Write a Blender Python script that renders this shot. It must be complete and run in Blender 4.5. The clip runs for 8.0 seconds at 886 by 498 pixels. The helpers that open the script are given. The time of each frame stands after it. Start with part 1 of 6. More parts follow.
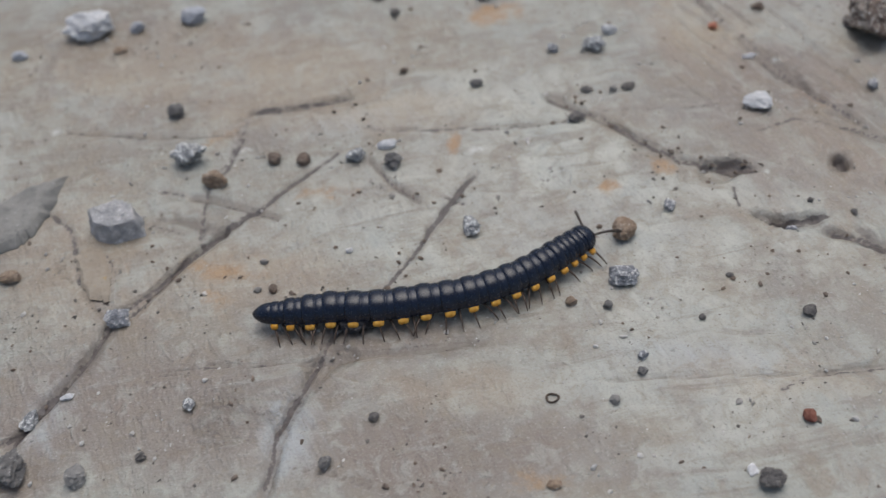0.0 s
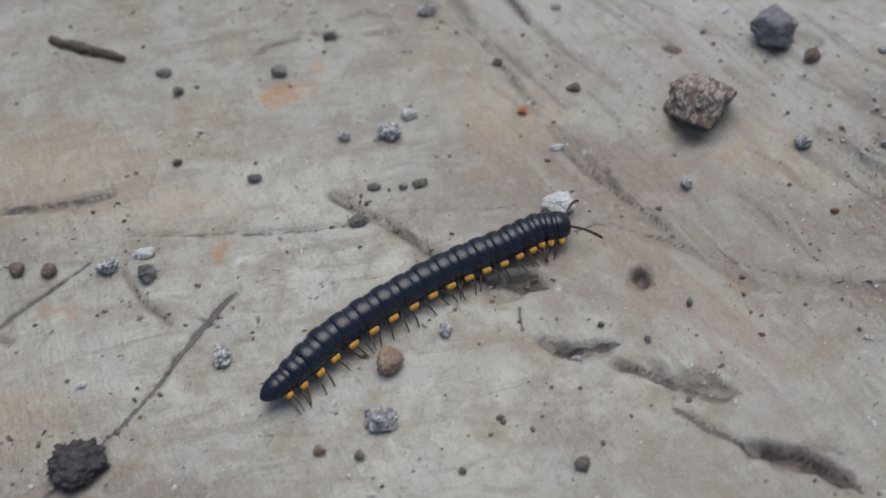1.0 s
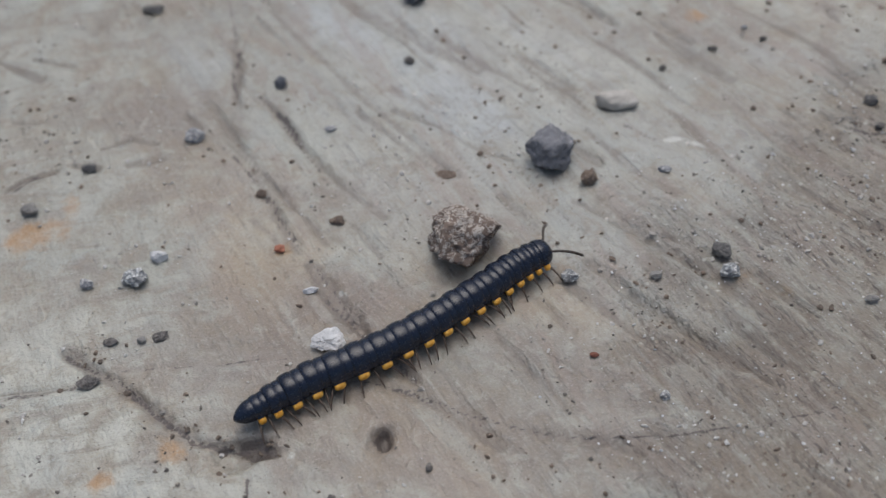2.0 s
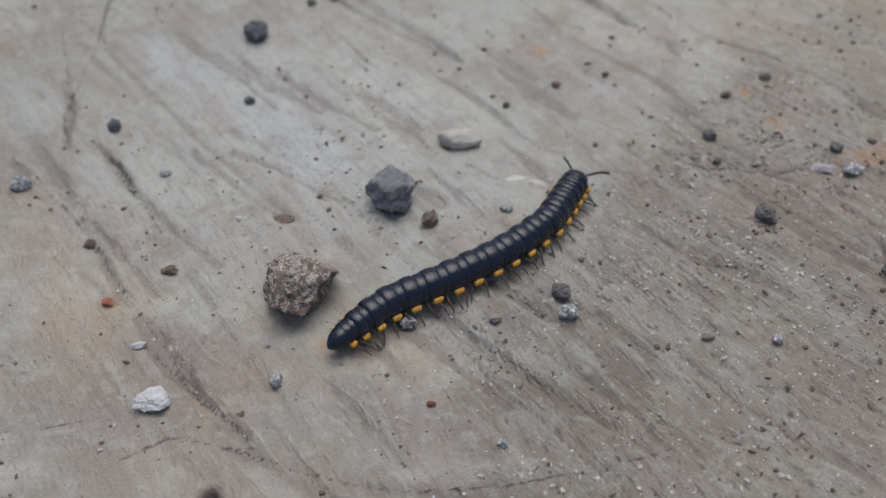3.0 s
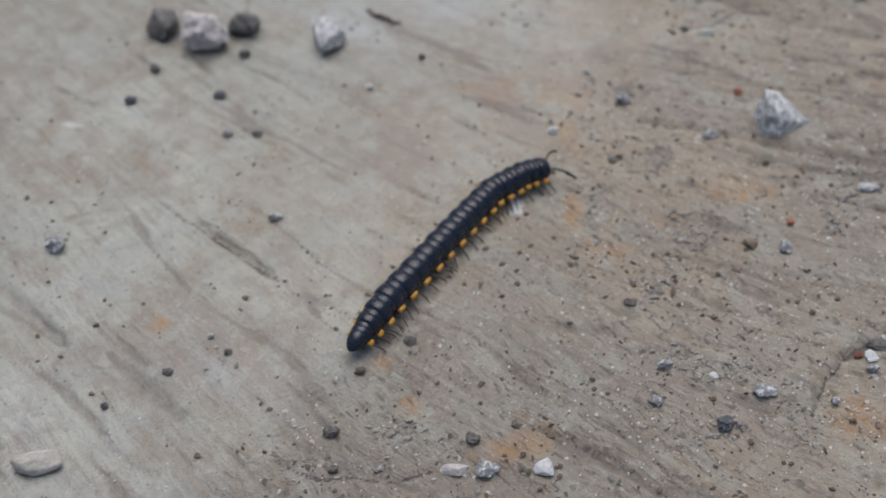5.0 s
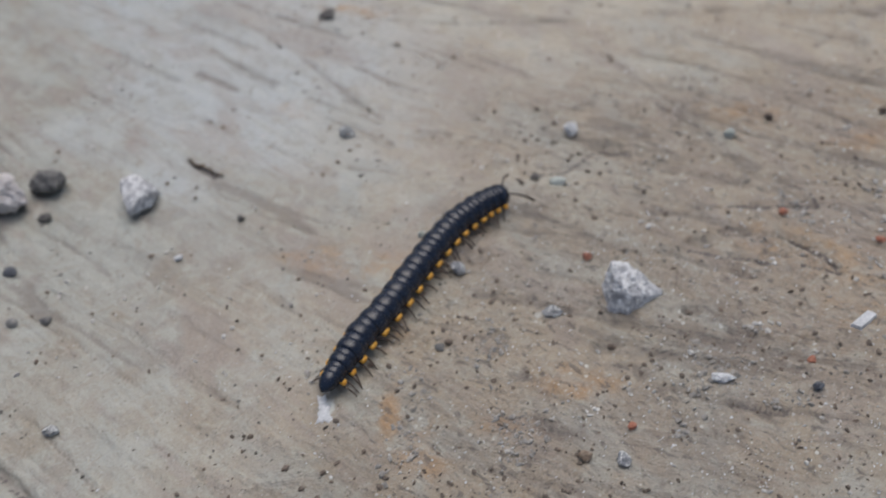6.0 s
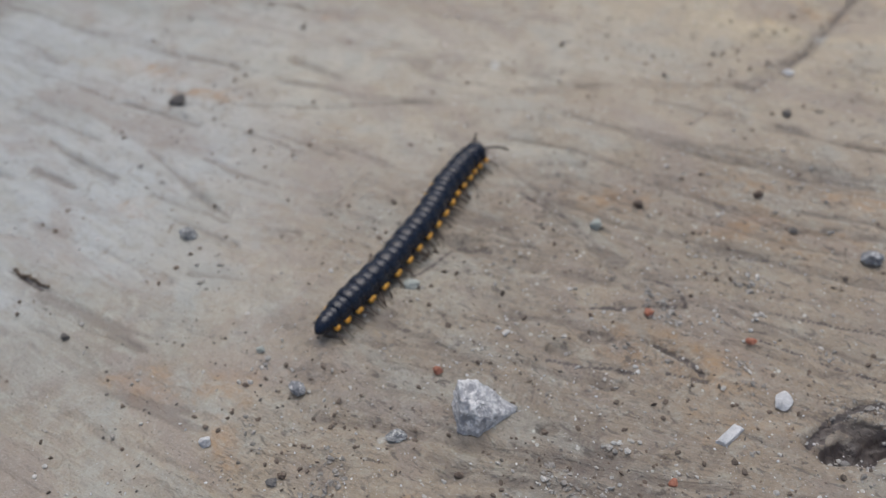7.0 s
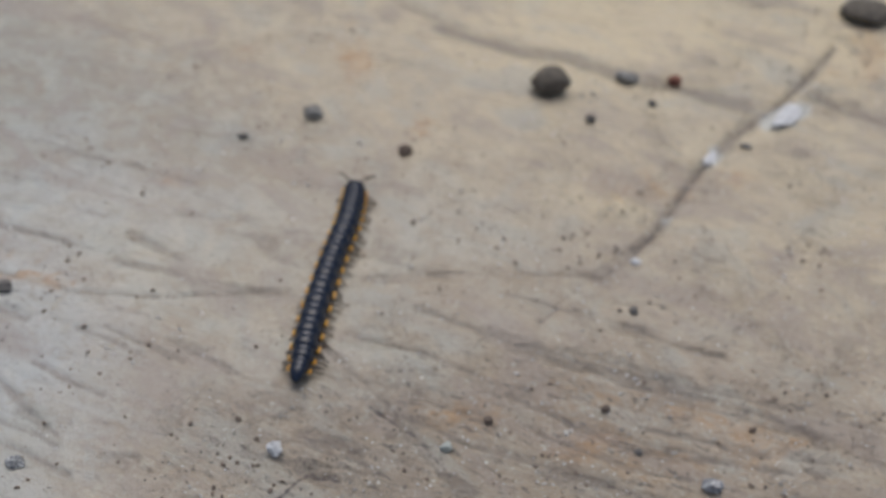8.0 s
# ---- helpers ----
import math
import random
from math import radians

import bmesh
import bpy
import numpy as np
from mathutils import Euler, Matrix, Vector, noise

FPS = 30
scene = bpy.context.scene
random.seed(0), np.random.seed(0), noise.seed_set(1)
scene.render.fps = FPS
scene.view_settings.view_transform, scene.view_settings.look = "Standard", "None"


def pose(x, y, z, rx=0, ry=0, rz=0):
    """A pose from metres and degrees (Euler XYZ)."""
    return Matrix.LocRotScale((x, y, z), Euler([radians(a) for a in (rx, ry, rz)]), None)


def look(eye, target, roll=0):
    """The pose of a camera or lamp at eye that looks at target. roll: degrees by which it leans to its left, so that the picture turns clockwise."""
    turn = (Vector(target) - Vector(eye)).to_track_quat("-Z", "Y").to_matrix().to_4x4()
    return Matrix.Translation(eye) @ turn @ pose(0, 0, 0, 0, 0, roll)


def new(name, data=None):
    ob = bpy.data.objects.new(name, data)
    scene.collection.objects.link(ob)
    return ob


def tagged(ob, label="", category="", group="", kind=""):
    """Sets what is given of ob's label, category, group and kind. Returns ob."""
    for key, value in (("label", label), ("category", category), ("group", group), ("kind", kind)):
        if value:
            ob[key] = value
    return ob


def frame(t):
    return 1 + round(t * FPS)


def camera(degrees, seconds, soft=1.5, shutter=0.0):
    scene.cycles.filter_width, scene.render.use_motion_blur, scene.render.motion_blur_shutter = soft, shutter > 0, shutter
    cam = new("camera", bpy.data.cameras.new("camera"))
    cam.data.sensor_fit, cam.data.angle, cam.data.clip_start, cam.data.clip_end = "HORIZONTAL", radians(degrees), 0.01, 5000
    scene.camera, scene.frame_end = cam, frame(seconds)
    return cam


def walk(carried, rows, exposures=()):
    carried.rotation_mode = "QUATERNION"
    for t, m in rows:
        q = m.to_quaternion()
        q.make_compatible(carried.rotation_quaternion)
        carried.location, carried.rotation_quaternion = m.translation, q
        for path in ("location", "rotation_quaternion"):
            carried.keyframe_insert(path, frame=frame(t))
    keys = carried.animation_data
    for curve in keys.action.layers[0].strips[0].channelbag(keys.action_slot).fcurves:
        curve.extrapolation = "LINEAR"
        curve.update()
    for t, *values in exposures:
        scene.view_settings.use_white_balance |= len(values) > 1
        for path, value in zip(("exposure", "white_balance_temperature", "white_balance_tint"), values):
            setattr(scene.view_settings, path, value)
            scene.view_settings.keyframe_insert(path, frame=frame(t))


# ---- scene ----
MM = 0.001
cam = camera(44.3, 8.0, soft=1.2, shutter=0.15)
# seconds, eye in metres, yaw, pitch and roll in degrees
VIEW = [
    (0.0, 0.0000, 0.0000, 0.1150, -0.00, -49.61, -5.93),
    (0.2, 0.0060, 0.0035, 0.1160, -0.20, -50.53, -6.30),
    (0.3, 0.0096, 0.0036, 0.1137, -0.83, -49.78, -5.67),
    (0.5, 0.0179, 0.0079, 0.1116, -2.26, -50.06, -4.49),
    (0.7, 0.0210, 0.0132, 0.1114, -2.17, -50.46, -4.62),
    (0.8, 0.0236, 0.0164, 0.1108, -2.06, -50.34, -4.56),
    (1.0, 0.0301, 0.0226, 0.1124, -2.02, -50.64, -4.58),
    (1.2, 0.0408, 0.0315, 0.1142, -2.40, -50.00, -4.60),
    (1.3, 0.0473, 0.0360, 0.1153, -2.22, -49.94, -5.01),
    (1.5, 0.0521, 0.0404, 0.1144, -4.36, -49.24, -3.99),
    (1.7, 0.0536, 0.0382, 0.1124, -5.14, -48.50, -3.78),
    (2.0, 0.0619, 0.0368, 0.1132, -4.66, -48.92, -4.61),
    (2.2, 0.0644, 0.0378, 0.1132, -6.77, -48.62, -3.16),
    (3.3, 0.0751, 0.0427, 0.1125, -12.77, -48.11, -0.50),
    (3.5, 0.0787, 0.0458, 0.1142, -12.05, -48.72, -1.36),
    (3.7, 0.0860, 0.0497, 0.1158, -12.47, -48.87, -1.27),
    (4.0, 0.0992, 0.0577, 0.1199, -13.46, -48.80, -1.46),
    (4.2, 0.1054, 0.0601, 0.1211, -13.70, -48.26, -1.86),
    (5.3, 0.1403, 0.0775, 0.1234, -15.65, -47.80, -2.72),
    (5.5, 0.1448, 0.0820, 0.1241, -14.67, -48.41, -3.78),
    (5.7, 0.1529, 0.0878, 0.1247, -14.97, -48.43, -3.89),
    (6.0, 0.1673, 0.0962, 0.1258, -16.68, -47.46, -3.12),
    (6.2, 0.1729, 0.1008, 0.1254, -17.90, -47.03, -2.53),
    (6.5, 0.1824, 0.1081, 0.1258, -19.48, -47.20, -2.04),
    (6.8, 0.1874, 0.1097, 0.1242, -20.98, -46.60, -1.48),
    (7.0, 0.1897, 0.1073, 0.1248, -19.94, -46.32, -2.43),
    (7.2, 0.1947, 0.1061, 0.1265, -18.29, -46.74, -3.19),
    (7.3, 0.1988, 0.1074, 0.1287, -18.50, -47.35, -2.53),
    (7.5, 0.2075, 0.1058, 0.1407, -19.44, -48.41, -2.36),
    (7.6, 0.2087, 0.1080, 0.1515, -20.66, -49.04, -0.84),
    (7.7, 0.2114, 0.1122, 0.1568, -22.78, -48.77, 1.63),
    (7.8, 0.2125, 0.1190, 0.1568, -24.85, -48.07, 3.26),
    (8.0, 0.2015, 0.1381, 0.1493, -32.21, -47.85, 7.26),
]


def view_pose(x, y, z, yaw, pitch, roll):
    return pose(x, y, z, 0, 0, yaw) @ pose(0, 0, 0, 90 + pitch) @ pose(0, 0, 0, 0, 0, roll)


cam.data.dof.use_dof = True
cam.data.dof.focus_distance, cam.data.dof.aperture_fstop = 0.138, 20.0
walk(cam, [(row[0], view_pose(*row[1:])) for row in VIEW],
     exposures=[(0.0, 0.0), (6.5, 0.0), (8.0, -0.08)])

# ---- daylight: a bright overcast sky and a very soft sun ----
SUN_UP, SUN_ROUND = 72.0, 20.0
world = bpy.data.worlds.new("sky")
scene.world = world
world.use_nodes = True
sky = world.node_tree.nodes.new("ShaderNodeTexSky")
sky.sky_type, sky.sun_disc = "NISHITA", False
sky.sun_elevation, sky.sun_rotation = radians(SUN_UP), radians(SUN_ROUND)
sky.air_density, sky.dust_density, sky.ozone_density = 1.0, 4.5, 0.7
background = world.node_tree.nodes["Background"]
background.inputs["Strength"].default_value = 0.1
world.node_tree.links.new(sky.outputs["Color"], background.inputs["Color"])
lamp = bpy.data.lights.new("sun", "SUN")
lamp.energy, lamp.angle, lamp.color = 1.36, radians(55), (0.96, 0.98, 1.0)
sun = new("sun", lamp)
sun_from = Vector((math.sin(radians(SUN_ROUND)) * math.cos(radians(SUN_UP)), math.cos(radians(SUN_ROUND)) * math.cos(radians(SUN_UP)), math.sin(radians(SUN_UP))))
sun.matrix_world = look(sun_from, (0, 0, 0))


# ---- materials ----
class Nodes:
    """Short hands for one material's nodes."""

    def __init__(self, name):
        self.mat = bpy.data.materials.new(name)
        self.mat.use_nodes = True
        self.tree = self.mat.node_tree
        self.bsdf = self.tree.nodes["Principled BSDF"]

    def node(self, kind, **inputs):
        n = self.tree.nodes.new(kind)
        return n

    def link(self, value, socket):
        if isinstance(value, bpy.types.NodeSocket):
            self.tree.links.new(value, socket)
        elif value is not None:
            socket.default_value = value

    def place(self, scale, turn=0.0, stretch=(1, 1, 1)):
        """Object space in units of 1/scale metres, turned about z."""
        co = self.tree.nodes.new("ShaderNodeTexCoord")
        r = self.tree.nodes.new("ShaderNodeVectorRotate")
        r.rotation_type = "Z_AXIS"
        r.inputs["Angle"].default_value = radians(turn)
        m = self.tree.nodes.new("ShaderNodeMapping")
        m.inputs["Scale"].default_value = [scale * s for s in stretch]
        self.tree.links.new(co.outputs["Object"], r.inputs["Vector"])
        self.tree.links.new(r.outputs["Vector"], m.inputs["Vector"])
        return m.outputs["Vector"]

    def noise(self, vector, scale=1.0, detail=4.0, rough=0.55, warp=0.0):
        n = self.tree.nodes.new("ShaderNodeTexNoise")
        self.link(vector, n.inputs["Vector"])
        n.inputs["Scale"].default_value, n.inputs["Detail"].default_value = scale, detail
        n.inputs["Roughness"].default_value, n.inputs["Distortion"].default_value = rough, warp
        return n.outputs["Fac"]

    def dots(self, vector, scale, size, share):
        """Small dots, one in a share of the cells, of uneven size."""
        n = self.tree.nodes.new("ShaderNodeTexVoronoi")
        self.link(vector, n.inputs["Vector"])
        n.inputs["Scale"].default_value = scale
        parts = self.tree.nodes.new("ShaderNodeSeparateColor")
        self.tree.links.new(n.outputs["Color"], parts.inputs["Color"])
        edge = self.sum("SUBTRACT", n.outputs["Distance"], self.sum("MULTIPLY", parts.outputs["Green"], size))
        return self.sum("MULTIPLY", self.step(edge, 0.03, -0.05), self.step(parts.outputs["Red"], share, share - 0.05))

    def step(self, value, low, high, a=0.0, b=1.0):
        n = self.tree.nodes.new("ShaderNodeMapRange")
        n.interpolation_type = "SMOOTHSTEP"
        self.link(value, n.inputs["Value"])
        for key, v in (("From Min", low), ("From Max", high), ("To Min", a), ("To Max", b)):
            n.inputs[key].default_value = v
        return n.outputs["Result"]

    def sum(self, op, a, b):
        n = self.tree.nodes.new("ShaderNodeMath")
        n.operation = op
        self.link(a, n.inputs[0])
        self.link(b, n.inputs[1])
        return n.outputs["Value"]

    def mix(self, fac, a, b, how="MIX"):
        n = self.tree.nodes.new("ShaderNodeMix")
        n.data_type, n.blend_type = "RGBA", how
        self.link(fac, n.inputs["Factor"])
        for value, key in ((a, 6), (b, 7)):
            self.link((*value, 1) if isinstance(value, tuple) else value, n.inputs[key])
        return n.outputs[2]

    def attribute(self, name):
        n = self.tree.nodes.new("ShaderNodeAttribute")
        n.attribute_name = name
        return n.outputs["Fac"]

    def grooved(self, long, wide, shift=0.0):
        """Space along and across the slab's furrows, in units of 1/long and 1/wide millimetres."""
        n = self.tree.nodes.new("ShaderNodeCombineXYZ")
        self.link(self.sum("MULTIPLY", self.attribute("along"), long), n.inputs["X"])
        self.link(self.sum("MULTIPLY", self.attribute("across"), wide), n.inputs["Y"])
        n.inputs["Z"].default_value = shift
        return n.outputs["Vector"]

    def random(self):
        return self.tree.nodes.new("ShaderNodeObjectInfo").outputs["Random"]

    def bump(self, height, strength, distance):
        n = self.tree.nodes.new("ShaderNodeBump")
        n.inputs["Strength"].default_value, n.inputs["Distance"].default_value = strength, distance
        self.link(height, n.inputs["Height"])
        self.tree.links.new(n.outputs["Normal"], self.bsdf.inputs["Normal"])

    def done(self, color, rough, specular=0.4, metal=0.0, coat=0.0):
        self.link((*color, 1) if isinstance(color, tuple) else color, self.bsdf.inputs["Base Color"])
        self.link(rough, self.bsdf.inputs["Roughness"])
        self.bsdf.inputs["Specular IOR Level"].default_value = specular
        self.bsdf.inputs["Metallic"].default_value = metal
        self.bsdf.inputs["Coat Weight"].default_value = coat
        self.bsdf.inputs["Coat Roughness"].default_value = 0.25
        return self.mat


def ground_material():
    n = Nodes("weathered_slab")
    mm = n.place(1000)
    broad, middle, fine, grain = n.noise(mm, 0.028, 5, 0.6, 0.4), n.noise(mm, 0.13, 6, 0.62, 0.3), n.noise(mm, 0.8, 6, 0.65), n.noise(mm, 3.4, 4, 0.7)
    tint, cloud = n.noise(n.place(1000, 20), 0.06, 5, 0.6, 0.6), n.noise(n.place(1000, 120), 0.085, 6, 0.6, 0.7)
    streak, bed = n.noise(n.grooved(0.06, 0.42, 1.0), 1.0, 6, 0.62, 0.6), n.noise(n.place(1000, -3, (0.05, 0.24, 1)), 1.0, 6, 0.62, 0.9)
    sweep = n.noise(n.grooved(0.02, 0.15, 2.0), 1.0, 5, 0.6, 0.5)
    blotch = n.noise(n.grooved(0.16, 0.42, 3.0), 1.0, 5, 0.6, 0.9)
    pits = n.noise(n.grooved(0.45, 0.95, 4.0), 1.0, 3, 0.5, 0.4)
    groove, crack, furrow, worn = n.attribute("groove"), n.attribute("crack"), n.attribute("furrow"), n.attribute("worn")
    rust, pale, yellow, brown = n.attribute("rust"), n.attribute("pale"), n.attribute("yellow"), n.attribute("brown")
    still = n.sum("SUBTRACT", 1.0, groove)

    def ragged(value, by, much):
        return n.sum("ADD", value, n.sum("MULTIPLY", n.sum("SUBTRACT", by, 0.5), much))

    gritty = n.step(n.noise(n.place(1000, 80), 0.09, 4, 0.65, 0.6), 0.42, 0.62)
    coarse = n.step(ragged(ragged(worn, n.noise(n.place(1000, 33), 0.07, 5, 0.6, 0.5), 1.6), brown, 0.3), 0.12, 0.70, 0.16, 1.0)
    color = n.mix(n.step(broad, 0.38, 0.62), (0.405, 0.405, 0.368), (0.345, 0.32, 0.275))
    color = n.mix(n.step(ragged(n.attribute("tan"), broad, 0.8), 0.05, 0.8, 0.0, 0.85), color, (0.41, 0.335, 0.25))
    color = n.mix(n.step(ragged(n.attribute("green"), tint, 0.8), 0.05, 0.8, 0.0, 0.85), color, (0.61, 0.61, 0.55))
    color = n.mix(n.step(cloud, 0.50, 0.68, 0.0, 0.75), color, (0.34, 0.275, 0.20))
    color = n.mix(n.step(cloud, 0.47, 0.34, 0.0, 0.6), color, (0.40, 0.425, 0.41))
    color = n.mix(n.step(tint, 0.46, 0.66, 0.0, 0.75), color, (0.285, 0.243, 0.207))
    color = n.mix(n.step(middle, 0.50, 0.66, 0.0, 0.7), color, (0.46, 0.46, 0.425))
    color = n.mix(n.step(ragged(cloud, fine, 0.3), 0.48, 0.60, 0.0, 0.3), color, (0.30, 0.26, 0.205))
    color = n.mix(n.step(ragged(middle, fine, 0.3), 0.50, 0.62, 0.0, 0.25), color, (0.48, 0.485, 0.455))
    color = n.mix(n.step(ragged(brown, tint, 0.9), 0.0, 0.85, 0.0, 0.85), color, (0.235, 0.18, 0.15))
    color = n.mix(n.step(ragged(worn, cloud, 1.0), 0.0, 1.0, 0.0, 0.45), color, (0.30, 0.23, 0.17))
    color = n.mix(n.step(ragged(pale, streak, 1.3), 0.0, 1.1, 0.0, 0.8), color, (0.52, 0.555, 0.59))
    color = n.mix(n.sum("MULTIPLY", n.step(bed, 0.50, 0.66, 0.0, 0.7), still), color, (0.235, 0.185, 0.14))
    color = n.mix(n.sum("MULTIPLY", n.step(bed, 0.44, 0.34, 0.0, 0.5), still), color, (0.47, 0.465, 0.43))
    color = n.mix(n.sum("MULTIPLY", n.step(sweep, 0.51, 0.68, 0.0, 0.38), groove), color, (0.22, 0.19, 0.16))
    color = n.mix(n.sum("MULTIPLY", n.step(streak, 0.55, 0.72, 0.0, 0.32), groove), color, (0.17, 0.138, 0.11))
    color = n.mix(n.sum("MULTIPLY", n.step(streak, 0.44, 0.34, 0.0, 0.4), groove), color, (0.46, 0.45, 0.42))
    mottle, speck = n.noise(n.place(1000, 10), 0.3, 6, 0.62, 0.6), n.noise(n.place(1000, 65), 0.75, 5, 0.6, 0.3)
    color = n.mix(n.step(mottle, 0.51, 0.64, 0.0, 0.42), color, (0.29, 0.237, 0.175))
    color = n.mix(n.step(mottle, 0.48, 0.36, 0.0, 0.34), color, (0.53, 0.53, 0.485))
    color = n.mix(n.step(ragged(n.attribute("tan"), cloud, 1.0), 0.1, 1.1, 0.0, 0.5), color, (0.495, 0.378, 0.26))
    # yellow also carries the sunlit look of the far ground, painted as colour
    color = n.mix(n.step(ragged(yellow, middle, 0.9), 0.15, 0.95, 0.0, 0.85), color, (0.74, 0.60, 0.39))
    color = n.mix(n.step(speck, 0.56, 0.70, 0.0, 0.34), color, (0.21, 0.172, 0.138))
    color = n.mix(n.step(speck, 0.43, 0.32, 0.0, 0.2), color, (0.57, 0.565, 0.53))
    color = n.mix(n.step(ragged(ragged(rust, fine, 0.9), mottle, 1.6), 0.2, 1.2, 0.0, 0.8), color, (0.47, 0.25, 0.09))
    # coarse, pitted and scratched skin where the slab is worn
    hue = n.noise(n.grooved(0.045, 0.1, 8.0), 1.0, 4, 0.6, 0.8)
    color = n.mix(n.sum("MULTIPLY", n.step(hue, 0.50, 0.64, 0.0, 0.5), groove), color, (0.33, 0.26, 0.225))
    color = n.mix(n.sum("MULTIPLY", n.step(hue, 0.48, 0.34, 0.0, 0.45), groove), color, (0.43, 0.425, 0.39))
    scour = n.noise(n.grooved(0.05, 0.6, 5.0), 1.0, 6, 0.66, 0.8)
    color = n.mix(n.sum("MULTIPLY", n.step(scour, 0.55, 0.72, 0.0, 0.22), coarse), color, (0.19, 0.145, 0.115))
    fleck = n.noise(n.grooved(0.55, 0.95, 6.0), 1.0, 4, 0.62, 0.8)
    patchy = n.step(n.noise(n.grooved(0.06, 0.1, 7.0), 1.0, 4, 0.6, 0.5), 0.44, 0.62, 0.15, 1.0)
    color = n.mix(n.sum("MULTIPLY", n.step(fleck, 0.60, 0.66, 0.0, 0.75), n.sum("MULTIPLY", patchy, n.step(coarse, 0.0, 1.0, 0.3, 1.0))), color, (0.115, 0.09, 0.072))
    color = n.mix(n.sum("MULTIPLY", n.step(fleck, 0.39, 0.32, 0.0, 0.4), n.sum("MULTIPLY", patchy, n.step(coarse, 0.0, 1.0, 0.35, 1.0))), color, (0.50, 0.46, 0.40))
    color = n.mix(n.sum("MULTIPLY", n.step(scour, 0.43, 0.30, 0.0, 0.2), coarse), color, (0.44, 0.38, 0.32))
    color = n.mix(n.sum("MULTIPLY", n.step(blotch, 0.52, 0.68, 0.0, 0.5), coarse), color, (0.17, 0.132, 0.105))
    color = n.mix(n.sum("MULTIPLY", n.step(blotch, 0.42, 0.28, 0.0, 0.4), coarse), color, (0.46, 0.425, 0.37))
    color = n.mix(n.sum("MULTIPLY", n.step(fine, 0.54, 0.70, 0.0, 0.5), coarse), color, (0.13, 0.105, 0.085))
    color = n.mix(n.sum("MULTIPLY", n.step(fine, 0.44, 0.32, 0.0, 0.55), n.step(coarse, 0.0, 1.0, 0.35, 1.0)), color, (0.49, 0.465, 0.415))
    color = n.mix(n.sum("MULTIPLY", n.step(pits, 0.59, 0.68, 0.0, 0.7), coarse), color, (0.09, 0.072, 0.06))
    color = n.mix(n.sum("MULTIPLY", n.dots(n.place(1000, 71), 0.8, 0.27, 0.6), n.sum("MULTIPLY", coarse, gritty)), color, (0.70, 0.68, 0.64))
    color = n.mix(n.sum("MULTIPLY", n.dots(n.place(1000, 35), 0.9, 0.24, 0.35), n.sum("MULTIPLY", gritty, n.step(coarse, 0.0, 1.0, 0.4, 0.9))), color, (0.10, 0.082, 0.068))
    color = n.mix(n.step(grain, 0.56, 0.68, 0.0, 0.42), color, (0.55, 0.54, 0.51))
    color = n.mix(n.step(grain, 0.44, 0.31, 0.0, 0.5), color, (0.15, 0.125, 0.10))
    color = n.mix(n.step(ragged(n.attribute("lime"), fine, 1.3), 0.3, 0.7, 0.0, 0.9), color, (0.64, 0.64, 0.62))
    color = n.mix(1.0, color, (0.832, 0.85, 0.818), "MULTIPLY")
    # darkens furrows and pits; the shade inside pits is painted here too
    soft = ragged(ragged(furrow, fine, 0.7), blotch, 0.7)
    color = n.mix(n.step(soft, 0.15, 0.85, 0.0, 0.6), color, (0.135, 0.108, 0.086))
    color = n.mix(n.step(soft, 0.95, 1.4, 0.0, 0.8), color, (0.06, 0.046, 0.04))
    jag = ragged(ragged(crack, fine, 0.5), grain, 0.25)
    color = n.mix(n.step(jag, 0.18, 0.5, 0.0, 0.3), color, (0.20, 0.165, 0.14))
    color = n.mix(n.step(jag, 0.41, 0.50, 0.0, 0.9), color, (0.06, 0.045, 0.04))
    height = n.sum("MULTIPLY", n.sum("ADD", n.sum("MULTIPLY", fine, -0.9), n.sum("ADD", n.sum("MULTIPLY", blotch, -1.2), n.sum("MULTIPLY", pits, -1.4))), n.step(coarse, 0.0, 1.0, 0.35, 1.0))
    height = n.sum("ADD", height, n.sum("MULTIPLY", grain, 0.3))
    height = n.sum("ADD", height, n.sum("MULTIPLY", n.sum("MULTIPLY", n.sum("ADD", scour, n.sum("MULTIPLY", fleck, 0.6)), coarse), -2.4))
    height = n.sum("ADD", height, n.sum("MULTIPLY", n.sum("MULTIPLY", streak, groove), -0.9))
    height = n.sum("ADD", height, n.sum("MULTIPLY", n.sum("MULTIPLY", bed, still), -1.0))
    height = n.sum("ADD", height, n.sum("MULTIPLY", n.sum("MULTIPLY", sweep, groove), -1.6))
    height = n.sum("ADD", height, n.sum("ADD", n.sum("MULTIPLY", mottle, -1.4), n.sum("MULTIPLY", speck, -0.6)))
    n.bump(height, 0.6, 0.0006)
    return n.done(color, n.step(middle, 0.3, 0.7, 0.34, 0.5), 1.0)


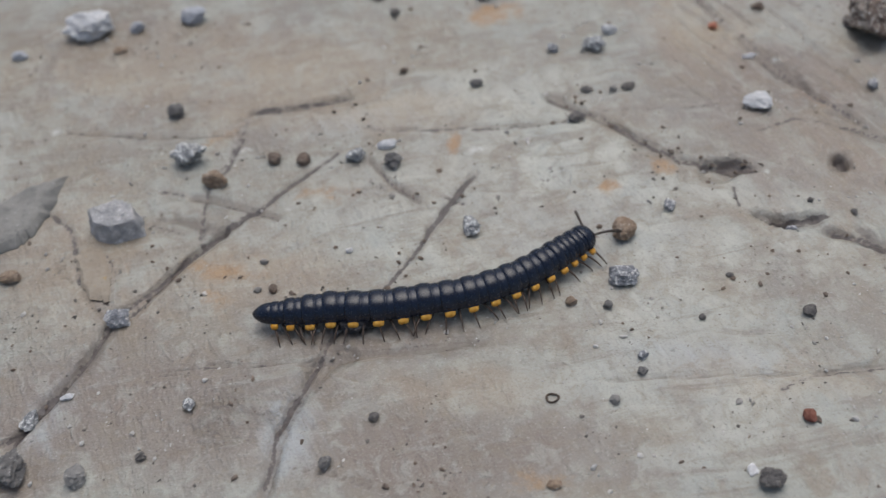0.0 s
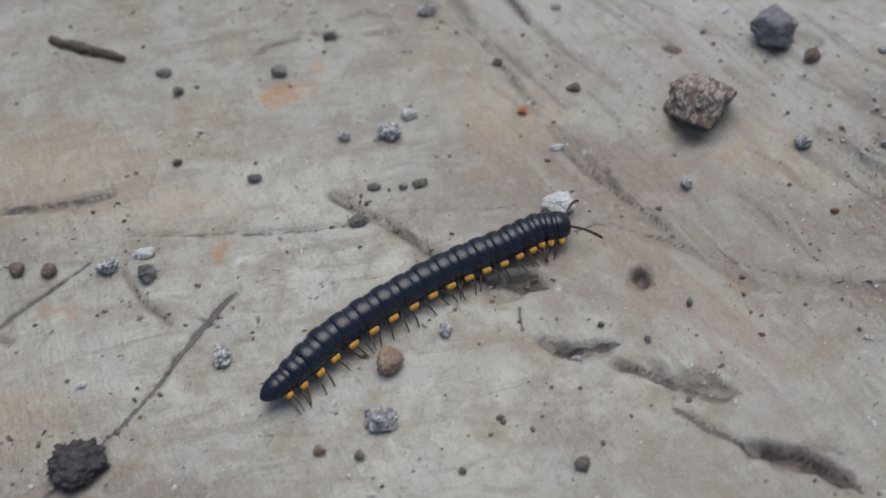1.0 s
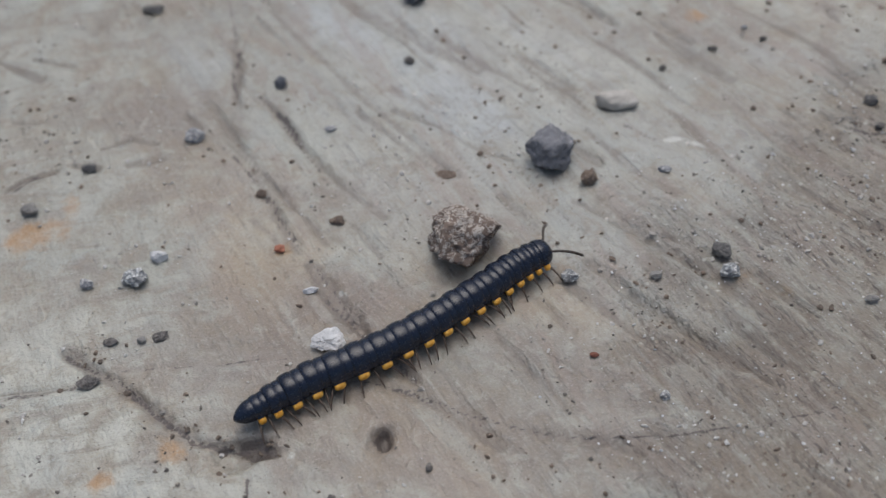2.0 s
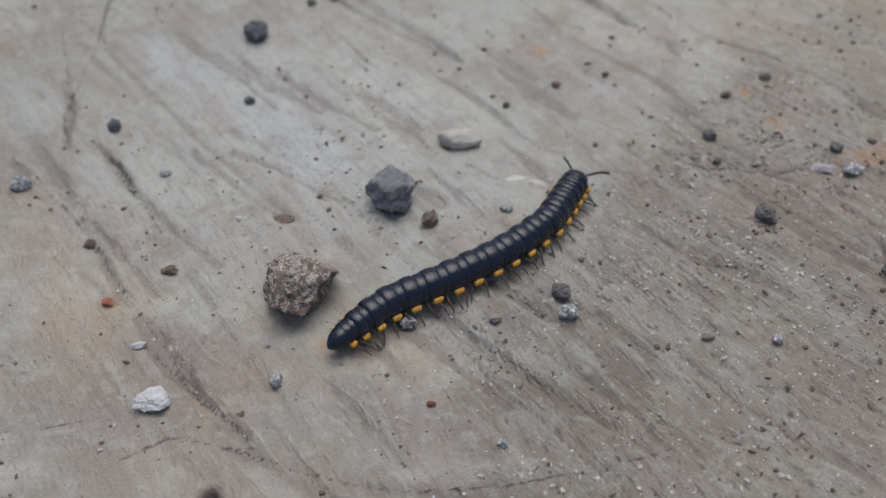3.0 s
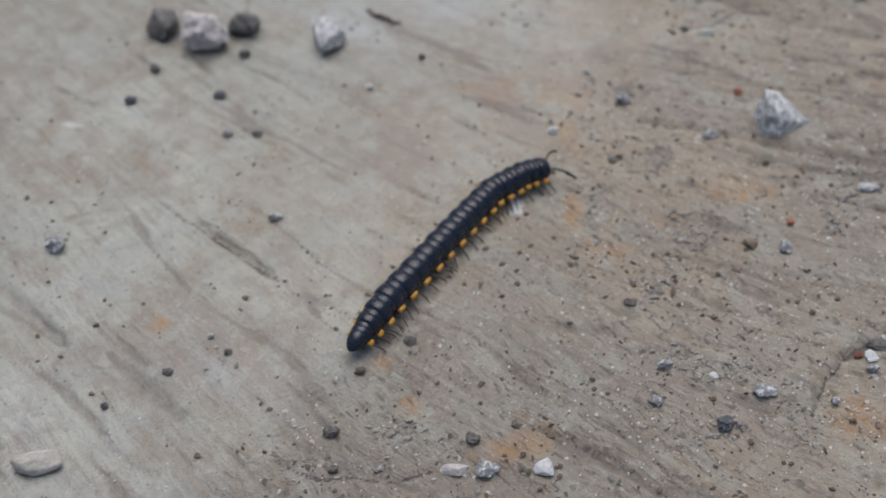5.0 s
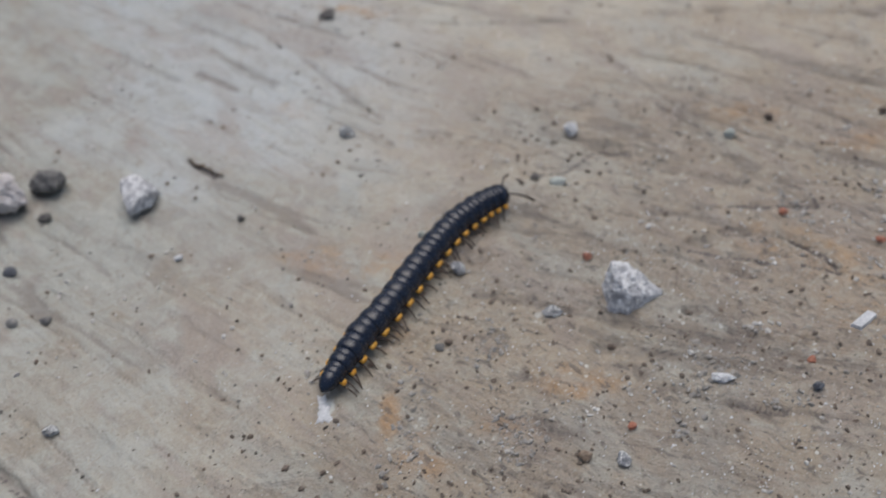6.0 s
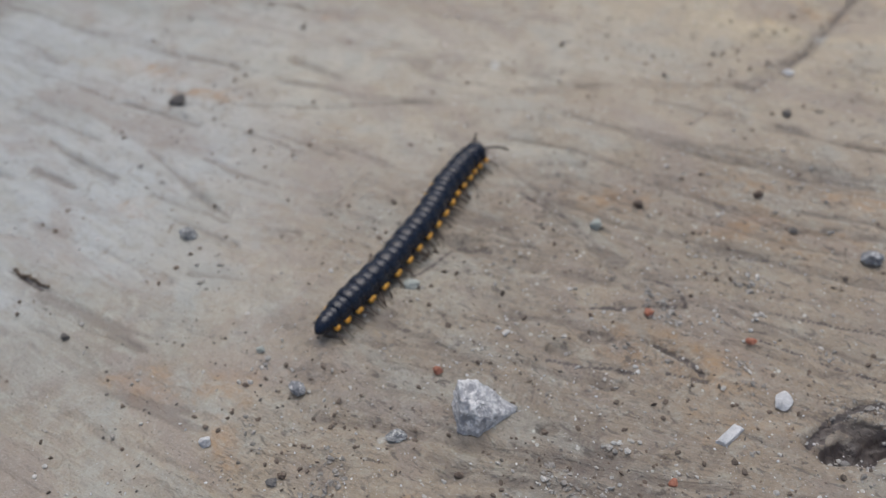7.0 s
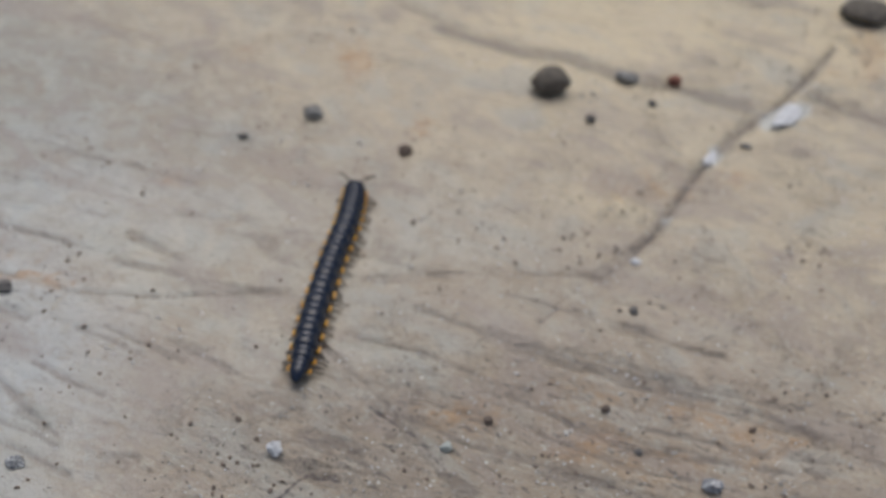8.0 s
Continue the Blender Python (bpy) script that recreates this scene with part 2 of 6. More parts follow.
def stone_material(name, base, other, speck=None, speckled=0.0, rough=0.85, scale=0.7, veins=0.0):
    n = Nodes(name)
    mm = n.place(1000)
    a, b = n.noise(mm, scale, 6, 0.65), n.noise(mm, scale * 3, 4, 0.7)
    color = n.mix(n.step(a, 0.38, 0.62), base, other)
    if speck:
        spots = n.sum("ADD", a, n.sum("MULTIPLY", n.sum("SUBTRACT", b, 0.5), 1.3))
        color = n.mix(n.step(spots, 0.72 - speckled, 0.80 - speckled), color, speck)
    if veins:
        net = n.sum("ABSOLUTE", n.sum("SUBTRACT", n.noise(mm, scale * 0.9, 5, 0.7, 0.8), 0.5), 0.0)
        color = n.mix(n.step(n.sum("ADD", net, n.sum("MULTIPLY", n.sum("SUBTRACT", 0.5, b), 0.25)), 0.05, 0.015, 0.0, veins), color, speck)
    color = n.mix(n.step(b, 0.42, 0.28, 0.0, 0.5), color, tuple(v * 0.45 for v in base))
    color = n.mix(n.sum("MULTIPLY", n.random(), 0.13), color, (0.20, 0.18, 0.155))
    n.bump(n.sum("ADD", a, n.sum("MULTIPLY", b, 0.6)), 0.9, 0.0005)
    return n.done(color, rough, 0.3)


def shell_material():
    n = Nodes("dark_cuticle")
    mm = n.place(1000)
    fine = n.noise(mm, 3.0, 4, 0.6)
    color = n.mix(n.step(n.noise(mm, 0.6, 3), 0.35, 0.7), (0.005, 0.009, 0.021), (0.010, 0.017, 0.035))
    n.bump(n.sum("ADD", fine, n.noise(mm, 9.0, 3, 0.6)), 0.1, 0.0003)
    return n.done(color, n.step(fine, 0.3, 0.7, 0.17, 0.29), 0.5, 0.0, 0.0)


def plain_material(name, a, b, rough, scale=2.0, specular=0.4):
    n = Nodes(name)
    mm = n.place(1000)
    fac = n.noise(mm, scale, 4, 0.6)
    n.bump(fac, 0.25, 0.0002)
    return n.done(n.mix(n.step(fac, 0.3, 0.7), a, b), rough, specular)


GROUND = ground_material()
SHELL = shell_material()
SPOT = plain_material("yellow_spot", (0.62, 0.26, 0.018), (0.84, 0.49, 0.10), 0.42, 1.3)
LEG = plain_material("brown_leg", (0.05, 0.036, 0.029), (0.105, 0.072, 0.052), 0.4)
FEELER = plain_material("feeler", (0.035, 0.028, 0.025), (0.08, 0.06, 0.045), 0.45)
WHITE = (0.56, 0.55, 0.54)
STONE = {
    "grey": stone_material("grey_stone", (0.25, 0.245, 0.235), (0.33, 0.32, 0.30), WHITE, 0.02),
    "bluegrey": stone_material("blue_grey_stone", (0.23, 0.24, 0.26), (0.39, 0.40, 0.415), (0.68, 0.68, 0.675), 0.2),
    "darkblue": stone_material("dark_blue_stone", (0.10, 0.11, 0.13), (0.17, 0.18, 0.20), (0.35, 0.36, 0.38), 0.0),
    "dark": stone_material("dark_stone", (0.155, 0.145, 0.137), (0.25, 0.235, 0.22), (0.3, 0.28, 0.26), 0.02, 0.9, 1.6),
    "darkgrey": stone_material("dark_grey_stone", (0.14, 0.137, 0.134), (0.22, 0.214, 0.206), (0.46, 0.45, 0.44), 0.06),
    "speckled": stone_material("speckled_stone", (0.24, 0.25, 0.26), (0.50, 0.51, 0.51), (0.80, 0.81, 0.79), 0.19, 0.85, 0.9),
    "white": stone_material("white_stone", (0.60, 0.61, 0.62), (0.74, 0.745, 0.75), (0.84, 0.84, 0.84), 0.12),
    "brown": stone_material("brown_stone", (0.165, 0.125, 0.10), (0.26, 0.205, 0.165), (0.40, 0.34, 0.28), 0.02, 0.9, 1.4),
    "rock": stone_material("crusted_rock", (0.13, 0.098, 0.082), (0.22, 0.17, 0.14), (0.62, 0.585, 0.53), 0.05, 0.95, 0.42, 0.55),
    "tan": stone_material("tan_stone", (0.25, 0.18, 0.125), (0.36, 0.28, 0.21), (0.6, 0.55, 0.48), 0.05),
    "red": stone_material("red_brown_stone", (0.20, 0.07, 0.05), (0.27, 0.12, 0.085), (0.35, 0.2, 0.16), 0.0),
    "orange": stone_material("brick_crumb", (0.42, 0.16, 0.10), (0.50, 0.23, 0.16), (0.56, 0.36, 0.28), 0.0),
    "pink": stone_material("pink_stone", (0.56, 0.52, 0.51), (0.70, 0.67, 0.665), (0.50, 0.24, 0.2), -0.09),
    "green": stone_material("pale_green_stone", (0.42, 0.46, 0.43), (0.52, 0.55, 0.51), (0.65, 0.66, 0.62), 0.0),
}

# ---- the slab: one sheet of weathered stone that runs out to the horizon ----
STEP = 0.5
PATCH = (-95.0, 435.0, 35.0, 385.0)


def line_of(low, high):
    inner = np.arange(low, high + 1e-6, STEP)
    out = np.array([STEP * 1.42 ** k for k in range(1, 36)]).cumsum()
    return np.concatenate([low - out[::-1], inner, high + out])


xs, ys = line_of(*PATCH[:2]), line_of(*PATCH[2:])
gx, gy = np.meshgrid(xs, ys)
lattice = np.random.RandomState(7).rand(256, 256)


def value_noise(x, y, shift=0):
    x, y = x + 37.1 * shift + 500.0, y + 91.7 * shift + 500.0
    i, j = np.floor(x).astype(np.int64), np.floor(y).astype(np.int64)
    u, v = x - i, y - j
    u, v = u * u * (3 - 2 * u), v * v * (3 - 2 * v)
    a, b = lattice[j % 256, i % 256], lattice[j % 256, (i + 1) % 256]
    c, d = lattice[(j + 1) % 256, i % 256], lattice[(j + 1) % 256, (i + 1) % 256]
    return (a * (1 - u) + b * u) * (1 - v) + (c * (1 - u) + d * u) * v


def layered(x, y, octaves=4, shift=0):
    total, weight = 0.0, 0.5
    for k in range(octaves):
        total = total + weight * (value_noise(x * 2 ** k, y * 2 ** k, shift + k) - 0.5)
        weight *= 0.55
    return total


def smooth(a, low, high):
    t = np.clip((a - low) / (high - low), 0, 1)
    return t * t * (3 - 2 * t)


FIELD = {name: np.zeros_like(gx) for name in ("crack", "rust", "pale", "yellow", "brown", "lime", "tan", "green", "furrow")}
relief = 0.9 * layered(gx / 42, gy / 42, 3, 3) + 0.28 * layered(gx / 7, gy / 7, 4, 9)
wobble_x, wobble_y = 2.0 * layered(gx / 5, gy / 5, 3, 21), 2.0 * layered(gx / 5, gy / 5, 3, 33)
groove = 0.15 + 0.85 * smooth(gx * 0.92 + (gy - 120) * 0.25 + 30 * layered(gx / 30, gy / 30, 2, 5), 22, 60)
# the furrows' heading swings from steep to shallow along the slab; distance along and across them
bend = np.radians(np.interp(xs, [105.0, 240.0], [-62.0, -36.0]))
fall = np.concatenate([[0.0], np.cumsum(np.tan((bend[1:] + bend[:-1]) / 2) * np.diff(xs))])
reach = np.concatenate([[0.0], np.cumsum(np.diff(xs) / np.cos((bend[1:] + bend[:-1]) / 2))])
zero = np.searchsorted(xs, 105.0)
run = (reach - reach[zero])[None, :] + 0.0 * gy
cross = 0.6 * (gy - 130.0 - (fall - fall[zero])[None, :])
cross = cross + 5 * layered(run / 60, cross / 60, 2, 17)
cross = cross + 2.2 * layered(gx / 11, gy / 11, 3, 19)
ridges = np.abs(layered(run / 34, cross / 2.4, 4, 25)) * 2
relief += groove * (0.75 * np.clip(ridges - 0.22, -0.22, 0.1))
worn = smooth(0.6 * gx - 0.8 * gy + 22 * layered(gx / 40, gy / 40, 3, 71), -72, -8) * smooth(gx, 65, 115) * (1 - 0.65 * smooth(0.8 * gx + 0.6 * gy, 312, 370))
# long shallow furrows that run down the slab, broken here and there
lines = 1 - smooth(np.abs(layered(run / 75, cross / 6.0, 3, 77)), 0.004, 0.042)
broken = smooth(value_noise(run / 26, cross / 9, 81), 0.40, 0.62)
FIELD["furrow"] += 0.8 * lines * broken * groove * smooth(gx, 45, 85) * (1 - 0.6 * smooth(0.8 * gx + 0.6 * gy, 330, 380))
FIELD["tan"] += 0.9 * smooth(0.95 * gx + 0.2 * gy, 240, 340)
FIELD["tan"] += 0.55 * worn * smooth(gx, 160, 190)
# far end lightened in colour, in place of sunlight falling there
FIELD["yellow"] += 0.55 * smooth(0.8 * gx + 0.6 * gy, 335, 430)
scratch = (1 - smooth(np.abs(layered(run / 11, cross / 2.2, 3, 85)), 0.004, 0.05)) * smooth(value_noise(run / 6, cross / 4, 87), 0.55, 0.75)
FIELD["furrow"] += 0.8 * scratch * worn
relief -= groove * 0.35 * lines * broken + 0.3 * scratch * worn


def window(low_x, high_x, low_y, high_y):
    """The part of the sheet's grid within these bounds."""
    return np.s_[max(0, np.searchsorted(ys, low_y)):np.searchsorted(ys, high_y), max(0, np.searchsorted(xs, low_x)):np.searchsorted(xs, high_x)]


def crack(points, width, depth, strength):
    p = np.array(points)
    reach = 4.0 * width + 2.0
    w = window(p[:, 0].min() - reach, p[:, 0].max() + reach, p[:, 1].min() - reach, p[:, 1].max() + reach)
    x, y = gx[w] + 0.4 * wobble_x[w], gy[w] + 0.4 * wobble_y[w]
    near = np.full(x.shape, 1e3)
    for (ax, ay), (bx, by) in zip(p[:-1], p[1:]):
        dx, dy = bx - ax, by - ay
        k = np.clip(((x - ax) * dx + (y - ay) * dy) / (dx * dx + dy * dy), 0, 1)
        near = np.minimum(near, np.hypot(x - ax - k * dx, y - ay - k * dy))
    vary = 0.45 + 0.85 * value_noise(gx[w] / 5, gy[w] / 5, 41) + 0.3 * value_noise(gx[w] / 2, gy[w] / 2, 43)
    beyond = near - 0.36 * width * vary
    FIELD["crack"][w] = np.maximum(FIELD["crack"][w], np.clip(0.5 - beyond / 2.0 - 0.15 * (1 - strength), 0, 1))
    relief[w] -= 0.5 * depth * vary * (1 - smooth(near, 0.0, 0.45 + 0.7 * width * vary))


def furrow(points, width, strength=0.64):
    """A soft worn line."""
    p = np.array(points)
    w = window(p[:, 0].min() - 5, p[:, 0].max() + 5, p[:, 1].min() - 5, p[:, 1].max() + 5)
    x, y = gx[w] + 0.3 * wobble_x[w], gy[w] + 0.3 * wobble_y[w]
    near = np.full(x.shape, 1e3)
    for (ax, ay), (bx, by) in zip(p[:-1], p[1:]):
        dx, dy = bx - ax, by - ay
        k = np.clip(((x - ax) * dx + (y - ay) * dy) / (dx * dx + dy * dy), 0, 1)
        near = np.minimum(near, np.hypot(x - ax - k * dx, y - ay - k * dy))
    vary = 0.45 + 0.9 * value_noise(gx[w] / 6, gy[w] / 6, 45)
    inside = 1 - smooth(near / (width * vary), 0.2, 1.5)
    FIELD["furrow"][w] = np.maximum(FIELD["furrow"][w], strength * inside)
    relief[w] -= 0.4 * inside


# soft coloured patch: rust, earth and tone, also the far end's painted sunlight
def tone_patch(kind, cx, cy, long, short, turned, strength):
    reach = 1.9 * long + 2
    w = window(cx - reach, cx + reach, cy - reach, cy + reach)
    x, y = gx[w] + 1.6 * wobble_x[w] - cx, gy[w] + 1.6 * wobble_y[w] - cy
    c, s = math.cos(radians(turned)), math.sin(radians(turned))
    far = np.hypot((x * c + y * s) / long, (-x * s + y * c) / max(short, 0.6))
    FIELD[kind][w] = np.maximum(FIELD[kind][w], strength * (1 - smooth(far, 0.25, 1.6)))


def hollow(cx, cy, long, short, turned, depth, dirt_shade):
    """A worn pit with a steep rim; brown earth and painted inner shade darken it."""
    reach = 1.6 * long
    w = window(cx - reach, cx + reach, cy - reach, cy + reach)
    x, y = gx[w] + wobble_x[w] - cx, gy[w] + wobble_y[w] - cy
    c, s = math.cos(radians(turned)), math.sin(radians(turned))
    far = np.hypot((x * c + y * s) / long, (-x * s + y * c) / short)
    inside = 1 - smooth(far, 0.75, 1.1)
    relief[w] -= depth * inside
    FIELD["furrow"][w] = np.maximum(FIELD["furrow"][w], dirt_shade * inside * (0.6 + 0.8 * value_noise(gx[w] / 2, gy[w] / 2, 51)))


crack([(256.2, 202.0), (258.8, 199.6), (260.1, 196.6), (259.8, 193.8), (257.7, 194.3), (255.4, 195.8)], 0.55, 0.7, 0.85)
crack([(246.1, 199.3), (251.4, 197.1), (256.3, 195.3), (259.6, 194.5)], 0.8, 0.5, 0.8)
crack([(250.7, 190.9), (252.7, 187.8), (254.7, 184.7), (255.4, 182.2), (254.9, 180.9), (252.8, 182.5), (250.6, 184.0)], 0.55, 0.8, 0.85)
crack([(265.7, 191.6), (271.3, 186.9), (276.2, 183.3), (283.3, 177.6)], 0.45, 0.5, 0.7)
crack([(265.1, 185.1), (269.6, 179.1), (273.3, 175.1), (279.3, 169.4)], 0.5, 0.6, 0.75)
crack([(270.0, 202.4), (276.4, 197.2), (281.9, 191.8), (289.9, 184.0)], 0.4, 0.5, 0.6)
crack([(236.0, 193.2), (240.6, 189.7), (246.0, 186.1)], 0.8, 0.7, 0.7)
crack([(262.0, 166.2), (266.1, 168.4), (271.6, 168.7), (277.5, 167.0)], 1.0, 1.0, 0.85)
crack([(199.4, 135.3), (204.0, 139.3), (208.8, 142.1), (214.8, 143.7), (220.5, 143.6)], 0.5, 1.0, 0.6)
crack([(208.8, 141.9), (213.2, 142.4), (216.9, 141.6)], 1.2, 1.0, 0.9)
crack([(-24.0, 63.9), (-22.6, 70.8), (-18.4, 79.5), (-15.5, 84.4), (-10.8, 89.4), (-6.0, 94.7), (-1.6, 101.3), (2.0, 106.8), (5.6, 111.7)], 0.6, 0.6, 0.95)
crack([(-57.2, 73.3), (-52.3, 77.7), (-48.2, 85.0), (-45.3, 92.0), (-41.1, 95.4), (-35.3, 101.7), (-30.7, 105.9), (-25.1, 110.1), (-19.3, 115.0), (-14.1, 119.1)], 0.6, 0.6, 0.95)
crack([(-33.6, 102.5), (-33.8, 113.6), (-31.3, 119.2), (-29.1, 126.3), (-27.9, 130.7)], 0.35, 0.3, 0.7)
crack([(-43.2, 109.1), (-36.4, 105.6), (-30.7, 105.9)], 0.3, 0.2, 0.6)
crack([(-40.4, 114.6), (-30.9, 110.7), (-23.4, 107.1)], 0.5, 0.25, 0.6)
crack([(-9.5, 116.6), (-6.0, 110.8), (-2.5, 107.1)], 0.5, 0.3, 0.7)
crack([(0.5, 108.1), (2.0, 106.8), (3.6, 106.0)], 0.4, 0.3, 0.8)
crack([(18.7, 126.2), (23.4, 122.8), (25.8, 121.2), (30.7, 115.5), (35.6, 110.6), (39.3, 108.6)], 0.7, 0.9, 0.8)
crack([(35.5, 110.3), (40.9, 108.4), (43.4, 108.5), (46.0, 106.5)], 0.6, 0.7, 0.9)
crack([(26.0, 122.4), (36.2, 121.3), (47.3, 120.5)], 0.3, 0.2, 0.7)
crack([(-9.7, 123.1), (3.3, 121.7), (11.8, 120.7), (21.4, 120.6)], 0.45, 0.2, 0.8)
crack([(42.2, 103.9), (41.9, 100.1), (45.9, 96.6), (49.6, 96.1), (53.7, 96.8)], 0.5, 0.5, 0.55)
crack([(45.9, 96.8), (49.8, 96.8), (53.4, 96.8)], 0.7, 0.9, 0.9)
crack([(53.5, 93.5), (56.7, 91.4), (59.2, 90.3)], 0.8, 0.8, 0.85)
crack([(53.2, 129.5), (56.3, 124.9), (59.4, 120.5), (63.4, 114.2)], 0.6, 0.4, 0.6)
crack([(-37.5, 81.7), (-29.5, 81.9), (-17.7, 81.1), (-7.5, 81.2)], 0.4, 0.25, 0.4)
crack([(39.1, 69.8), (43.8, 71.6), (52.7, 71.5)], 0.6, 0.4, 0.5)
crack([(-57.0, 112.3), (-52.9, 107.3), (-51.3, 101.8)], 0.3, 0.1, 0.6)
crack([(-27.4, 130.6), (-21.1, 131.0), (-12.1, 131.3)], 0.7, 0.2, 0.5)
crack([(-57.0, 129.9), (-42.3, 126.4), (-29.0, 125.7)], 0.5, 0.2, 0.35)
crack([(53.1, 93.3), (57.0, 92.4), (61.2, 89.8), (64.8, 87.8)], 0.7, 0.8, 0.75)
crack([(58.5, 87.0), (62.8, 82.7), (66.0, 80.0), (71.0, 79.4), (74.1, 76.9), (76.3, 73.9)], 1.0, 1.1, 0.85)
crack([(67.4, 80.2), (70.8, 78.8), (74.3, 75.4)], 1.6, 1.2, 0.8)
crack([(41.1, 161.1), (46.7, 148.0), (50.4, 138.6), (54.7, 129.7), (58.6, 120.4), (62.8, 114.7)], 0.5, 0.25, 0.5)
crack([(49.0, 164.9), (53.2, 156.4), (56.2, 147.8)], 0.5, 0.2, 0.4)
crack([(8.4, 158.0), (11.1, 161.0), (14.7, 161.4)], 0.5, 0.3, 0.7)
crack([(-28.2, 130.2), (-21.0, 130.2), (-12.3, 131.5)], 0.5, 0.2, 0.5)
crack([(48.3, 114.5), (54.0, 116.4), (59.5, 114.1), (66.1, 110.4), (74.3, 105.3), (82.0, 102.7), (91.9, 101.2), (102.0, 100.6), (112.8, 101.4)], 0.28, 0.15, 0.85)
crack([(41.0, 201.5), (42.4, 185.4), (41.4, 176.9), (42.7, 171.1)], 0.6, 0.3, 0.35)
crack([(45.8, 172.5), (49.6, 166.4), (51.5, 160.9)], 0.7, 0.4, 0.75)
crack([(99.7, 155.6), (103.8, 151.0)], 0.5, 0.2, 0.5)
crack([(91.2, 123.9), (95.1, 118.5), (100.4, 111.2), (104.6, 106.2), (109.5, 102.0)], 0.45, 0.25, 0.45)
crack([(59.5, 114.1), (62.2, 112.8), (66.1, 110.4)], 0.6, 0.2, 0.6)
crack([(51.5, 214.1), (48.6, 206.7), (47.2, 197.7)], 0.7, 0.3, 0.6)
crack([(47.2, 197.7), (42.5, 183.4), (41.9, 172.0)], 0.4, 0.2, 0.35)
crack([(38.9, 163.3), (43.8, 155.5), (48.4, 146.1)], 0.4, 0.2, 0.5)

crack([(153.7, 126.4), (152.0, 120.7), (149.9, 117.4)], 0.8, 0.3, 0.45)
crack([(79.8, 215.2), (85.2, 209.8), (90.4, 203.8)], 0.6, 0.4, 0.6)
crack([(126.4, 196.8), (131.4, 189.5), (136.8, 181.1)], 0.5, 0.25, 0.5)
crack([(130.0, 150.5), (135.2, 145.9), (144.0, 142.9), (148.9, 142.5)], 0.7, 0.3, 0.5)
crack([(153.8, 127.7), (152.7, 122.7), (151.1, 118.2)], 0.6, 0.3, 0.55)
crack([(120.7, 205.4), (126.5, 195.9), (131.4, 188.3), (137.5, 179.5)], 0.5, 0.25, 0.5)
crack([(165.5, 242.0), (169.9, 235.9)], 0.7, 0.4, 0.7)
crack([(219.0, 218.0), (224.7, 215.9), (233.1, 219.1), (237.1, 215.8)], 0.8, 0.3, 0.5)
crack([(165.6, 242.2), (168.2, 238.5), (170.8, 235.1)], 0.49, 0.5, 0.44)
crack([(255.6, 202.8), (258.1, 198.6), (259.8, 194.8)], 0.42, 0.3, 0.30)
crack([(245.5, 193.4), (250.9, 191.2), (255.0, 182.2)], 0.49, 0.5, 0.39)
crack([(281.4, 230.4), (296.9, 236.2), (307.4, 239.2), (318.5, 242.3)], 0.49, 0.5, 0.28)
crack([(239.7, 253.0), (257.9, 250.7), (267.1, 246.0)], 0.28, 0.2, 0.22)
crack([(247.5, 225.5), (251.4, 218.7), (253.0, 209.7), (252.7, 207.2)], 0.56, 0.5, 0.33)
crack([(257.4, 201.3), (260.3, 196.3), (259.3, 193.7)], 0.28, 0.3, 0.33)
crack([(251.4, 190.6), (254.3, 185.9), (255.4, 181.6)], 0.35, 0.4, 0.36)
crack([(251.2, 191.2), (253.8, 184.5), (255.1, 181.3)], 0.35, 0.4, 0.33)
crack([(260.8, 187.2), (269.0, 177.2), (277.1, 169.7)], 0.28, 0.3, 0.25)
crack([(231.4, 220.8), (234.6, 218.5), (237.1, 217.1)], 0.70, 0.6, 0.33)
crack([(298.0, 328.3), (304.1, 316.9), (312.8, 305.8), (323.7, 296.3), (335.0, 285.6), (345.6, 274.3), (356.5, 264.0)], 0.5, 0.5, 0.3)
crack([(297.2, 235.3), (304.4, 236.8), (313.6, 240.8), (322.7, 246.1), (332.3, 251.7), (345.4, 257.6), (361.3, 262.1), (373.3, 266.8), (387.4, 273.5)], 0.6, 0.9, 0.45)
crack([(371.9, 262.1), (374.7, 254.9), (379.4, 247.7)], 0.49, 0.6, 0.39)
crack([(257.9, 251.7), (268.5, 247.9), (280.1, 243.3), (297.2, 235.3)], 0.28, 0.3, 0.33)
crack([(199.6, 277.5), (207.5, 270.0), (215.8, 264.9), (227.1, 259.7), (236.3, 256.5), (244.6, 253.7)], 0.35, 0.3, 0.28)
crack([(224.2, 276.7), (227.8, 271.5), (233.7, 264.0)], 0.28, 0.2, 0.28)
crack([(275.9, 242.0), (279.0, 237.2), (281.7, 231.6)], 0.28, 0.2, 0.22)
crack([(298.7, 222.6), (303.7, 215.7), (308.9, 209.4)], 0.35, 0.3, 0.25)
crack([(257.0, 252.1), (262.2, 244.2), (269.5, 234.3), (277.4, 224.3), (286.7, 215.2), (298.6, 203.7), (311.1, 193.4)], 0.28, 0.25, 0.22)
crack([(246.6, 226.4), (250.6, 220.0), (252.1, 214.8)], 0.56, 0.4, 0.28)
furrow([(46.2, 172.2), (51.3, 160.5), (54.2, 155.0), (59.2, 147.0), (62.6, 142.8)], 0.8)
furrow([(41.2, 162.0), (45.6, 153.9), (49.3, 148.4), (54.1, 139.1)], 0.8)
furrow([(46.7, 146.1), (49.8, 138.4)], 0.8)
furrow([(58.2, 142.3), (61.4, 135.5)], 0.8)
furrow([(60.9, 165.6), (66.0, 158.0), (71.2, 150.8)], 0.8)
furrow([(66.5, 164.8), (72.6, 160.3), (77.5, 154.6), (82.5, 150.7)], 0.8)
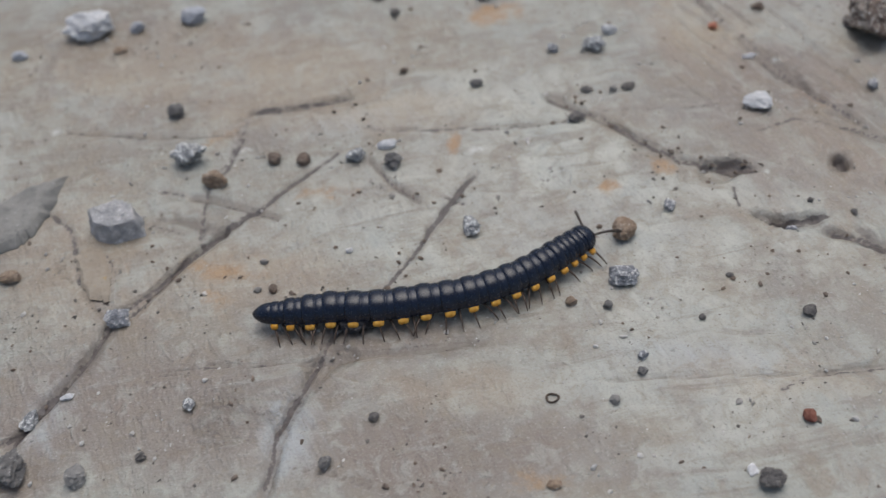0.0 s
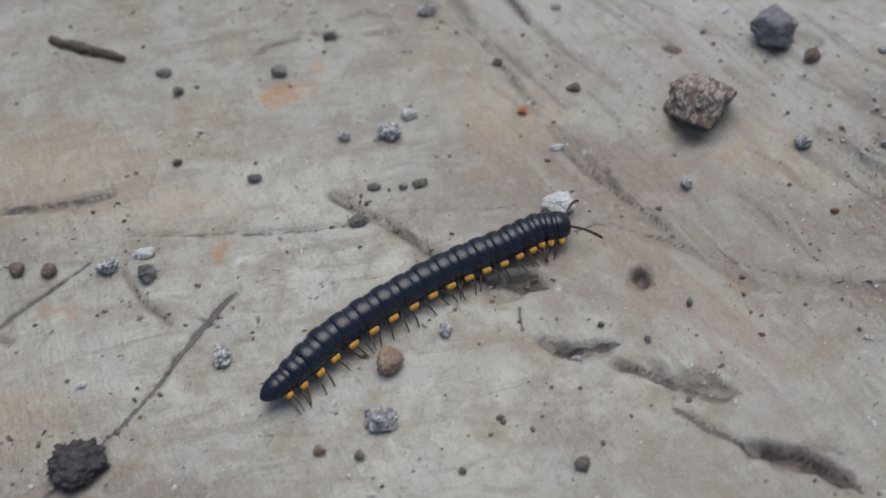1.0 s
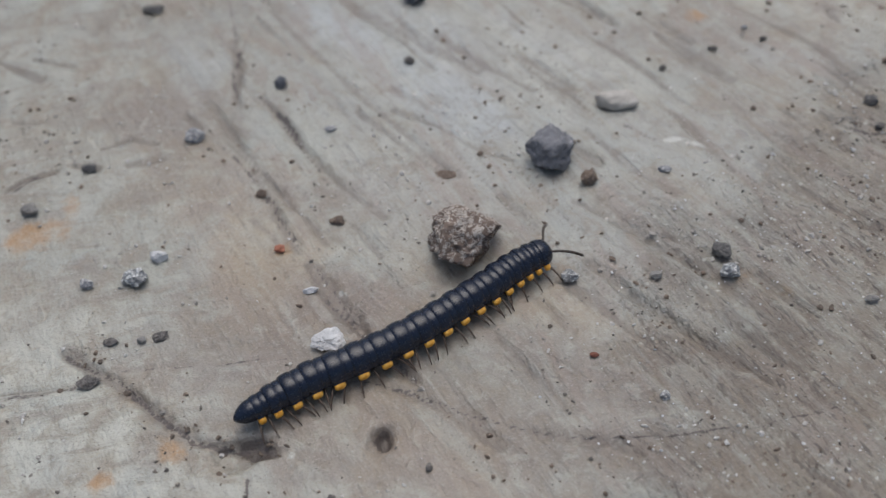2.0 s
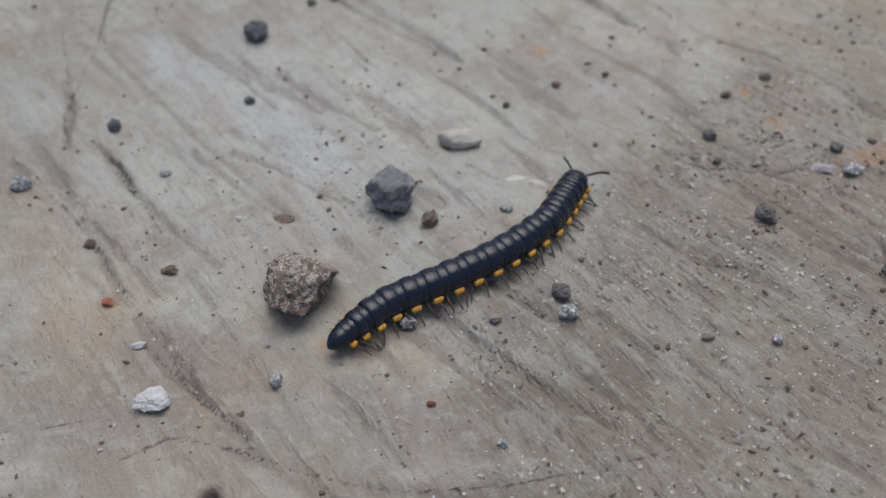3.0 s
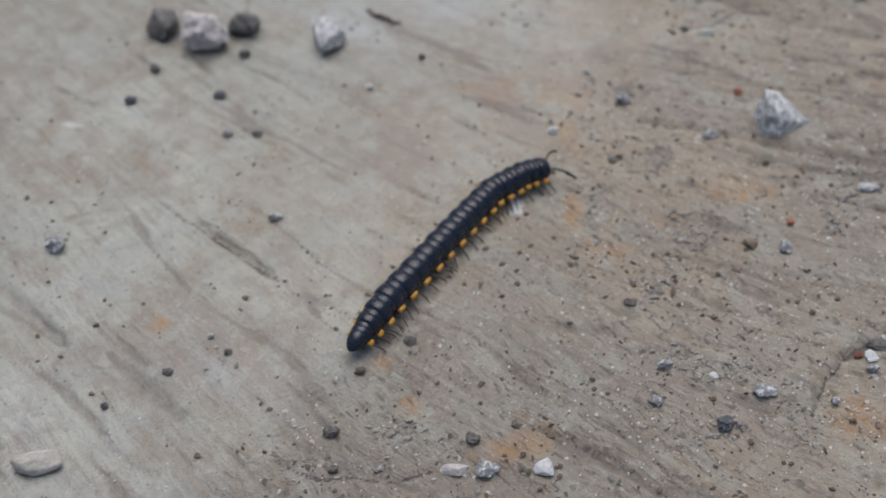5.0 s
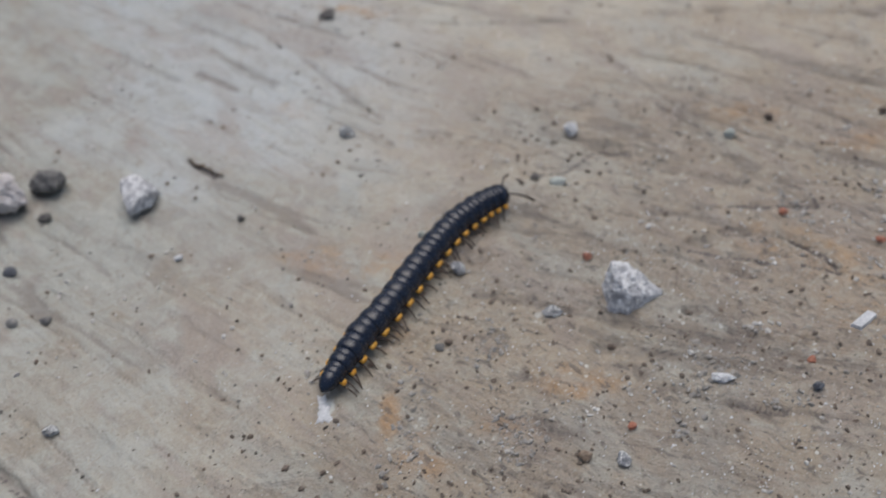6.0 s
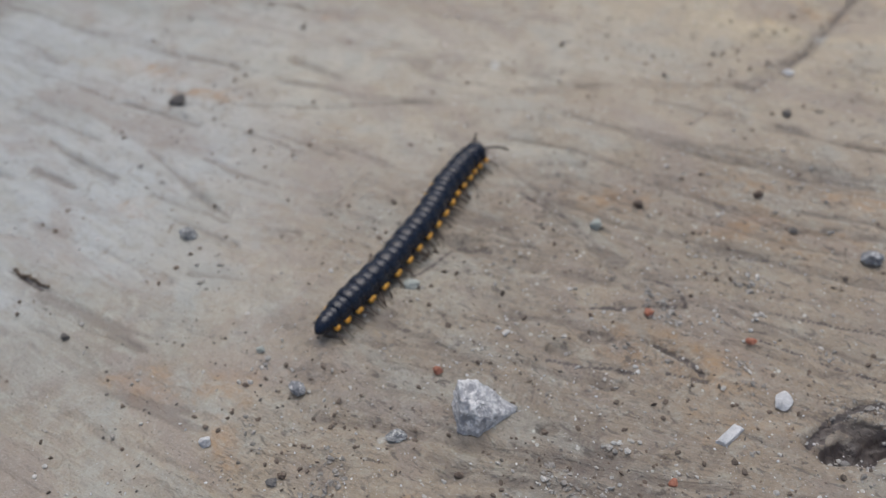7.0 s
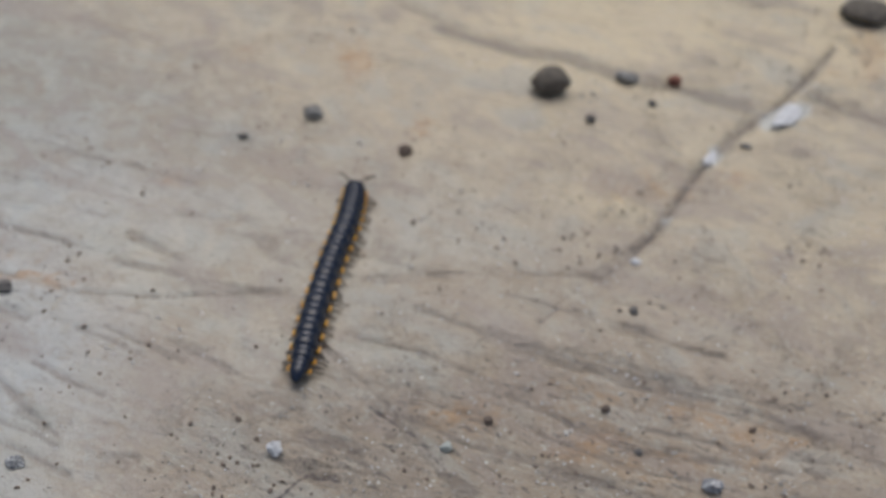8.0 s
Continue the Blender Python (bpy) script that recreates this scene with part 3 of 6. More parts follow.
furrow([(88.8, 199.7), (96.3, 189.1), (105.5, 178.6)], 0.8)
furrow([(90.0, 154.1), (95.4, 148.3)], 0.8)
furrow([(79.5, 144.6), (82.5, 138.8)], 0.8)
furrow([(102.8, 113.0), (108.0, 104.6)], 0.8)
furrow([(111.0, 123.2), (116.6, 111.3)], 0.8)
furrow([(120.0, 138.9), (127.0, 128.9)], 0.8)
furrow([(90.9, 152.4), (94.8, 147.3)], 0.8)
furrow([(93.2, 140.6), (99.2, 129.7), (104.0, 124.8)], 0.8)
furrow([(52.4, 135.5), (58.2, 122.7)], 0.8)
furrow([(91.8, 125.1), (98.0, 117.2), (102.7, 111.0), (110.2, 102.0)], 0.8)
furrow([(109.3, 113.3), (112.6, 108.3)], 0.8)
furrow([(74.7, 118.8), (79.0, 110.9), (81.0, 107.2)], 0.8)
furrow([(68.7, 190.3), (73.9, 178.3)], 0.8)
furrow([(124.4, 153.9), (127.6, 148.1), (132.5, 141.0)], 0.8)
furrow([(48.5, 194.6), (55.4, 180.7), (63.3, 166.3), (72.7, 150.5)], 0.8)
furrow([(38.6, 171.4), (46.0, 151.0), (48.1, 143.8)], 0.8)
furrow([(109.2, 153.1), (113.6, 142.4)], 0.8)
furrow([(87.8, 175.6), (95.7, 164.2)], 0.8)
furrow([(60.4, 194.5), (69.6, 181.8), (74.3, 173.5)], 0.8)
furrow([(127.0, 197.1), (135.9, 183.0)], 0.8)
furrow([(90.5, 202.8), (99.1, 189.1), (105.0, 180.8)], 0.8)
furrow([(111.2, 175.3), (114.7, 167.0)], 0.8)
furrow([(89.5, 140.8), (99.0, 131.3), (104.1, 124.1)], 0.8)
furrow([(138.1, 147.1), (145.9, 140.8)], 0.8)
furrow([(108.4, 237.7), (113.8, 231.3)], 0.8)
furrow([(108.6, 182.6), (115.5, 171.6)], 0.8)
furrow([(185.3, 144.9), (194.6, 136.6)], 0.8)
furrow([(171.6, 160.7), (179.6, 156.0), (183.9, 150.7)], 0.8)
furrow([(211.9, 156.6), (223.0, 148.6)], 0.8)
furrow([(192.9, 167.6), (202.1, 161.1), (210.6, 151.0)], 0.8)
furrow([(158.7, 276.5), (168.1, 264.5)], 0.8)
furrow([(176.0, 271.0), (184.6, 257.6)], 0.8)
furrow([(190.1, 250.7), (199.9, 239.3)], 0.8)
furrow([(212.6, 259.1), (222.3, 246.8)], 0.8)
furrow([(216.8, 189.7), (222.6, 183.3), (231.4, 176.8)], 0.8)
furrow([(231.3, 194.6), (244.0, 184.0)], 0.8)
furrow([(251.9, 206.9), (259.0, 195.1)], 0.8)
furrow([(261.9, 185.6), (271.7, 173.8)], 0.8)
furrow([(223.9, 178.8), (232.8, 171.5), (242.3, 165.8)], 0.8)
furrow([(178.5, 265.0), (184.5, 256.4)], 0.8)
furrow([(191.5, 262.7), (199.3, 243.0)], 0.8)
furrow([(208.8, 260.2), (216.4, 251.4)], 0.8)
furrow([(279.5, 238.6), (291.2, 227.1)], 0.8)
furrow([(293.3, 224.7), (308.2, 210.7)], 0.8)
furrow([(270.9, 232.5), (278.5, 224.6), (284.9, 217.4), (295.9, 205.6), (314.4, 189.7)], 0.8)
furrow([(267.2, 204.0), (278.6, 194.2), (292.2, 182.5), (301.3, 170.6)], 0.8)
furrow([(249.3, 225.0), (252.0, 208.9), (254.1, 204.3)], 0.8)
furrow([(271.1, 231.0), (280.7, 220.3)], 0.8)
furrow([(221.7, 252.0), (229.7, 241.0)], 0.8)
furrow([(200.5, 256.1), (208.6, 245.4)], 0.8)
furrow([(199.6, 277.5), (209.9, 268.3), (224.5, 260.8), (244.6, 253.7)], 0.5, 0.5)
furrow([(258.8, 251.3), (274.3, 245.6), (287.6, 239.8), (297.2, 235.3)], 0.5, 0.5)
furrow([(192.4, 243.3), (200.2, 233.4)], 0.8)
furrow([(244.3, 242.4), (250.3, 223.6), (259.2, 212.8)], 0.8)
furrow([(269.0, 219.1), (281.1, 203.1), (303.7, 187.4)], 0.8)
furrow([(284.3, 218.7), (300.7, 206.6), (323.7, 187.9)], 0.8)
furrow([(222.6, 278.1), (228.3, 269.8)], 0.8)
furrow([(196.1, 248.5), (200.4, 240.9)], 0.8)
furrow([(216.8, 207.4), (224.5, 199.6)], 0.8)
furrow([(213.2, 189.1), (224.7, 180.5), (233.6, 173.0)], 0.8)
furrow([(214.7, 180.6), (229.3, 172.9), (238.0, 165.7)], 0.8)
furrow([(191.9, 230.1), (199.1, 225.9)], 0.8)
furrow([(177.5, 267.9), (185.5, 257.3)], 0.8)
furrow([(222.4, 276.9), (228.7, 268.5)], 0.8)
furrow([(100.5, 131.8), (107.9, 125.3), (114.7, 115.7)], 0.8)
furrow([(105.0, 114.8), (109.8, 107.3)], 0.8)
furrow([(152.7, 123.5), (151.7, 115.3), (148.4, 107.4), (149.0, 103.1)], 0.8)
furrow([(89.4, 129.0), (96.0, 118.7), (103.3, 108.9)], 0.8)
furrow([(79.5, 126.2), (84.6, 118.2)], 0.8)
furrow([(43.8, 146.0), (48.3, 139.3)], 0.8)
furrow([(53.2, 132.7), (59.6, 119.7)], 0.8)
furrow([(121.1, 142.9), (124.5, 135.7)], 0.8)
furrow([(130.6, 128.1), (136.7, 120.0)], 0.8)
furrow([(-23.9, 62.9), (-21.9, 69.2), (-19.2, 76.1), (-15.5, 80.9)], 0.38)
furrow([(-57.2, 73.3), (-52.3, 77.7), (-48.2, 85.0), (-45.3, 92.0)], 0.38)
furrow([(-45.3, 92.0), (-41.1, 95.4), (-35.3, 101.7), (-30.7, 105.9)], 0.38)
furrow([(-38.2, 81.5), (-29.5, 81.9), (-17.7, 81.1), (-7.5, 81.2)], 0.38)
furrow([(18.9, 73.9), (33.2, 72.8), (46.3, 71.4)], 0.38)
furrow([(43.1, 72.2), (53.0, 71.9), (70.6, 70.6)], 0.38)
furrow([(-57.0, 129.9), (-42.3, 126.4), (-29.0, 125.7)], 0.38)
furrow([(-54.6, 102.2), (-46.9, 92.2), (-42.4, 93.6)], 0.38)
furrow([(-28.2, 130.2), (-21.0, 130.2), (-12.3, 131.5)], 0.38)
furrow([(-10.0, 123.9), (5.6, 121.9), (19.6, 120.8)], 0.38)
tone_patch("rust", 13.3, 149.2, 5.8, 2.1, -173, 1.0)
tone_patch("rust", 3.2, 118.0, 2.6, 1.2, 86, 1.0)
tone_patch("rust", 24.9, 106.6, 1.8, 1.7, 40, 1.1)
tone_patch("rust", 32.8, 109.2, 2.2, 1.9, 108, 0.9)
tone_patch("rust", 47.4, 139.6, 1.5, 1.4, 36, 0.9)
tone_patch("rust", -14.3, 110.3, 3.3, 2.0, -166, 0.5)
tone_patch("rust", -30.7, 99.0, 4.9, 3.0, 166, 0.45)
tone_patch("rust", 5.4, 92.2, 1.5, 1.4, 166, 0.4)
tone_patch("rust", 13.1, 148.1, 5.6, 2.8, -163, 0.9)
tone_patch("rust", 11.9, 149.1, 3.9, 2.1, -174, 1.0)
tone_patch("rust", 17.8, 153.5, 2.1, 1.6, 98, 1.0)
tone_patch("rust", -14.7, 110.1, 4.3, 1.9, -170, 0.4)
tone_patch("rust", 11.8, 148.6, 4.3, 2.0, -178, 1.0)
tone_patch("rust", 17.5, 153.9, 2.6, 2.0, 135, 0.8)
tone_patch("rust", 79.5, 129.4, 6.6, 1.2, -159, 0.45)
tone_patch("rust", 33.6, 110.0, 1.7, 1.0, 134, 1.1)
tone_patch("rust", 25.9, 106.6, 1.8, 1.3, 126, 1.0)
tone_patch("rust", 74.7, 125.7, 4.2, 1.5, 178, 0.5)
tone_patch("rust", 58.9, 120.3, 3.7, 1.8, 141, 0.45)
tone_patch("rust", 159.9, 142.1, 5.4, 2.9, -172, 0.8)
tone_patch("rust", 118.4, 177.6, 2.5, 1.5, 74, 0.8)
tone_patch("rust", 119.6, 178.0, 2.0, 1.6, 86, 1.0)
tone_patch("rust", 147.0, 161.1, 2.4, 1.8, 168, 0.7)
tone_patch("rust", 160.7, 142.7, 5.0, 2.6, -179, 1.0)
tone_patch("rust", 185.1, 173.7, 6.2, 4.6, 89, 0.5)
tone_patch("rust", 150.1, 133.4, 2.3, 1.2, 66, 0.8)
tone_patch("rust", 119.5, 178.1, 1.6, 1.2, 128, 1.0)
tone_patch("rust", 147.4, 161.0, 1.5, 1.1, 156, 0.8)
tone_patch("rust", 149.0, 152.7, 2.1, 1.2, 159, 0.8)
tone_patch("rust", 180.9, 209.8, 4.7, 2.3, 127, 0.7)
tone_patch("rust", 194.6, 205.6, 4.0, 2.1, 68, 0.55)
tone_patch("rust", 183.6, 180.8, 6.8, 1.4, 63, 0.65)
tone_patch("rust", 183.9, 171.2, 3.4, 2.1, 130, 0.8)
tone_patch("rust", 210.1, 175.9, 6.9, 2.6, 162, 0.8)
tone_patch("rust", 209.3, 160.1, 2.5, 2.0, -179, 0.6)
tone_patch("rust", 205.1, 133.0, 4.6, 3.7, -164, 1.0)
tone_patch("rust", 163.9, 144.4, 4.3, 2.0, 161, 0.7)
tone_patch("rust", 122.9, 209.8, 6.7, 4.0, 120, 0.35)
tone_patch("rust", 187.4, 247.4, 7.4, 2.9, 134, 0.5)
tone_patch("rust", 182.2, 211.1, 6.0, 2.7, 143, 0.6)
tone_patch("rust", 189.0, 194.3, 1.9, 1.6, 102, 0.8)
tone_patch("rust", 250.1, 188.1, 10.4, 5.2, 149, 0.55)
tone_patch("rust", 210.0, 177.0, 4.4, 1.7, 158, 0.7)
tone_patch("rust", 194.7, 286.7, 15.5, 3.2, 138, 0.6)
tone_patch("rust", 189.6, 197.0, 4.6, 2.0, 89, 0.8)
tone_patch("rust", 190.9, 207.0, 4.9, 3.7, 178, 0.6)
tone_patch("rust", 277.5, 203.6, 8.7, 3.3, 169, 0.55)
tone_patch("rust", 306.6, 192.9, 4.7, 1.7, 159, 0.7)
tone_patch("rust", 280.6, 308.3, 7.5, 4.4, 62, 0.8)
tone_patch("rust", 285.1, 284.0, 3.8, 2.6, 60, 0.7)
tone_patch("rust", 260.1, 319.1, 3.8, 3.6, 74, 0.5)
tone_patch("rust", 233.9, 287.4, 3.2, 3.0, 130, 0.6)
tone_patch("rust", 313.3, 252.4, 7.6, 4.3, 180, 0.5)
tone_patch("rust", 336.9, 246.4, 5.2, 3.9, -175, 0.6)
tone_patch("rust", 276.8, 205.0, 7.8, 4.0, 171, 0.6)
tone_patch("rust", 393.1, 268.0, 13.2, 5.2, 44, 0.7)
tone_patch("rust", 204.6, 274.0, 8.9, 1.7, 146, 0.8)
tone_patch("pale", -21.6, 69.9, 5.9, 2.1, 79, 0.7)
tone_patch("pale", -52.1, 76.8, 6.3, 3.3, 70, 0.6)
tone_patch("pale", 30.6, 75.1, 13.8, 3.4, 173, 0.5)
tone_patch("pale", 17.0, 97.7, 15.4, 11.8, 173, 0.35)
tone_patch("pale", -12.3, 125.1, 11.4, 3.8, 180, 0.5)
tone_patch("pale", 59.6, 185.5, 12.4, 5.4, 125, 0.9)
tone_patch("pale", 77.5, 163.9, 15.1, 4.5, 130, 0.9)
tone_patch("pale", 36.8, 180.9, 8.1, 4.7, 88, 0.6)
tone_patch("pale", 35.4, 183.8, 7.9, 5.0, 110, 0.5)
tone_patch("pale", 60.0, 185.8, 13.6, 5.2, 125, 0.9)
tone_patch("pale", 73.0, 164.3, 12.7, 3.9, 128, 0.9)
tone_patch("pale", 74.3, 134.0, 5.9, 1.8, 166, 0.25)
tone_patch("pale", 89.5, 215.4, 6.6, 4.0, 136, 0.7)
tone_patch("pale", 75.4, 167.8, 17.3, 4.9, 126, 0.8)
tone_patch("pale", 162.6, 236.8, 10.2, 4.4, 133, 0.9)
tone_patch("pale", 151.4, 255.6, 13.2, 7.0, 156, 0.6)
tone_patch("pale", 128.0, 165.6, 9.2, 5.2, 156, 0.4)
tone_patch("pale", 162.8, 240.9, 17.8, 7.0, 129, 0.6)
tone_patch("pale", 182.9, 269.8, 20.5, 6.7, 134, 0.6)
tone_patch("pale", 162.1, 262.3, 13.8, 8.5, 101, 0.6)
tone_patch("pale", 183.2, 260.4, 20.5, 5.9, 129, 0.5)
tone_patch("pale", 212.9, 262.2, 9.4, 7.6, 139, 0.6)
tone_patch("pale", 189.3, 302.5, 16.7, 10.0, 93, 0.5)
tone_patch("pale", 212.1, 260.4, 11.1, 6.2, 121, 0.5)
tone_patch("pale", 207.7, 263.2, 12.7, 6.7, 139, 0.5)
tone_patch("pale", 216.8, 308.1, 13.0, 9.4, 150, 0.4)
# sunlit far ground, painted as pale yellow patches
tone_patch("yellow", 310.2, 251.4, 21.7, 9.2, 158, 0.6)
tone_patch("yellow", 341.9, 296.1, 58.7, 27.2, 163, 0.9)
tone_patch("yellow", 393.8, 276.8, 28.9, 19.5, 23, 1.0)
tone_patch("yellow", 292.5, 285.8, 31.6, 20.0, 163, 0.5)
tone_patch("yellow", 271.2, 307.7, 21.3, 19.3, 60, 0.5)
tone_patch("brown", -25.5, 125.1, 17.6, 5.0, 177, 0.35)
tone_patch("brown", -36.7, 134.0, 18.2, 5.3, 176, 0.4)
tone_patch("tan", 189.7, 181.3, 58.2, 38.3, 162, 0.55)
tone_patch("tan", 241.2, 215.3, 71.2, 42.1, 159, 0.7)
tone_patch("tan", 284.3, 246.7, 101.3, 49.0, 160, 0.9)
tone_patch("tan", -37.1, 141.1, 39.4, 14.6, 169, 0.6)
tone_patch("tan", -50.8, 103.8, 18.4, 14.0, 137, 0.5)
tone_patch("tan", 30.1, 160.1, 27.0, 8.1, 170, 0.3)
tone_patch("tan", 74.4, 123.2, 21.1, 8.0, 165, 0.4)
tone_patch("green", 27.3, 90.2, 25.8, 14.6, 174, 0.7)
tone_patch("green", 10.8, 111.8, 24.5, 11.1, 171, 0.5)
tone_patch("green", 26.4, 68.9, 23.4, 9.2, 174, 0.6)
tone_patch("green", -10.9, 87.6, 22.4, 5.5, 172, 0.4)
tone_patch("green", 65.0, 99.3, 14.0, 9.9, 179, 0.6)
tone_patch("green", 61.1, 152.8, 22.4, 20.1, 117, 0.5)
tone_patch("green", 58.2, 147.8, 20.2, 16.0, 144, 0.5)
tone_patch("green", 101.0, 184.1, 27.7, 13.7, 165, 0.4)
tone_patch("green", 118.9, 215.3, 30.2, 17.6, 93, 0.6)
tone_patch("green", 135.0, 175.0, 16.5, 13.4, 140, 0.5)
tone_patch("brown", -26.8, 76.7, 20.5, 9.2, 169, 0.7)
tone_patch("brown", -10.3, 82.4, 13.9, 4.7, 171, 0.35)
tone_patch("brown", 54.5, 125.7, 20.9, 9.0, 163, 0.8)
tone_patch("brown", 55.4, 80.3, 16.0, 5.0, 147, 0.4)
tone_patch("tan", -16.8, 130.3, 34.1, 7.1, 171, 0.6)
tone_patch("tan", 44.8, 140.2, 24.1, 9.1, 125, 0.6)
tone_patch("tan", 62.1, 104.8, 18.2, 8.1, 142, 0.5)
tone_patch("tan", 39.5, 71.2, 16.2, 3.7, 173, 0.5)
tone_patch("pale", 29.7, 76.3, 10.6, 2.3, 167, 0.6)
tone_patch("green", 212.8, 283.0, 65.5, 14.0, 157, 0.7)
tone_patch("green", 243.9, 244.4, 39.8, 11.9, 157, 0.5)
tone_patch("tan", 256.5, 247.7, 50.9, 18.4, 158, 0.6)
tone_patch("rust", 254.1, 185.4, 16.8, 6.3, 131, 0.55)
tone_patch("rust", 279.5, 201.6, 8.5, 3.9, 126, 0.55)
tone_patch("rust", 211.3, 176.4, 7.4, 2.5, 158, 0.6)
tone_patch("rust", 256.9, 220.2, 6.4, 2.7, 142, 0.45)
tone_patch("rust", 256.5, 171.7, 11.8, 5.7, 148, 0.4)
tone_patch("rust", 288.5, 205.7, 27.7, 6.7, 145, 0.45)
tone_patch("rust", 281.0, 312.3, 11.5, 5.6, 66, 0.5)
tone_patch("rust", 284.0, 284.5, 4.3, 2.9, 60, 0.7)
tone_patch("rust", 317.3, 254.3, 14.2, 7.8, 163, 0.4)
tone_patch("rust", 148.8, 161.2, 5.2, 2.5, 168, 0.4)
tone_patch("rust", 111.1, 120.9, 5.8, 3.3, 127, 0.35)
tone_patch("rust", 83.9, 131.3, 4.7, 3.2, 132, 0.35)
tone_patch("rust", 75.4, 127.2, 2.2, 1.6, 156, 0.5)
# more painted sunlight at the far end
tone_patch("yellow", 354.6, 291.4, 56.4, 12.3, 160, 0.7)
tone_patch("brown", -17.7, 88.4, 18.0, 8.1, 169, 0.4)
tone_patch("brown", 66.0, 144.3, 26.7, 10.9, 164, 0.4)
tone_patch("tan", -25.7, 96.6, 15.1, 7.0, 168, 0.6)
tone_patch("tan", -0.0, 74.8, 13.4, 4.4, 172, 0.5)
tone_patch("tan", 77.4, 126.7, 18.3, 7.5, 142, 0.6)
tone_patch("brown", 76.5, 102.4, 25.1, 7.4, 170, 0.5)
tone_patch("brown", -13.3, 75.0, 26.7, 5.8, 172, 0.4)
tone_patch("brown", 127.7, 166.5, 30.1, 8.2, 160, 0.4)
tone_patch("green", 10.1, 106.2, 30.3, 16.5, 171, 0.95)
tone_patch("green", 27.3, 90.2, 18.5, 11.1, 175, 0.8)
tone_patch("green", 86.1, 172.4, 26.3, 15.7, 163, 0.8)
tone_patch("pale", 74.6, 179.4, 21.8, 8.0, 120, 0.7)
tone_patch("green", 229.6, 264.4, 42.0, 9.9, 157, 0.7)
tone_patch("yellow", -33.5, 127.0, 5.4, 5.0, -123, 0.3)
tone_patch("rust", -33.0, 125.6, 4.1, 2.2, -139, 0.45)
tone_patch("rust", -46.8, 101.2, 5.0, 3.0, 164, 0.3)
tone_patch("rust", -14.3, 110.3, 4.6, 1.6, -133, 0.35)
tone_patch("brown", -54.6, 70.7, 9.9, 7.0, 151, 0.8)
tone_patch("brown", -11.8, 84.0, 11.8, 4.4, 172, 0.6)
tone_patch("brown", 229.9, 221.3, 43.8, 5.8, 150, 0.55)
tone_patch("brown", 291.5, 193.9, 36.8, 6.2, 151, 0.5)
tone_patch("brown", 321.6, 209.4, 24.8, 10.2, 146, 0.3)
tone_patch("lime", 106.6, 150.0, 2.1, 0.4, 152, 0.9)
tone_patch("lime", 109.8, 147.8, 1.8, 0.5, 155, 1.0)
tone_patch("lime", 175.4, 184.4, 2.0, 1.1, 64, 0.8)
tone_patch("lime", 256.8, 259.6, 2.4, 1.5, 65, 0.8)
tone_patch("lime", 360.1, 258.6, 7.5, 3.2, -170, 1.1)
tone_patch("lime", 337.3, 254.3, 4.6, 2.1, 37, 0.9)
tone_patch("lime", 317.4, 242.5, 2.7, 1.1, 31, 0.7)
tone_patch("lime", 110.3, 226.6, 2.8, 1.0, 149, 0.6)
tone_patch("lime", 46.8, 106.2, 1.0, 0.7, 70, 0.6)
tone_patch("lime", -28.0, 122.1, 1.6, 1.2, 158, 0.5)
tone_patch("lime", -58.7, 129.5, 1.6, 1.2, 145, 0.6)
tone_patch("lime", -21.7, 107.9, 1.0, 0.7, 165, 0.5)
tone_patch("lime", 6.5, 116.6, 1.6, 1.2, -159, 0.55)
tone_patch("lime", 54.8, 130.0, 1.2, 0.4, 142, 0.7)
tone_patch("lime", 211.2, 188.4, 2.7, 1.1, 158, 0.6)
tone_patch("brown", -47.4, 150.0, 25.6, 8.6, 169, 0.6)
tone_patch("brown", -41.1, 73.8, 18.7, 9.2, 169, 0.7)
tone_patch("brown", -8.1, 68.3, 17.7, 6.8, 173, 0.5)
tone_patch("brown", -58.8, 108.1, 13.6, 9.2, 117, 0.5)
tone_patch("brown", 78.4, 102.2, 32.9, 4.4, 170, 0.6)
tone_patch("brown", 60.5, 123.2, 20.8, 7.0, 165, 0.5)
tone_patch("brown", 99.5, 108.9, 33.4, 6.6, 166, 0.7)
tone_patch("brown", 142.9, 108.3, 16.7, 12.8, 39, 0.7)
tone_patch("brown", 136.9, 127.2, 35.7, 9.5, 164, 0.5)
tone_patch("brown", 194.9, 188.5, 37.9, 7.7, 158, 0.25)
tone_patch("brown", 230.3, 222.2, 44.5, 7.8, 156, 0.5)
tone_patch("brown", -42.6, 87.9, 15.7, 10.2, 162, 0.4)
tone_patch("brown", 97.8, 128.3, 18.5, 14.0, 137, 0.4)
tone_patch("brown", 127.3, 139.2, 18.4, 15.0, 125, 0.35)
tone_patch("brown", 108.9, 116.5, 21.8, 9.7, 154, 0.3)
tone_patch("brown", 146.1, 131.4, 17.0, 14.0, -152, 0.7)
tone_patch("brown", 175.5, 132.9, 17.6, 13.6, -173, 0.6)
tone_patch("brown", 188.2, 166.0, 18.2, 14.0, -178, 0.25)
tone_patch("brown", 206.1, 158.6, 22.3, 16.0, 151, 0.45)
tone_patch("brown", 216.7, 199.3, 23.7, 16.4, 142, 0.5)
tone_patch("brown", 237.1, 187.8, 32.4, 15.2, 148, 0.7)
tone_patch("brown", 267.6, 183.3, 29.8, 13.9, 149, 0.7)
tone_patch("brown", 288.5, 205.7, 35.5, 13.9, 148, 0.6)
tone_patch("brown", 268.4, 231.1, 24.7, 11.5, 140, 0.35)
tone_patch("pale", 184.0, 280.0, 44.0, 26.0, 120, 1.3)
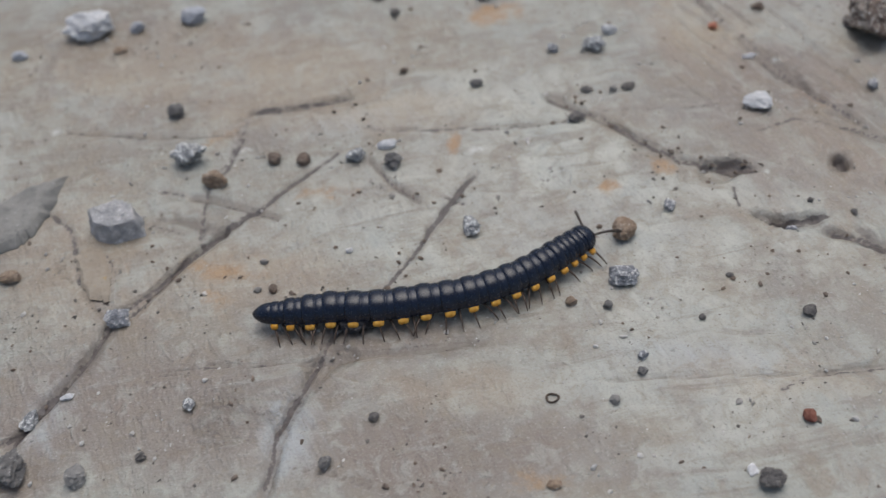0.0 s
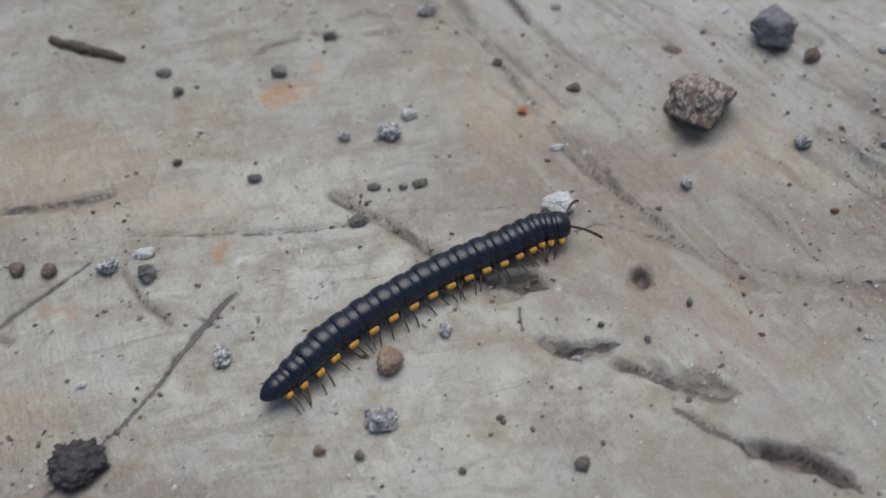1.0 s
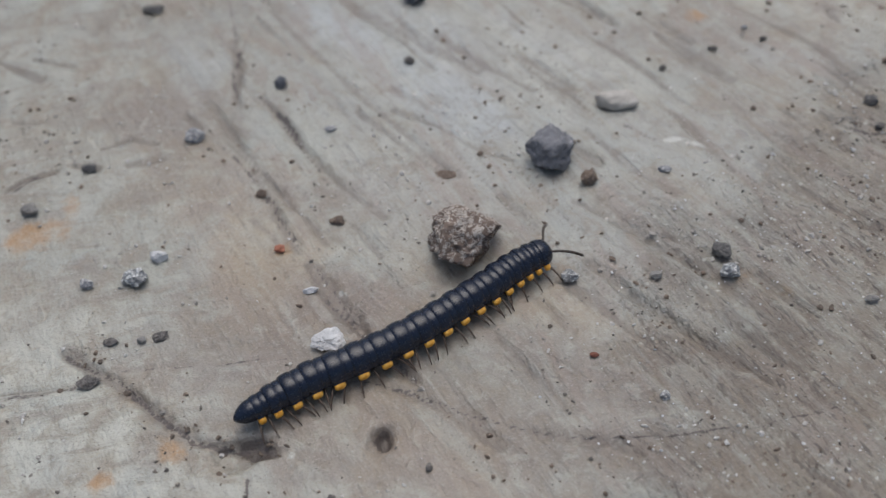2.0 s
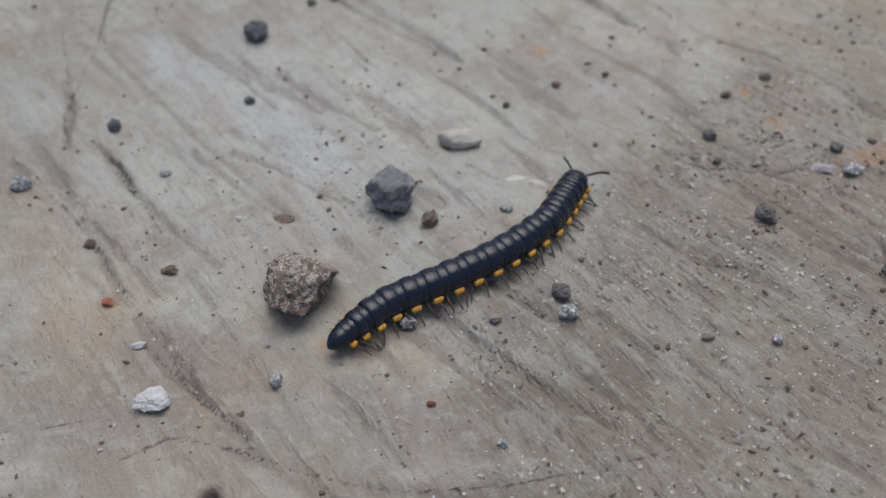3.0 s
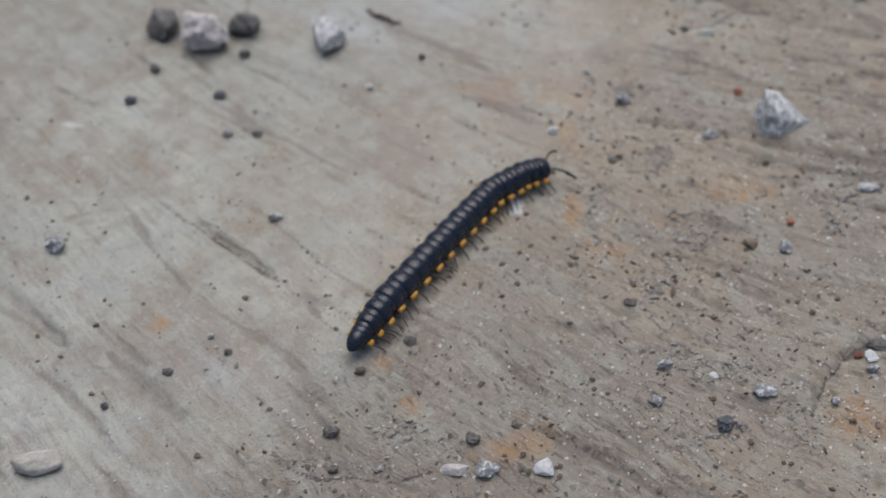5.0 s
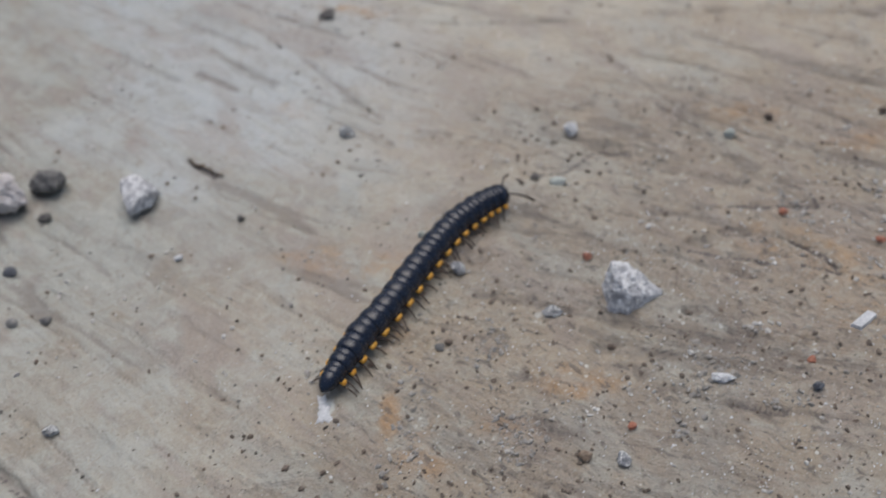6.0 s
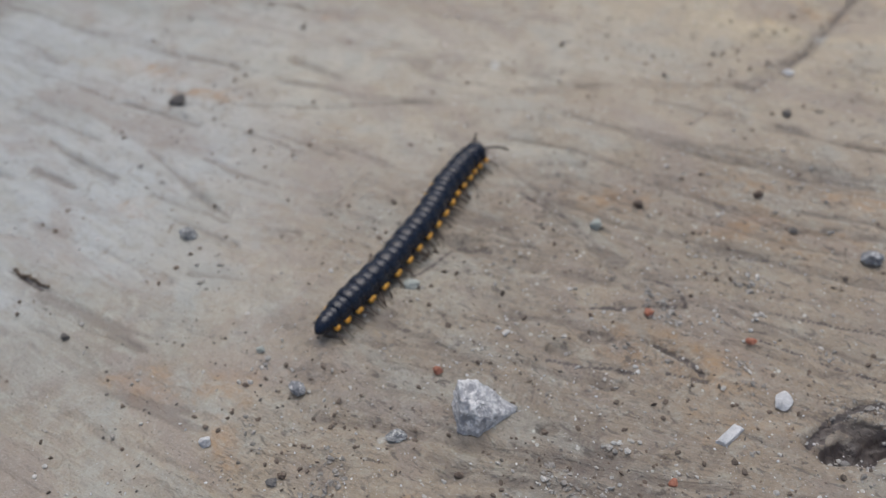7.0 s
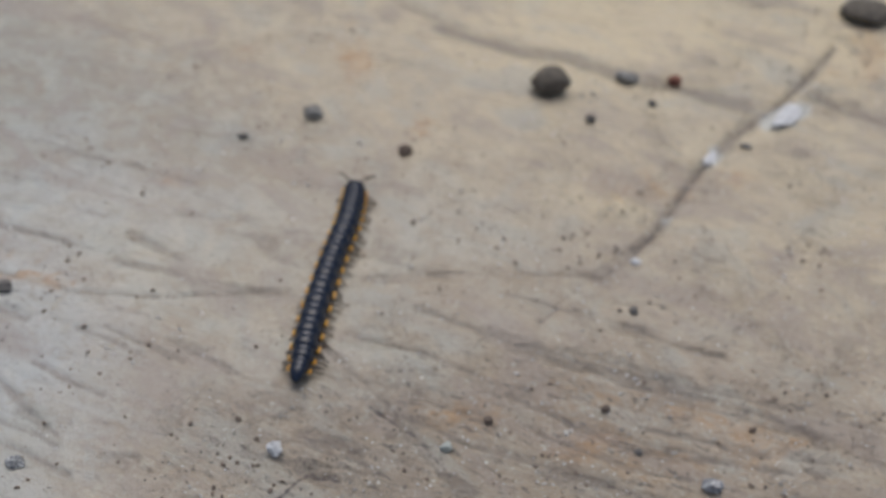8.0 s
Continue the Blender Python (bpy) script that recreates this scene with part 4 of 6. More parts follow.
tone_patch("pale", 178.0, 252.0, 30.0, 14.0, 135, 1.2)
tone_patch("tan", 200.0, 185.0, 30.0, 14.0, 155, 0.9)
tone_patch("tan", 190.0, 160.0, 26.0, 12.0, 150, 0.8)
tone_patch("pale", 222.0, 288.0, 30.0, 12.0, 150, 0.6)
tone_patch("green", 32.0, 110.0, 28.0, 14.0, 172, 0.9)
tone_patch("green", 42.0, 96.0, 24.0, 12.0, 170, 0.9)
tone_patch("green", 14.0, 128.0, 22.0, 9.0, 172, 0.7)
tone_patch("green", 216.0, 218.0, 22.0, 9.0, 150, 0.6)
tone_patch("brown", -36.0, 76.0, 26.0, 11.0, 168, 0.9)
tone_patch("brown", -4.0, 66.0, 26.0, 7.0, 172, 0.8)
tone_patch("brown", -10.0, 83.5, 22.0, 3.5, 174, 0.8)
tone_patch("brown", 250.0, 172.0, 40.0, 11.0, 146, 0.9)
furrow([(297.2, 235.3), (304.4, 236.8), (313.6, 240.8), (322.7, 246.1), (332.3, 251.7), (345.4, 257.6), (361.3, 262.1), (373.3, 266.8), (387.4, 273.5)], 1.9, 0.62)
furrow([(298.0, 328.3), (304.1, 316.9), (312.8, 305.8), (323.7, 296.3), (335.0, 285.6), (345.6, 274.3), (356.5, 264.0)], 3.0, 0.5)
furrow([(371.2, 262.4), (380.4, 248.7), (390.0, 236.0)], 2.2, 0.5)
# the left end of the slab: broad dirty cracks and the rim of a lifting flake
crack([(-56.8, 112.5), (-53.8, 109.1), (-52.3, 104.0), (-50.9, 98.6), (-48.5, 95.3), (-46.4, 94.4)], 0.5, 0.5, 0.8)
crack([(-46.4, 94.4), (-46.2, 99.1), (-47.8, 103.5)], 0.3, 0.3, 0.7)
crack([(-34.2, 103.7), (-34.0, 110.2), (-33.5, 114.7), (-30.9, 117.9), (-29.0, 124.4)], 0.6, 0.4, 0.85)
crack([(-42.7, 92.1), (-38.2, 98.0), (-34.9, 101.6), (-30.6, 105.3), (-25.9, 109.1), (-19.3, 115.0)], 0.55, 0.6, 0.9)
crack([(-55.8, 73.2), (-53.7, 77.8), (-50.6, 80.8), (-47.6, 85.8), (-45.2, 90.6)], 0.7, 0.8, 0.9)
crack([(-17.7, 80.7), (-20.6, 75.5), (-22.0, 72.0)], 0.9, 0.7, 0.9)
crack([(-6.8, 93.8), (-3.4, 98.4), (-0.3, 103.8), (4.4, 110.4)], 0.8, 0.5, 0.85)
furrow([(-40.6, 109.5), (-35.7, 107.7), (-30.6, 105.1)], 0.8, 0.9)
furrow([(-35.7, 112.6), (-32.7, 112.1), (-28.4, 110.0), (-23.2, 107.0)], 0.9, 0.9)
furrow([(-9.5, 116.6), (-6.8, 111.5), (-2.8, 107.5)], 0.7, 0.9)
furrow([(-55.8, 73.2), (-53.7, 77.8), (-50.6, 80.8), (-47.6, 85.8), (-45.2, 90.6)], 1.6, 0.6)
furrow([(-42.7, 92.1), (-38.2, 98.0), (-34.9, 101.6), (-30.6, 105.3)], 0.8, 0.3)
furrow([(-24.4, 61.0), (-23.0, 70.1), (-20.6, 75.5), (-17.7, 80.7), (-14.8, 82.1)], 2.0, 0.55)
furrow([(-14.8, 82.1), (-6.0, 81.4), (4.0, 81.6)], 0.9, 0.7)
furrow([(-20.5, 66.0), (-16.0, 64.6), (-11.5, 62.6)], 0.3, 0.9)
tone_patch("pale", -21.8, 70.0, 8.0, 3.2, 80, 0.9)
tone_patch("rust", -31.0, 98.5, 5.5, 2.6, 160, 0.7)
tone_patch("rust", -31.5, 93.5, 3.0, 1.6, 150, 0.6)
tone_patch("rust", -16.5, 110.8, 4.0, 1.5, 20, 0.6)
tone_patch("rust", 8.0, 60.5, 5.0, 2.5, 170, 0.5)
tone_patch("pale", 82.0, 168.0, 52.0, 34.0, 125, 0.42)
tone_patch("brown", 62.0, 108.0, 26.0, 12.0, 160, 0.7)
tone_patch("brown", 40.0, 122.0, 20.0, 7.0, 170, 0.6)
tone_patch("brown", 84.0, 112.0, 24.0, 8.0, 165, 0.6)
tone_patch("brown", 214.0, 165.0, 22.0, 9.0, 150, 0.7)
tone_patch("brown", 240.0, 180.0, 26.0, 9.0, 148, 0.6)
tone_patch("brown", 262.0, 172.0, 20.0, 9.0, 148, 0.8)
tone_patch("brown", 170.0, 222.0, 24.0, 9.0, 140, 0.4)
tone_patch("green", 243.0, 236.0, 26.0, 10.0, 155, 0.8)
tone_patch("green", 262.0, 262.0, 40.0, 14.0, 158, 0.7)
# more worn lines and crusty edges along the slab
furrow([(2.6, 189.9), (6.7, 186.7), (9.9, 184.3)], 0.9, 1.00)
furrow([(6.3, 174.5), (10.0, 173.4), (11.7, 174.1)], 0.6, 1.00)
furrow([(7.5, 158.7), (9.6, 160.7), (14.6, 161.7)], 0.6, 1.10)
furrow([(17.1, 162.4), (20.7, 161.2)], 0.9, 1.00)
furrow([(21.1, 165.4), (25.4, 166.7), (29.8, 164.9)], 0.6, 0.80)
furrow([(25.7, 161.0), (29.9, 161.1)], 0.8, 0.80)
furrow([(8.3, 189.8), (15.1, 186.4)], 0.6, 0.80)
furrow([(34.1, 170.2), (36.1, 167.2)], 0.9, 1.00)
furrow([(37.2, 173.0), (42.0, 163.4), (46.0, 154.5), (49.8, 146.8)], 0.8, 0.70)
furrow([(41.5, 188.1), (42.7, 178.9), (41.7, 172.1)], 0.8, 0.90)
furrow([(47.5, 169.5), (51.8, 160.1), (56.8, 151.2)], 0.6, 0.75)
furrow([(50.8, 135.7), (54.8, 126.1), (57.8, 122.7)], 0.7, 0.90)
furrow([(60.8, 113.3), (67.3, 108.8), (71.9, 103.2)], 0.9, 0.80)
furrow([(89.5, 128.5), (96.8, 118.3), (104.1, 108.9)], 0.8, 0.70)
furrow([(108.8, 116.1), (112.2, 107.5)], 0.9, 0.70)
furrow([(67.2, 169.6), (76.6, 159.6)], 1.0, 0.50)
furrow([(52.6, 94.2), (58.2, 91.4), (61.7, 88.9), (64.2, 87.8)], 1.0, 1.20)
furrow([(65.4, 80.1), (71.0, 79.4), (75.1, 76.0)], 1.4, 1.20)
furrow([(60.2, 117.1), (63.4, 114.1)], 1.3, 0.7)
furrow([(76.5, 104.1), (83.8, 101.7), (88.0, 99.8)], 0.8, 0.70)
furrow([(-28.1, 130.2), (-21.0, 130.2), (-12.3, 131.1)], 0.9, 0.90)
furrow([(19.0, 126.6), (22.8, 122.9), (28.7, 117.5), (32.2, 114.0)], 1.3, 0.80)
furrow([(60.3, 195.9), (70.5, 183.5), (80.8, 171.7)], 1.3, 0.60)
furrow([(80.5, 214.8), (87.9, 205.1), (97.5, 190.9), (104.8, 179.6)], 0.9, 0.6)
furrow([(87.7, 174.5), (94.9, 165.0)], 1.1, 0.70)
furrow([(127.0, 197.1), (135.7, 182.3)], 0.8, 0.45)
furrow([(94.4, 154.9), (99.2, 145.6), (104.2, 139.6)], 1.0, 0.60)
furrow([(109.4, 135.4), (113.7, 128.2)], 1.0, 0.70)
furrow([(153.6, 126.2), (151.7, 118.7), (150.0, 112.6)], 1.0, 0.90)
furrow([(170.5, 251.5), (179.1, 241.5), (188.6, 229.5)], 0.8, 0.50)
furrow([(170.5, 284.5), (176.8, 277.3), (184.4, 268.0)], 0.9, 0.60)
furrow([(249.3, 241.2), (258.8, 233.7), (266.8, 223.9)], 0.7, 0.70)
furrow([(255.0, 226.0), (263.8, 214.7)], 0.8, 0.60)
furrow([(269.9, 210.7), (279.6, 199.6), (287.8, 193.4)], 0.8, 0.70)
furrow([(234.2, 202.6), (241.5, 198.3), (246.1, 192.8)], 1.2, 0.70)
furrow([(214.4, 184.1), (222.7, 176.9)], 0.8, 0.70)
# broad brown patches that darken the ground
tone_patch("brown", 235.0, 228.0, 40.0, 13.0, 150, 0.6)
tone_patch("brown", 276.0, 206.0, 40.0, 13.0, 150, 0.7)
tone_patch("brown", 30.0, 172.0, 14.0, 8.0, 170, 0.7)
# ledges worn into the grooved part
furrow([(85.0, 126.8), (91.8, 117.3), (95.3, 111.6)], 1.2, 0.7)
furrow([(103.0, 127.0), (109.2, 117.4), (113.0, 111.3)], 1.4, 0.7)
furrow([(127.0, 128.9), (134.3, 123.2)], 1.3, 0.7)
furrow([(106.6, 113.7), (110.5, 107.9), (111.6, 103.0)], 1.0, 0.9)
furrow([(113.3, 172.5), (119.3, 161.6)], 1.3, 0.7)
furrow([(75.8, 181.9), (82.6, 172.1), (88.5, 165.4)], 1.1, 0.7)
furrow([(233.4, 218.2), (242.0, 209.2), (251.3, 202.6)], 1.3, 0.6)
furrow([(234.6, 226.0), (242.0, 219.9)], 1.5, 0.8)
furrow([(219.3, 184.0), (227.4, 178.2), (234.5, 173.8)], 0.9, 0.7)
furrow([(238.2, 171.3), (249.0, 164.0)], 0.9, 0.7)
furrow([(262.9, 242.0), (273.7, 230.5), (283.1, 218.3)], 0.7, 0.8)
furrow([(262.3, 193.0), (270.8, 183.5), (277.4, 173.9)], 0.8, 0.9)
furrow([(202.2, 196.2), (211.7, 190.2)], 1.0, 0.7)
furrow([(190.2, 277.6), (201.3, 265.6)], 0.9, 0.8)
furrow([(172.2, 265.1), (178.0, 258.0)], 0.9, 0.8)
tone_patch("rust", 295.0, 199.0, 16.0, 7.0, 150, 0.75)
tone_patch("rust", 260.0, 219.0, 8.0, 4.0, 150, 0.65)
tone_patch("rust", 320.0, 250.0, 12.0, 4.0, 155, 0.6)
tone_patch("rust", 280.5, 308.0, 8.0, 3.0, 60, 0.9)
tone_patch("rust", 283.6, 283.7, 4.0, 2.5, 60, 0.8)
tone_patch("rust", 183.8, 181.1, 7.0, 1.8, 75, 1.0)
tone_patch("rust", 185.3, 170.5, 4.0, 2.2, 150, 1.1)
tone_patch("rust", 197.8, 172.6, 8.0, 2.0, 150, 0.6)
tone_patch("rust", 180.0, 211.5, 6.0, 2.0, 140, 0.8)
tone_patch("brown", 290.0, 205.0, 40.0, 16.0, 150, 0.8)
tone_patch("brown", 250.0, 225.0, 26.0, 10.0, 150, 0.6)
# the last number colours the pit darker, for earth and shade together
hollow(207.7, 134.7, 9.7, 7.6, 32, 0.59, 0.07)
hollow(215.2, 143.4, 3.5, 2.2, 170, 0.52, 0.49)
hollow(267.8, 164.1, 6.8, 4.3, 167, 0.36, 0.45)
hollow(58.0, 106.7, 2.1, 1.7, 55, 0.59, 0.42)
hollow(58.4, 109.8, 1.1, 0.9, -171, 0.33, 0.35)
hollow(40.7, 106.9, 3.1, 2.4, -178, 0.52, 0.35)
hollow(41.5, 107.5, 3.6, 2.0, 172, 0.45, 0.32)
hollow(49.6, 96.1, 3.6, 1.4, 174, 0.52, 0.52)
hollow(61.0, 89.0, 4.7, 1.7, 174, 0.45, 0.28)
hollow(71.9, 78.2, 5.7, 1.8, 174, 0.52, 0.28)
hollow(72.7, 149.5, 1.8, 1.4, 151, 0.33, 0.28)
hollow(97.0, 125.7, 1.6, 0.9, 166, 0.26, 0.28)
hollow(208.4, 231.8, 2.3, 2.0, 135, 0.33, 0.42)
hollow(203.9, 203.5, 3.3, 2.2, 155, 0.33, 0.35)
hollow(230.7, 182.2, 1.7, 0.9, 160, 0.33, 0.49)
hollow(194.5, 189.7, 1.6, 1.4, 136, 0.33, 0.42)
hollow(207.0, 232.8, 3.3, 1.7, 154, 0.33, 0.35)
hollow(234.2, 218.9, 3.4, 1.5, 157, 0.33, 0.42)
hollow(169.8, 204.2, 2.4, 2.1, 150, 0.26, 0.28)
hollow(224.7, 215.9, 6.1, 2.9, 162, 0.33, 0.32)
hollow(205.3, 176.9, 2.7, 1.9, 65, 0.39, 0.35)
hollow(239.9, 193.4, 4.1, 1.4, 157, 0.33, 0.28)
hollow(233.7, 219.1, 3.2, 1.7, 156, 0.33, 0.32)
# more worn pits, their brown earth and inner shade put into the colour
hollow(268.9, 163.4, 6.1, 2.4, 178, 1.2, 1.9)
hollow(271.5, 163.3, 3.8, 1.7, -176, 0.6, 2.6)
hollow(270.5, 165.8, 3.0, 1.2, 150, 1.0, 3.2)
hollow(267.0, 163.2, 1.8, 1.2, 140, 0.8, 3.2)
hollow(273.5, 161.5, 3.4, 1.8, 165, 1.1, 3.2)
furrow([(287.1, 204.2), (292.1, 200.4), (297.7, 195.2), (302.6, 191.5)], 0.7, 0.75)
furrow([(306.8, 198.8), (310.2, 194.9), (313.6, 191.0)], 0.8, 0.8)
furrow([(256.2, 215.5), (261.0, 211.4), (266.5, 206.3), (271.6, 201.8), (276.1, 197.6)], 0.8, 0.8)
furrow([(252.3, 210.4), (253.9, 208.2), (255.1, 205.5)], 1.2, 1.0)
furrow([(272.7, 233.0), (278.3, 226.6), (284.1, 219.7), (288.7, 213.4), (295.1, 209.0), (301.2, 204.2)], 0.7, 0.8)
furrow([(295.5, 223.8), (299.4, 219.8), (303.3, 215.0), (308.0, 211.2)], 0.9, 0.8)
furrow([(304.1, 312.9), (309.5, 306.5), (316.5, 299.5), (325.6, 293.1), (332.5, 284.8), (340.0, 277.8), (347.0, 271.6), (353.6, 265.0)], 3.4, 0.85)
furrow([(371.3, 263.0), (373.1, 256.1), (380.3, 248.6)], 2.0, 0.7)
tone_patch("rust", 279.0, 204.6, 6.0, 2.6, 150, 0.9)
tone_patch("rust", 293.0, 204.0, 5.0, 1.8, 145, 0.7)
tone_patch("rust", 272.3, 205.3, 4.0, 2.0, 140, 0.7)
tone_patch("rust", 305.4, 193.0, 4.0, 1.6, 140, 0.7)
tone_patch("brown", 285.0, 200.0, 34.0, 9.0, 142, 1.0)
tone_patch("brown", 258.0, 219.0, 14.0, 6.0, 140, 1.0)
tone_patch("brown", 313.0, 188.0, 10.0, 4.0, 150, 0.9)
tone_patch("brown", 222.0, 246.0, 30.0, 8.0, 140, 0.5)
# sunlight painted on the far right
tone_patch("yellow", 378.0, 281.0, 22.0, 10.0, 150, 0.9)
tone_patch("rust", 381.7, 264.7, 6.0, 3.0, 150, 0.5)
tone_patch("lime", 360.0, 259.5, 4.0, 1.4, 165, 0.45)
hollow(312.6, 189.8, 2.8, 1.3, 145, 0.5, 0.9)
hollow(307.3, 185.9, 2.4, 1.0, 130, 0.4, 0.8)
hollow(238.5, 194.0, 2.4, 1.2, 150, 0.5, 0.9)
hollow(244.1, 193.7, 2.6, 1.2, 150, 0.4, 0.9)
hollow(230.8, 182.4, 1.8, 0.8, 160, 0.5, 1.1)
hollow(217.1, 180.6, 2.0, 1.2, 150, 0.5, 0.9)
hollow(251.0, 197.2, 2.2, 0.9, 155, 0.4, 0.8)
hollow(240.3, 186.4, 1.2, 0.8, 110, 0.4, 0.9)
tone_patch("pale", 76.3, 164.1, 13.5, 3.6, -56, 1.0)
# far ground brightened again, sunlight as yellow colour
tone_patch("yellow", 336.0, 308.0, 18.0, 7.0, 150, 0.75)
tone_patch("yellow", 360.0, 297.0, 16.0, 7.0, 150, 0.85)
# the broken hollow's ragged bottom: dark earth and deep shade painted as crack strokes
crack([(263.8, 164.2), (266.4, 164.6), (268.6, 163.0), (271.2, 164.2), (273.6, 163.4)], 2.6, 1.6, 0.95)
crack([(268.0, 161.2), (270.4, 162.4), (273.0, 161.6)], 2.2, 1.4, 0.95)
crack([(264.3, 166.3), (266.3, 167.6), (269.4, 167.8)], 0.8, 0.8, 0.9)
# deep dark pits, shadow painted in along with the brown
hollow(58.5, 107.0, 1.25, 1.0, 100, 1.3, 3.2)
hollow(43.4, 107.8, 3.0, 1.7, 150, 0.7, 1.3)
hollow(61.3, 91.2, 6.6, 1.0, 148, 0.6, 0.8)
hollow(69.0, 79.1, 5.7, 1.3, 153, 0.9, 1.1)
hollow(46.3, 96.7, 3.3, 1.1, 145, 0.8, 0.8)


def sheet():
    rows, cols = gx.shape
    mesh = bpy.data.meshes.new("ground")
    mesh.vertices.add(rows * cols)
    z = relief * smooth(np.minimum.reduce([gx + 400, 800 - gx, gy + 300, 800 - gy]), 0, 250)
    co = np.stack([gx, gy, z], -1).reshape(-1, 3) * MM
    mesh.vertices.foreach_set("co", co.astype(np.float32).ravel())
    k = (np.arange(rows - 1)[:, None] * cols + np.arange(cols - 1)).ravel()
    corners = np.stack([k, k + 1, k + cols + 1, k + cols], -1).ravel().astype(np.int32)
    mesh.loops.add(len(corners))
    mesh.polygons.add(len(k))
    mesh.loops.foreach_set("vertex_index", corners)
    mesh.polygons.foreach_set("loop_start", np.arange(0, 4 * len(k), 4, dtype=np.int32))
    mesh.update(calc_edges=True)
    mesh.polygons.foreach_set("use_smooth", np.ones(len(k), dtype=bool))
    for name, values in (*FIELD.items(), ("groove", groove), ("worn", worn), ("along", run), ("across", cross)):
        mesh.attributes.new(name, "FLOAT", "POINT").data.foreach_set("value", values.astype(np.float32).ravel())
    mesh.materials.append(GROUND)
    return tagged(new("ground", mesh), "weathered grey and tan stone slab, cracked, grooved and rust-stained", "ground", kind="structure")


def ground_at(x, y):
    """The sheet's height in mm at a place in mm."""
    i = min(max(np.searchsorted(xs, x) - 1, 0), len(xs) - 2)
    j = min(max(np.searchsorted(ys, y) - 1, 0), len(ys) - 2)
    return float(relief[j:j + 2, i:i + 2].mean())


sheet()


# ---- the millipede ----
def part(name, bm, material, parent, label=""):
    mesh = bpy.data.meshes.new(name)
    bm.to_mesh(mesh)
    bm.free()
    mesh.materials.append(material)
    for face in mesh.polygons:
        face.use_smooth = True
    ob = new(name, mesh)
    ob.parent = parent
    return tagged(ob, label)


def loft(bm, loops, close=True):
    """Skins rings of points; each ring is a list of the same length."""
    made = [[bm.verts.new(Vector(p) * MM) for p in ring] for ring in loops]
    count = len(made[0])
    for a, b in zip(made[:-1], made[1:]):
        for k in range(count):
            bm.faces.new((a[k], a[(k + 1) % count], b[(k + 1) % count], b[k]))
    if close:
        bm.faces.new(made[0][::-1])
        bm.faces.new(made[-1])
    return bm


def section(x, half, top, low, lift=0.0, count=28):
    """A cross section of the body at x: a dome over a flatter belly."""
    middle = 2.35
    out = []
    for k in range(count):
        a = 2 * math.pi * k / count
        c, s = math.cos(a), math.sin(a)
        bulge = 0.86 if s > 0 else 0.75
        y = half * math.copysign(abs(c) ** bulge, c)
        z = middle + (top - middle if s > 0 else middle - low) * math.copysign(abs(s) ** 0.95, s)
        out.append((x, y, z + lift))
    return out


def tube(bm, points, radii, count=7):
    loops = []
    for k, p in enumerate(points):
        ahead = (Vector(points[min(k + 1, len(points) - 1)]) - Vector(points[max(k - 1, 0)])).normalized()
        side = ahead.cross(Vector((0.3, 0.1, 1))).normalized()
        up = side.cross(ahead)
        loops.append([tuple(Vector(p) + radii[k] * (math.cos(2 * math.pi * j / count) * side + math.sin(2 * math.pi * j / count) * up)) for j in range(count)])
    return loft(bm, loops)


# distance of each ring's middle behind the front of the head, and its length, in mm
RINGS = [1.1, 2.5, 4.0, 5.7, 7.7, 9.9, 12.3, 14.9, 17.6, 20.4, 23.4, 26.4, 29.5, 32.7, 35.8, 38.7, 41.3, 43.4]


def ring_size(behind):
    """Half width and dome height in mm."""
    front = 0.90 + 0.10 * min(1.0, behind / 6.0)
    rear = 1.0 - 0.5 * (max(0.0, behind - 35.0) / 10.5) ** 2.6
    return 2.15 * front * rear, 2.35 + 2.25 * (0.84 + 0.16 * min(1.0, behind / 6.0)) * rear


# along a ring, in its lengths: the narrow front collar, the fine suture and the wide rear band with its lip
PROFILE = [(0.68, 0.88), (0.58, 0.92), (0.46, 0.945), (0.34, 0.955), (0.25, 0.95), (0.215, 0.938), (0.195, 0.928), (0.175, 0.938), (0.15, 0.962),
           (0.115, 0.983), (0.06, 1.003), (-0.04, 1.024), (-0.15, 1.035), (-0.26, 1.033), (-0.37, 1.012), (-0.46, 0.978), (-0.52, 0.905)]
COLLUM = [(0.95, 0.30), (0.88, 0.52), (0.74, 0.70), (0.55, 0.83), (0.32, 0.92), (0.08, 0.975), (-0.15, 1.0), (-0.36, 1.01), (-0.45, 1.0), (-0.49, 0.97), (-0.51, 0.89)]


def keel_plate(bm, behind, length, side):
    """The dark flat flange that the rear band sends out to one side."""
    half = ring_size(behind)[0]
    loops = []
    for y, size, z, thick in ((-0.6, 0.8, 2.75, 0.34), (-0.25, 0.9, 2.5, 0.36), (-0.02, 0.88, 2.3, 0.3), (0.12, 0.7, 2.18, 0.2), (0.18, 0.4, 2.12, 0.08)):
        ring = []
        for k in range(16):
            a = 2 * math.pi * k / 16
            along, up = math.copysign(abs(math.cos(a)) ** 0.6, math.cos(a)), math.sin(a)
            ring.append((length * (-0.18 - 0.05 * y + 0.29 * size * along), side * (half + y), z + thick * up))
        loops.append(ring if side > 0 else ring[::-1])
    return loft(bm, loops)


def ring_mesh(behind, length):
    bm = bmesh.new()
    low = 1.15
    loops = []
    for f, w in (COLLUM if behind < 2 else PROFILE):
        half, top = ring_size(max(behind - 0.8 * f * length, 0.5))
        loops.append(section(length * f, half * w, 2.35 + (top - 2.35) * w, low + 0.1 * (1 - w), 0.0, 32))
    loft(bm, loops)
    for side in (1, -1):
        keel_plate(bm, behind, length, side)
    return bm


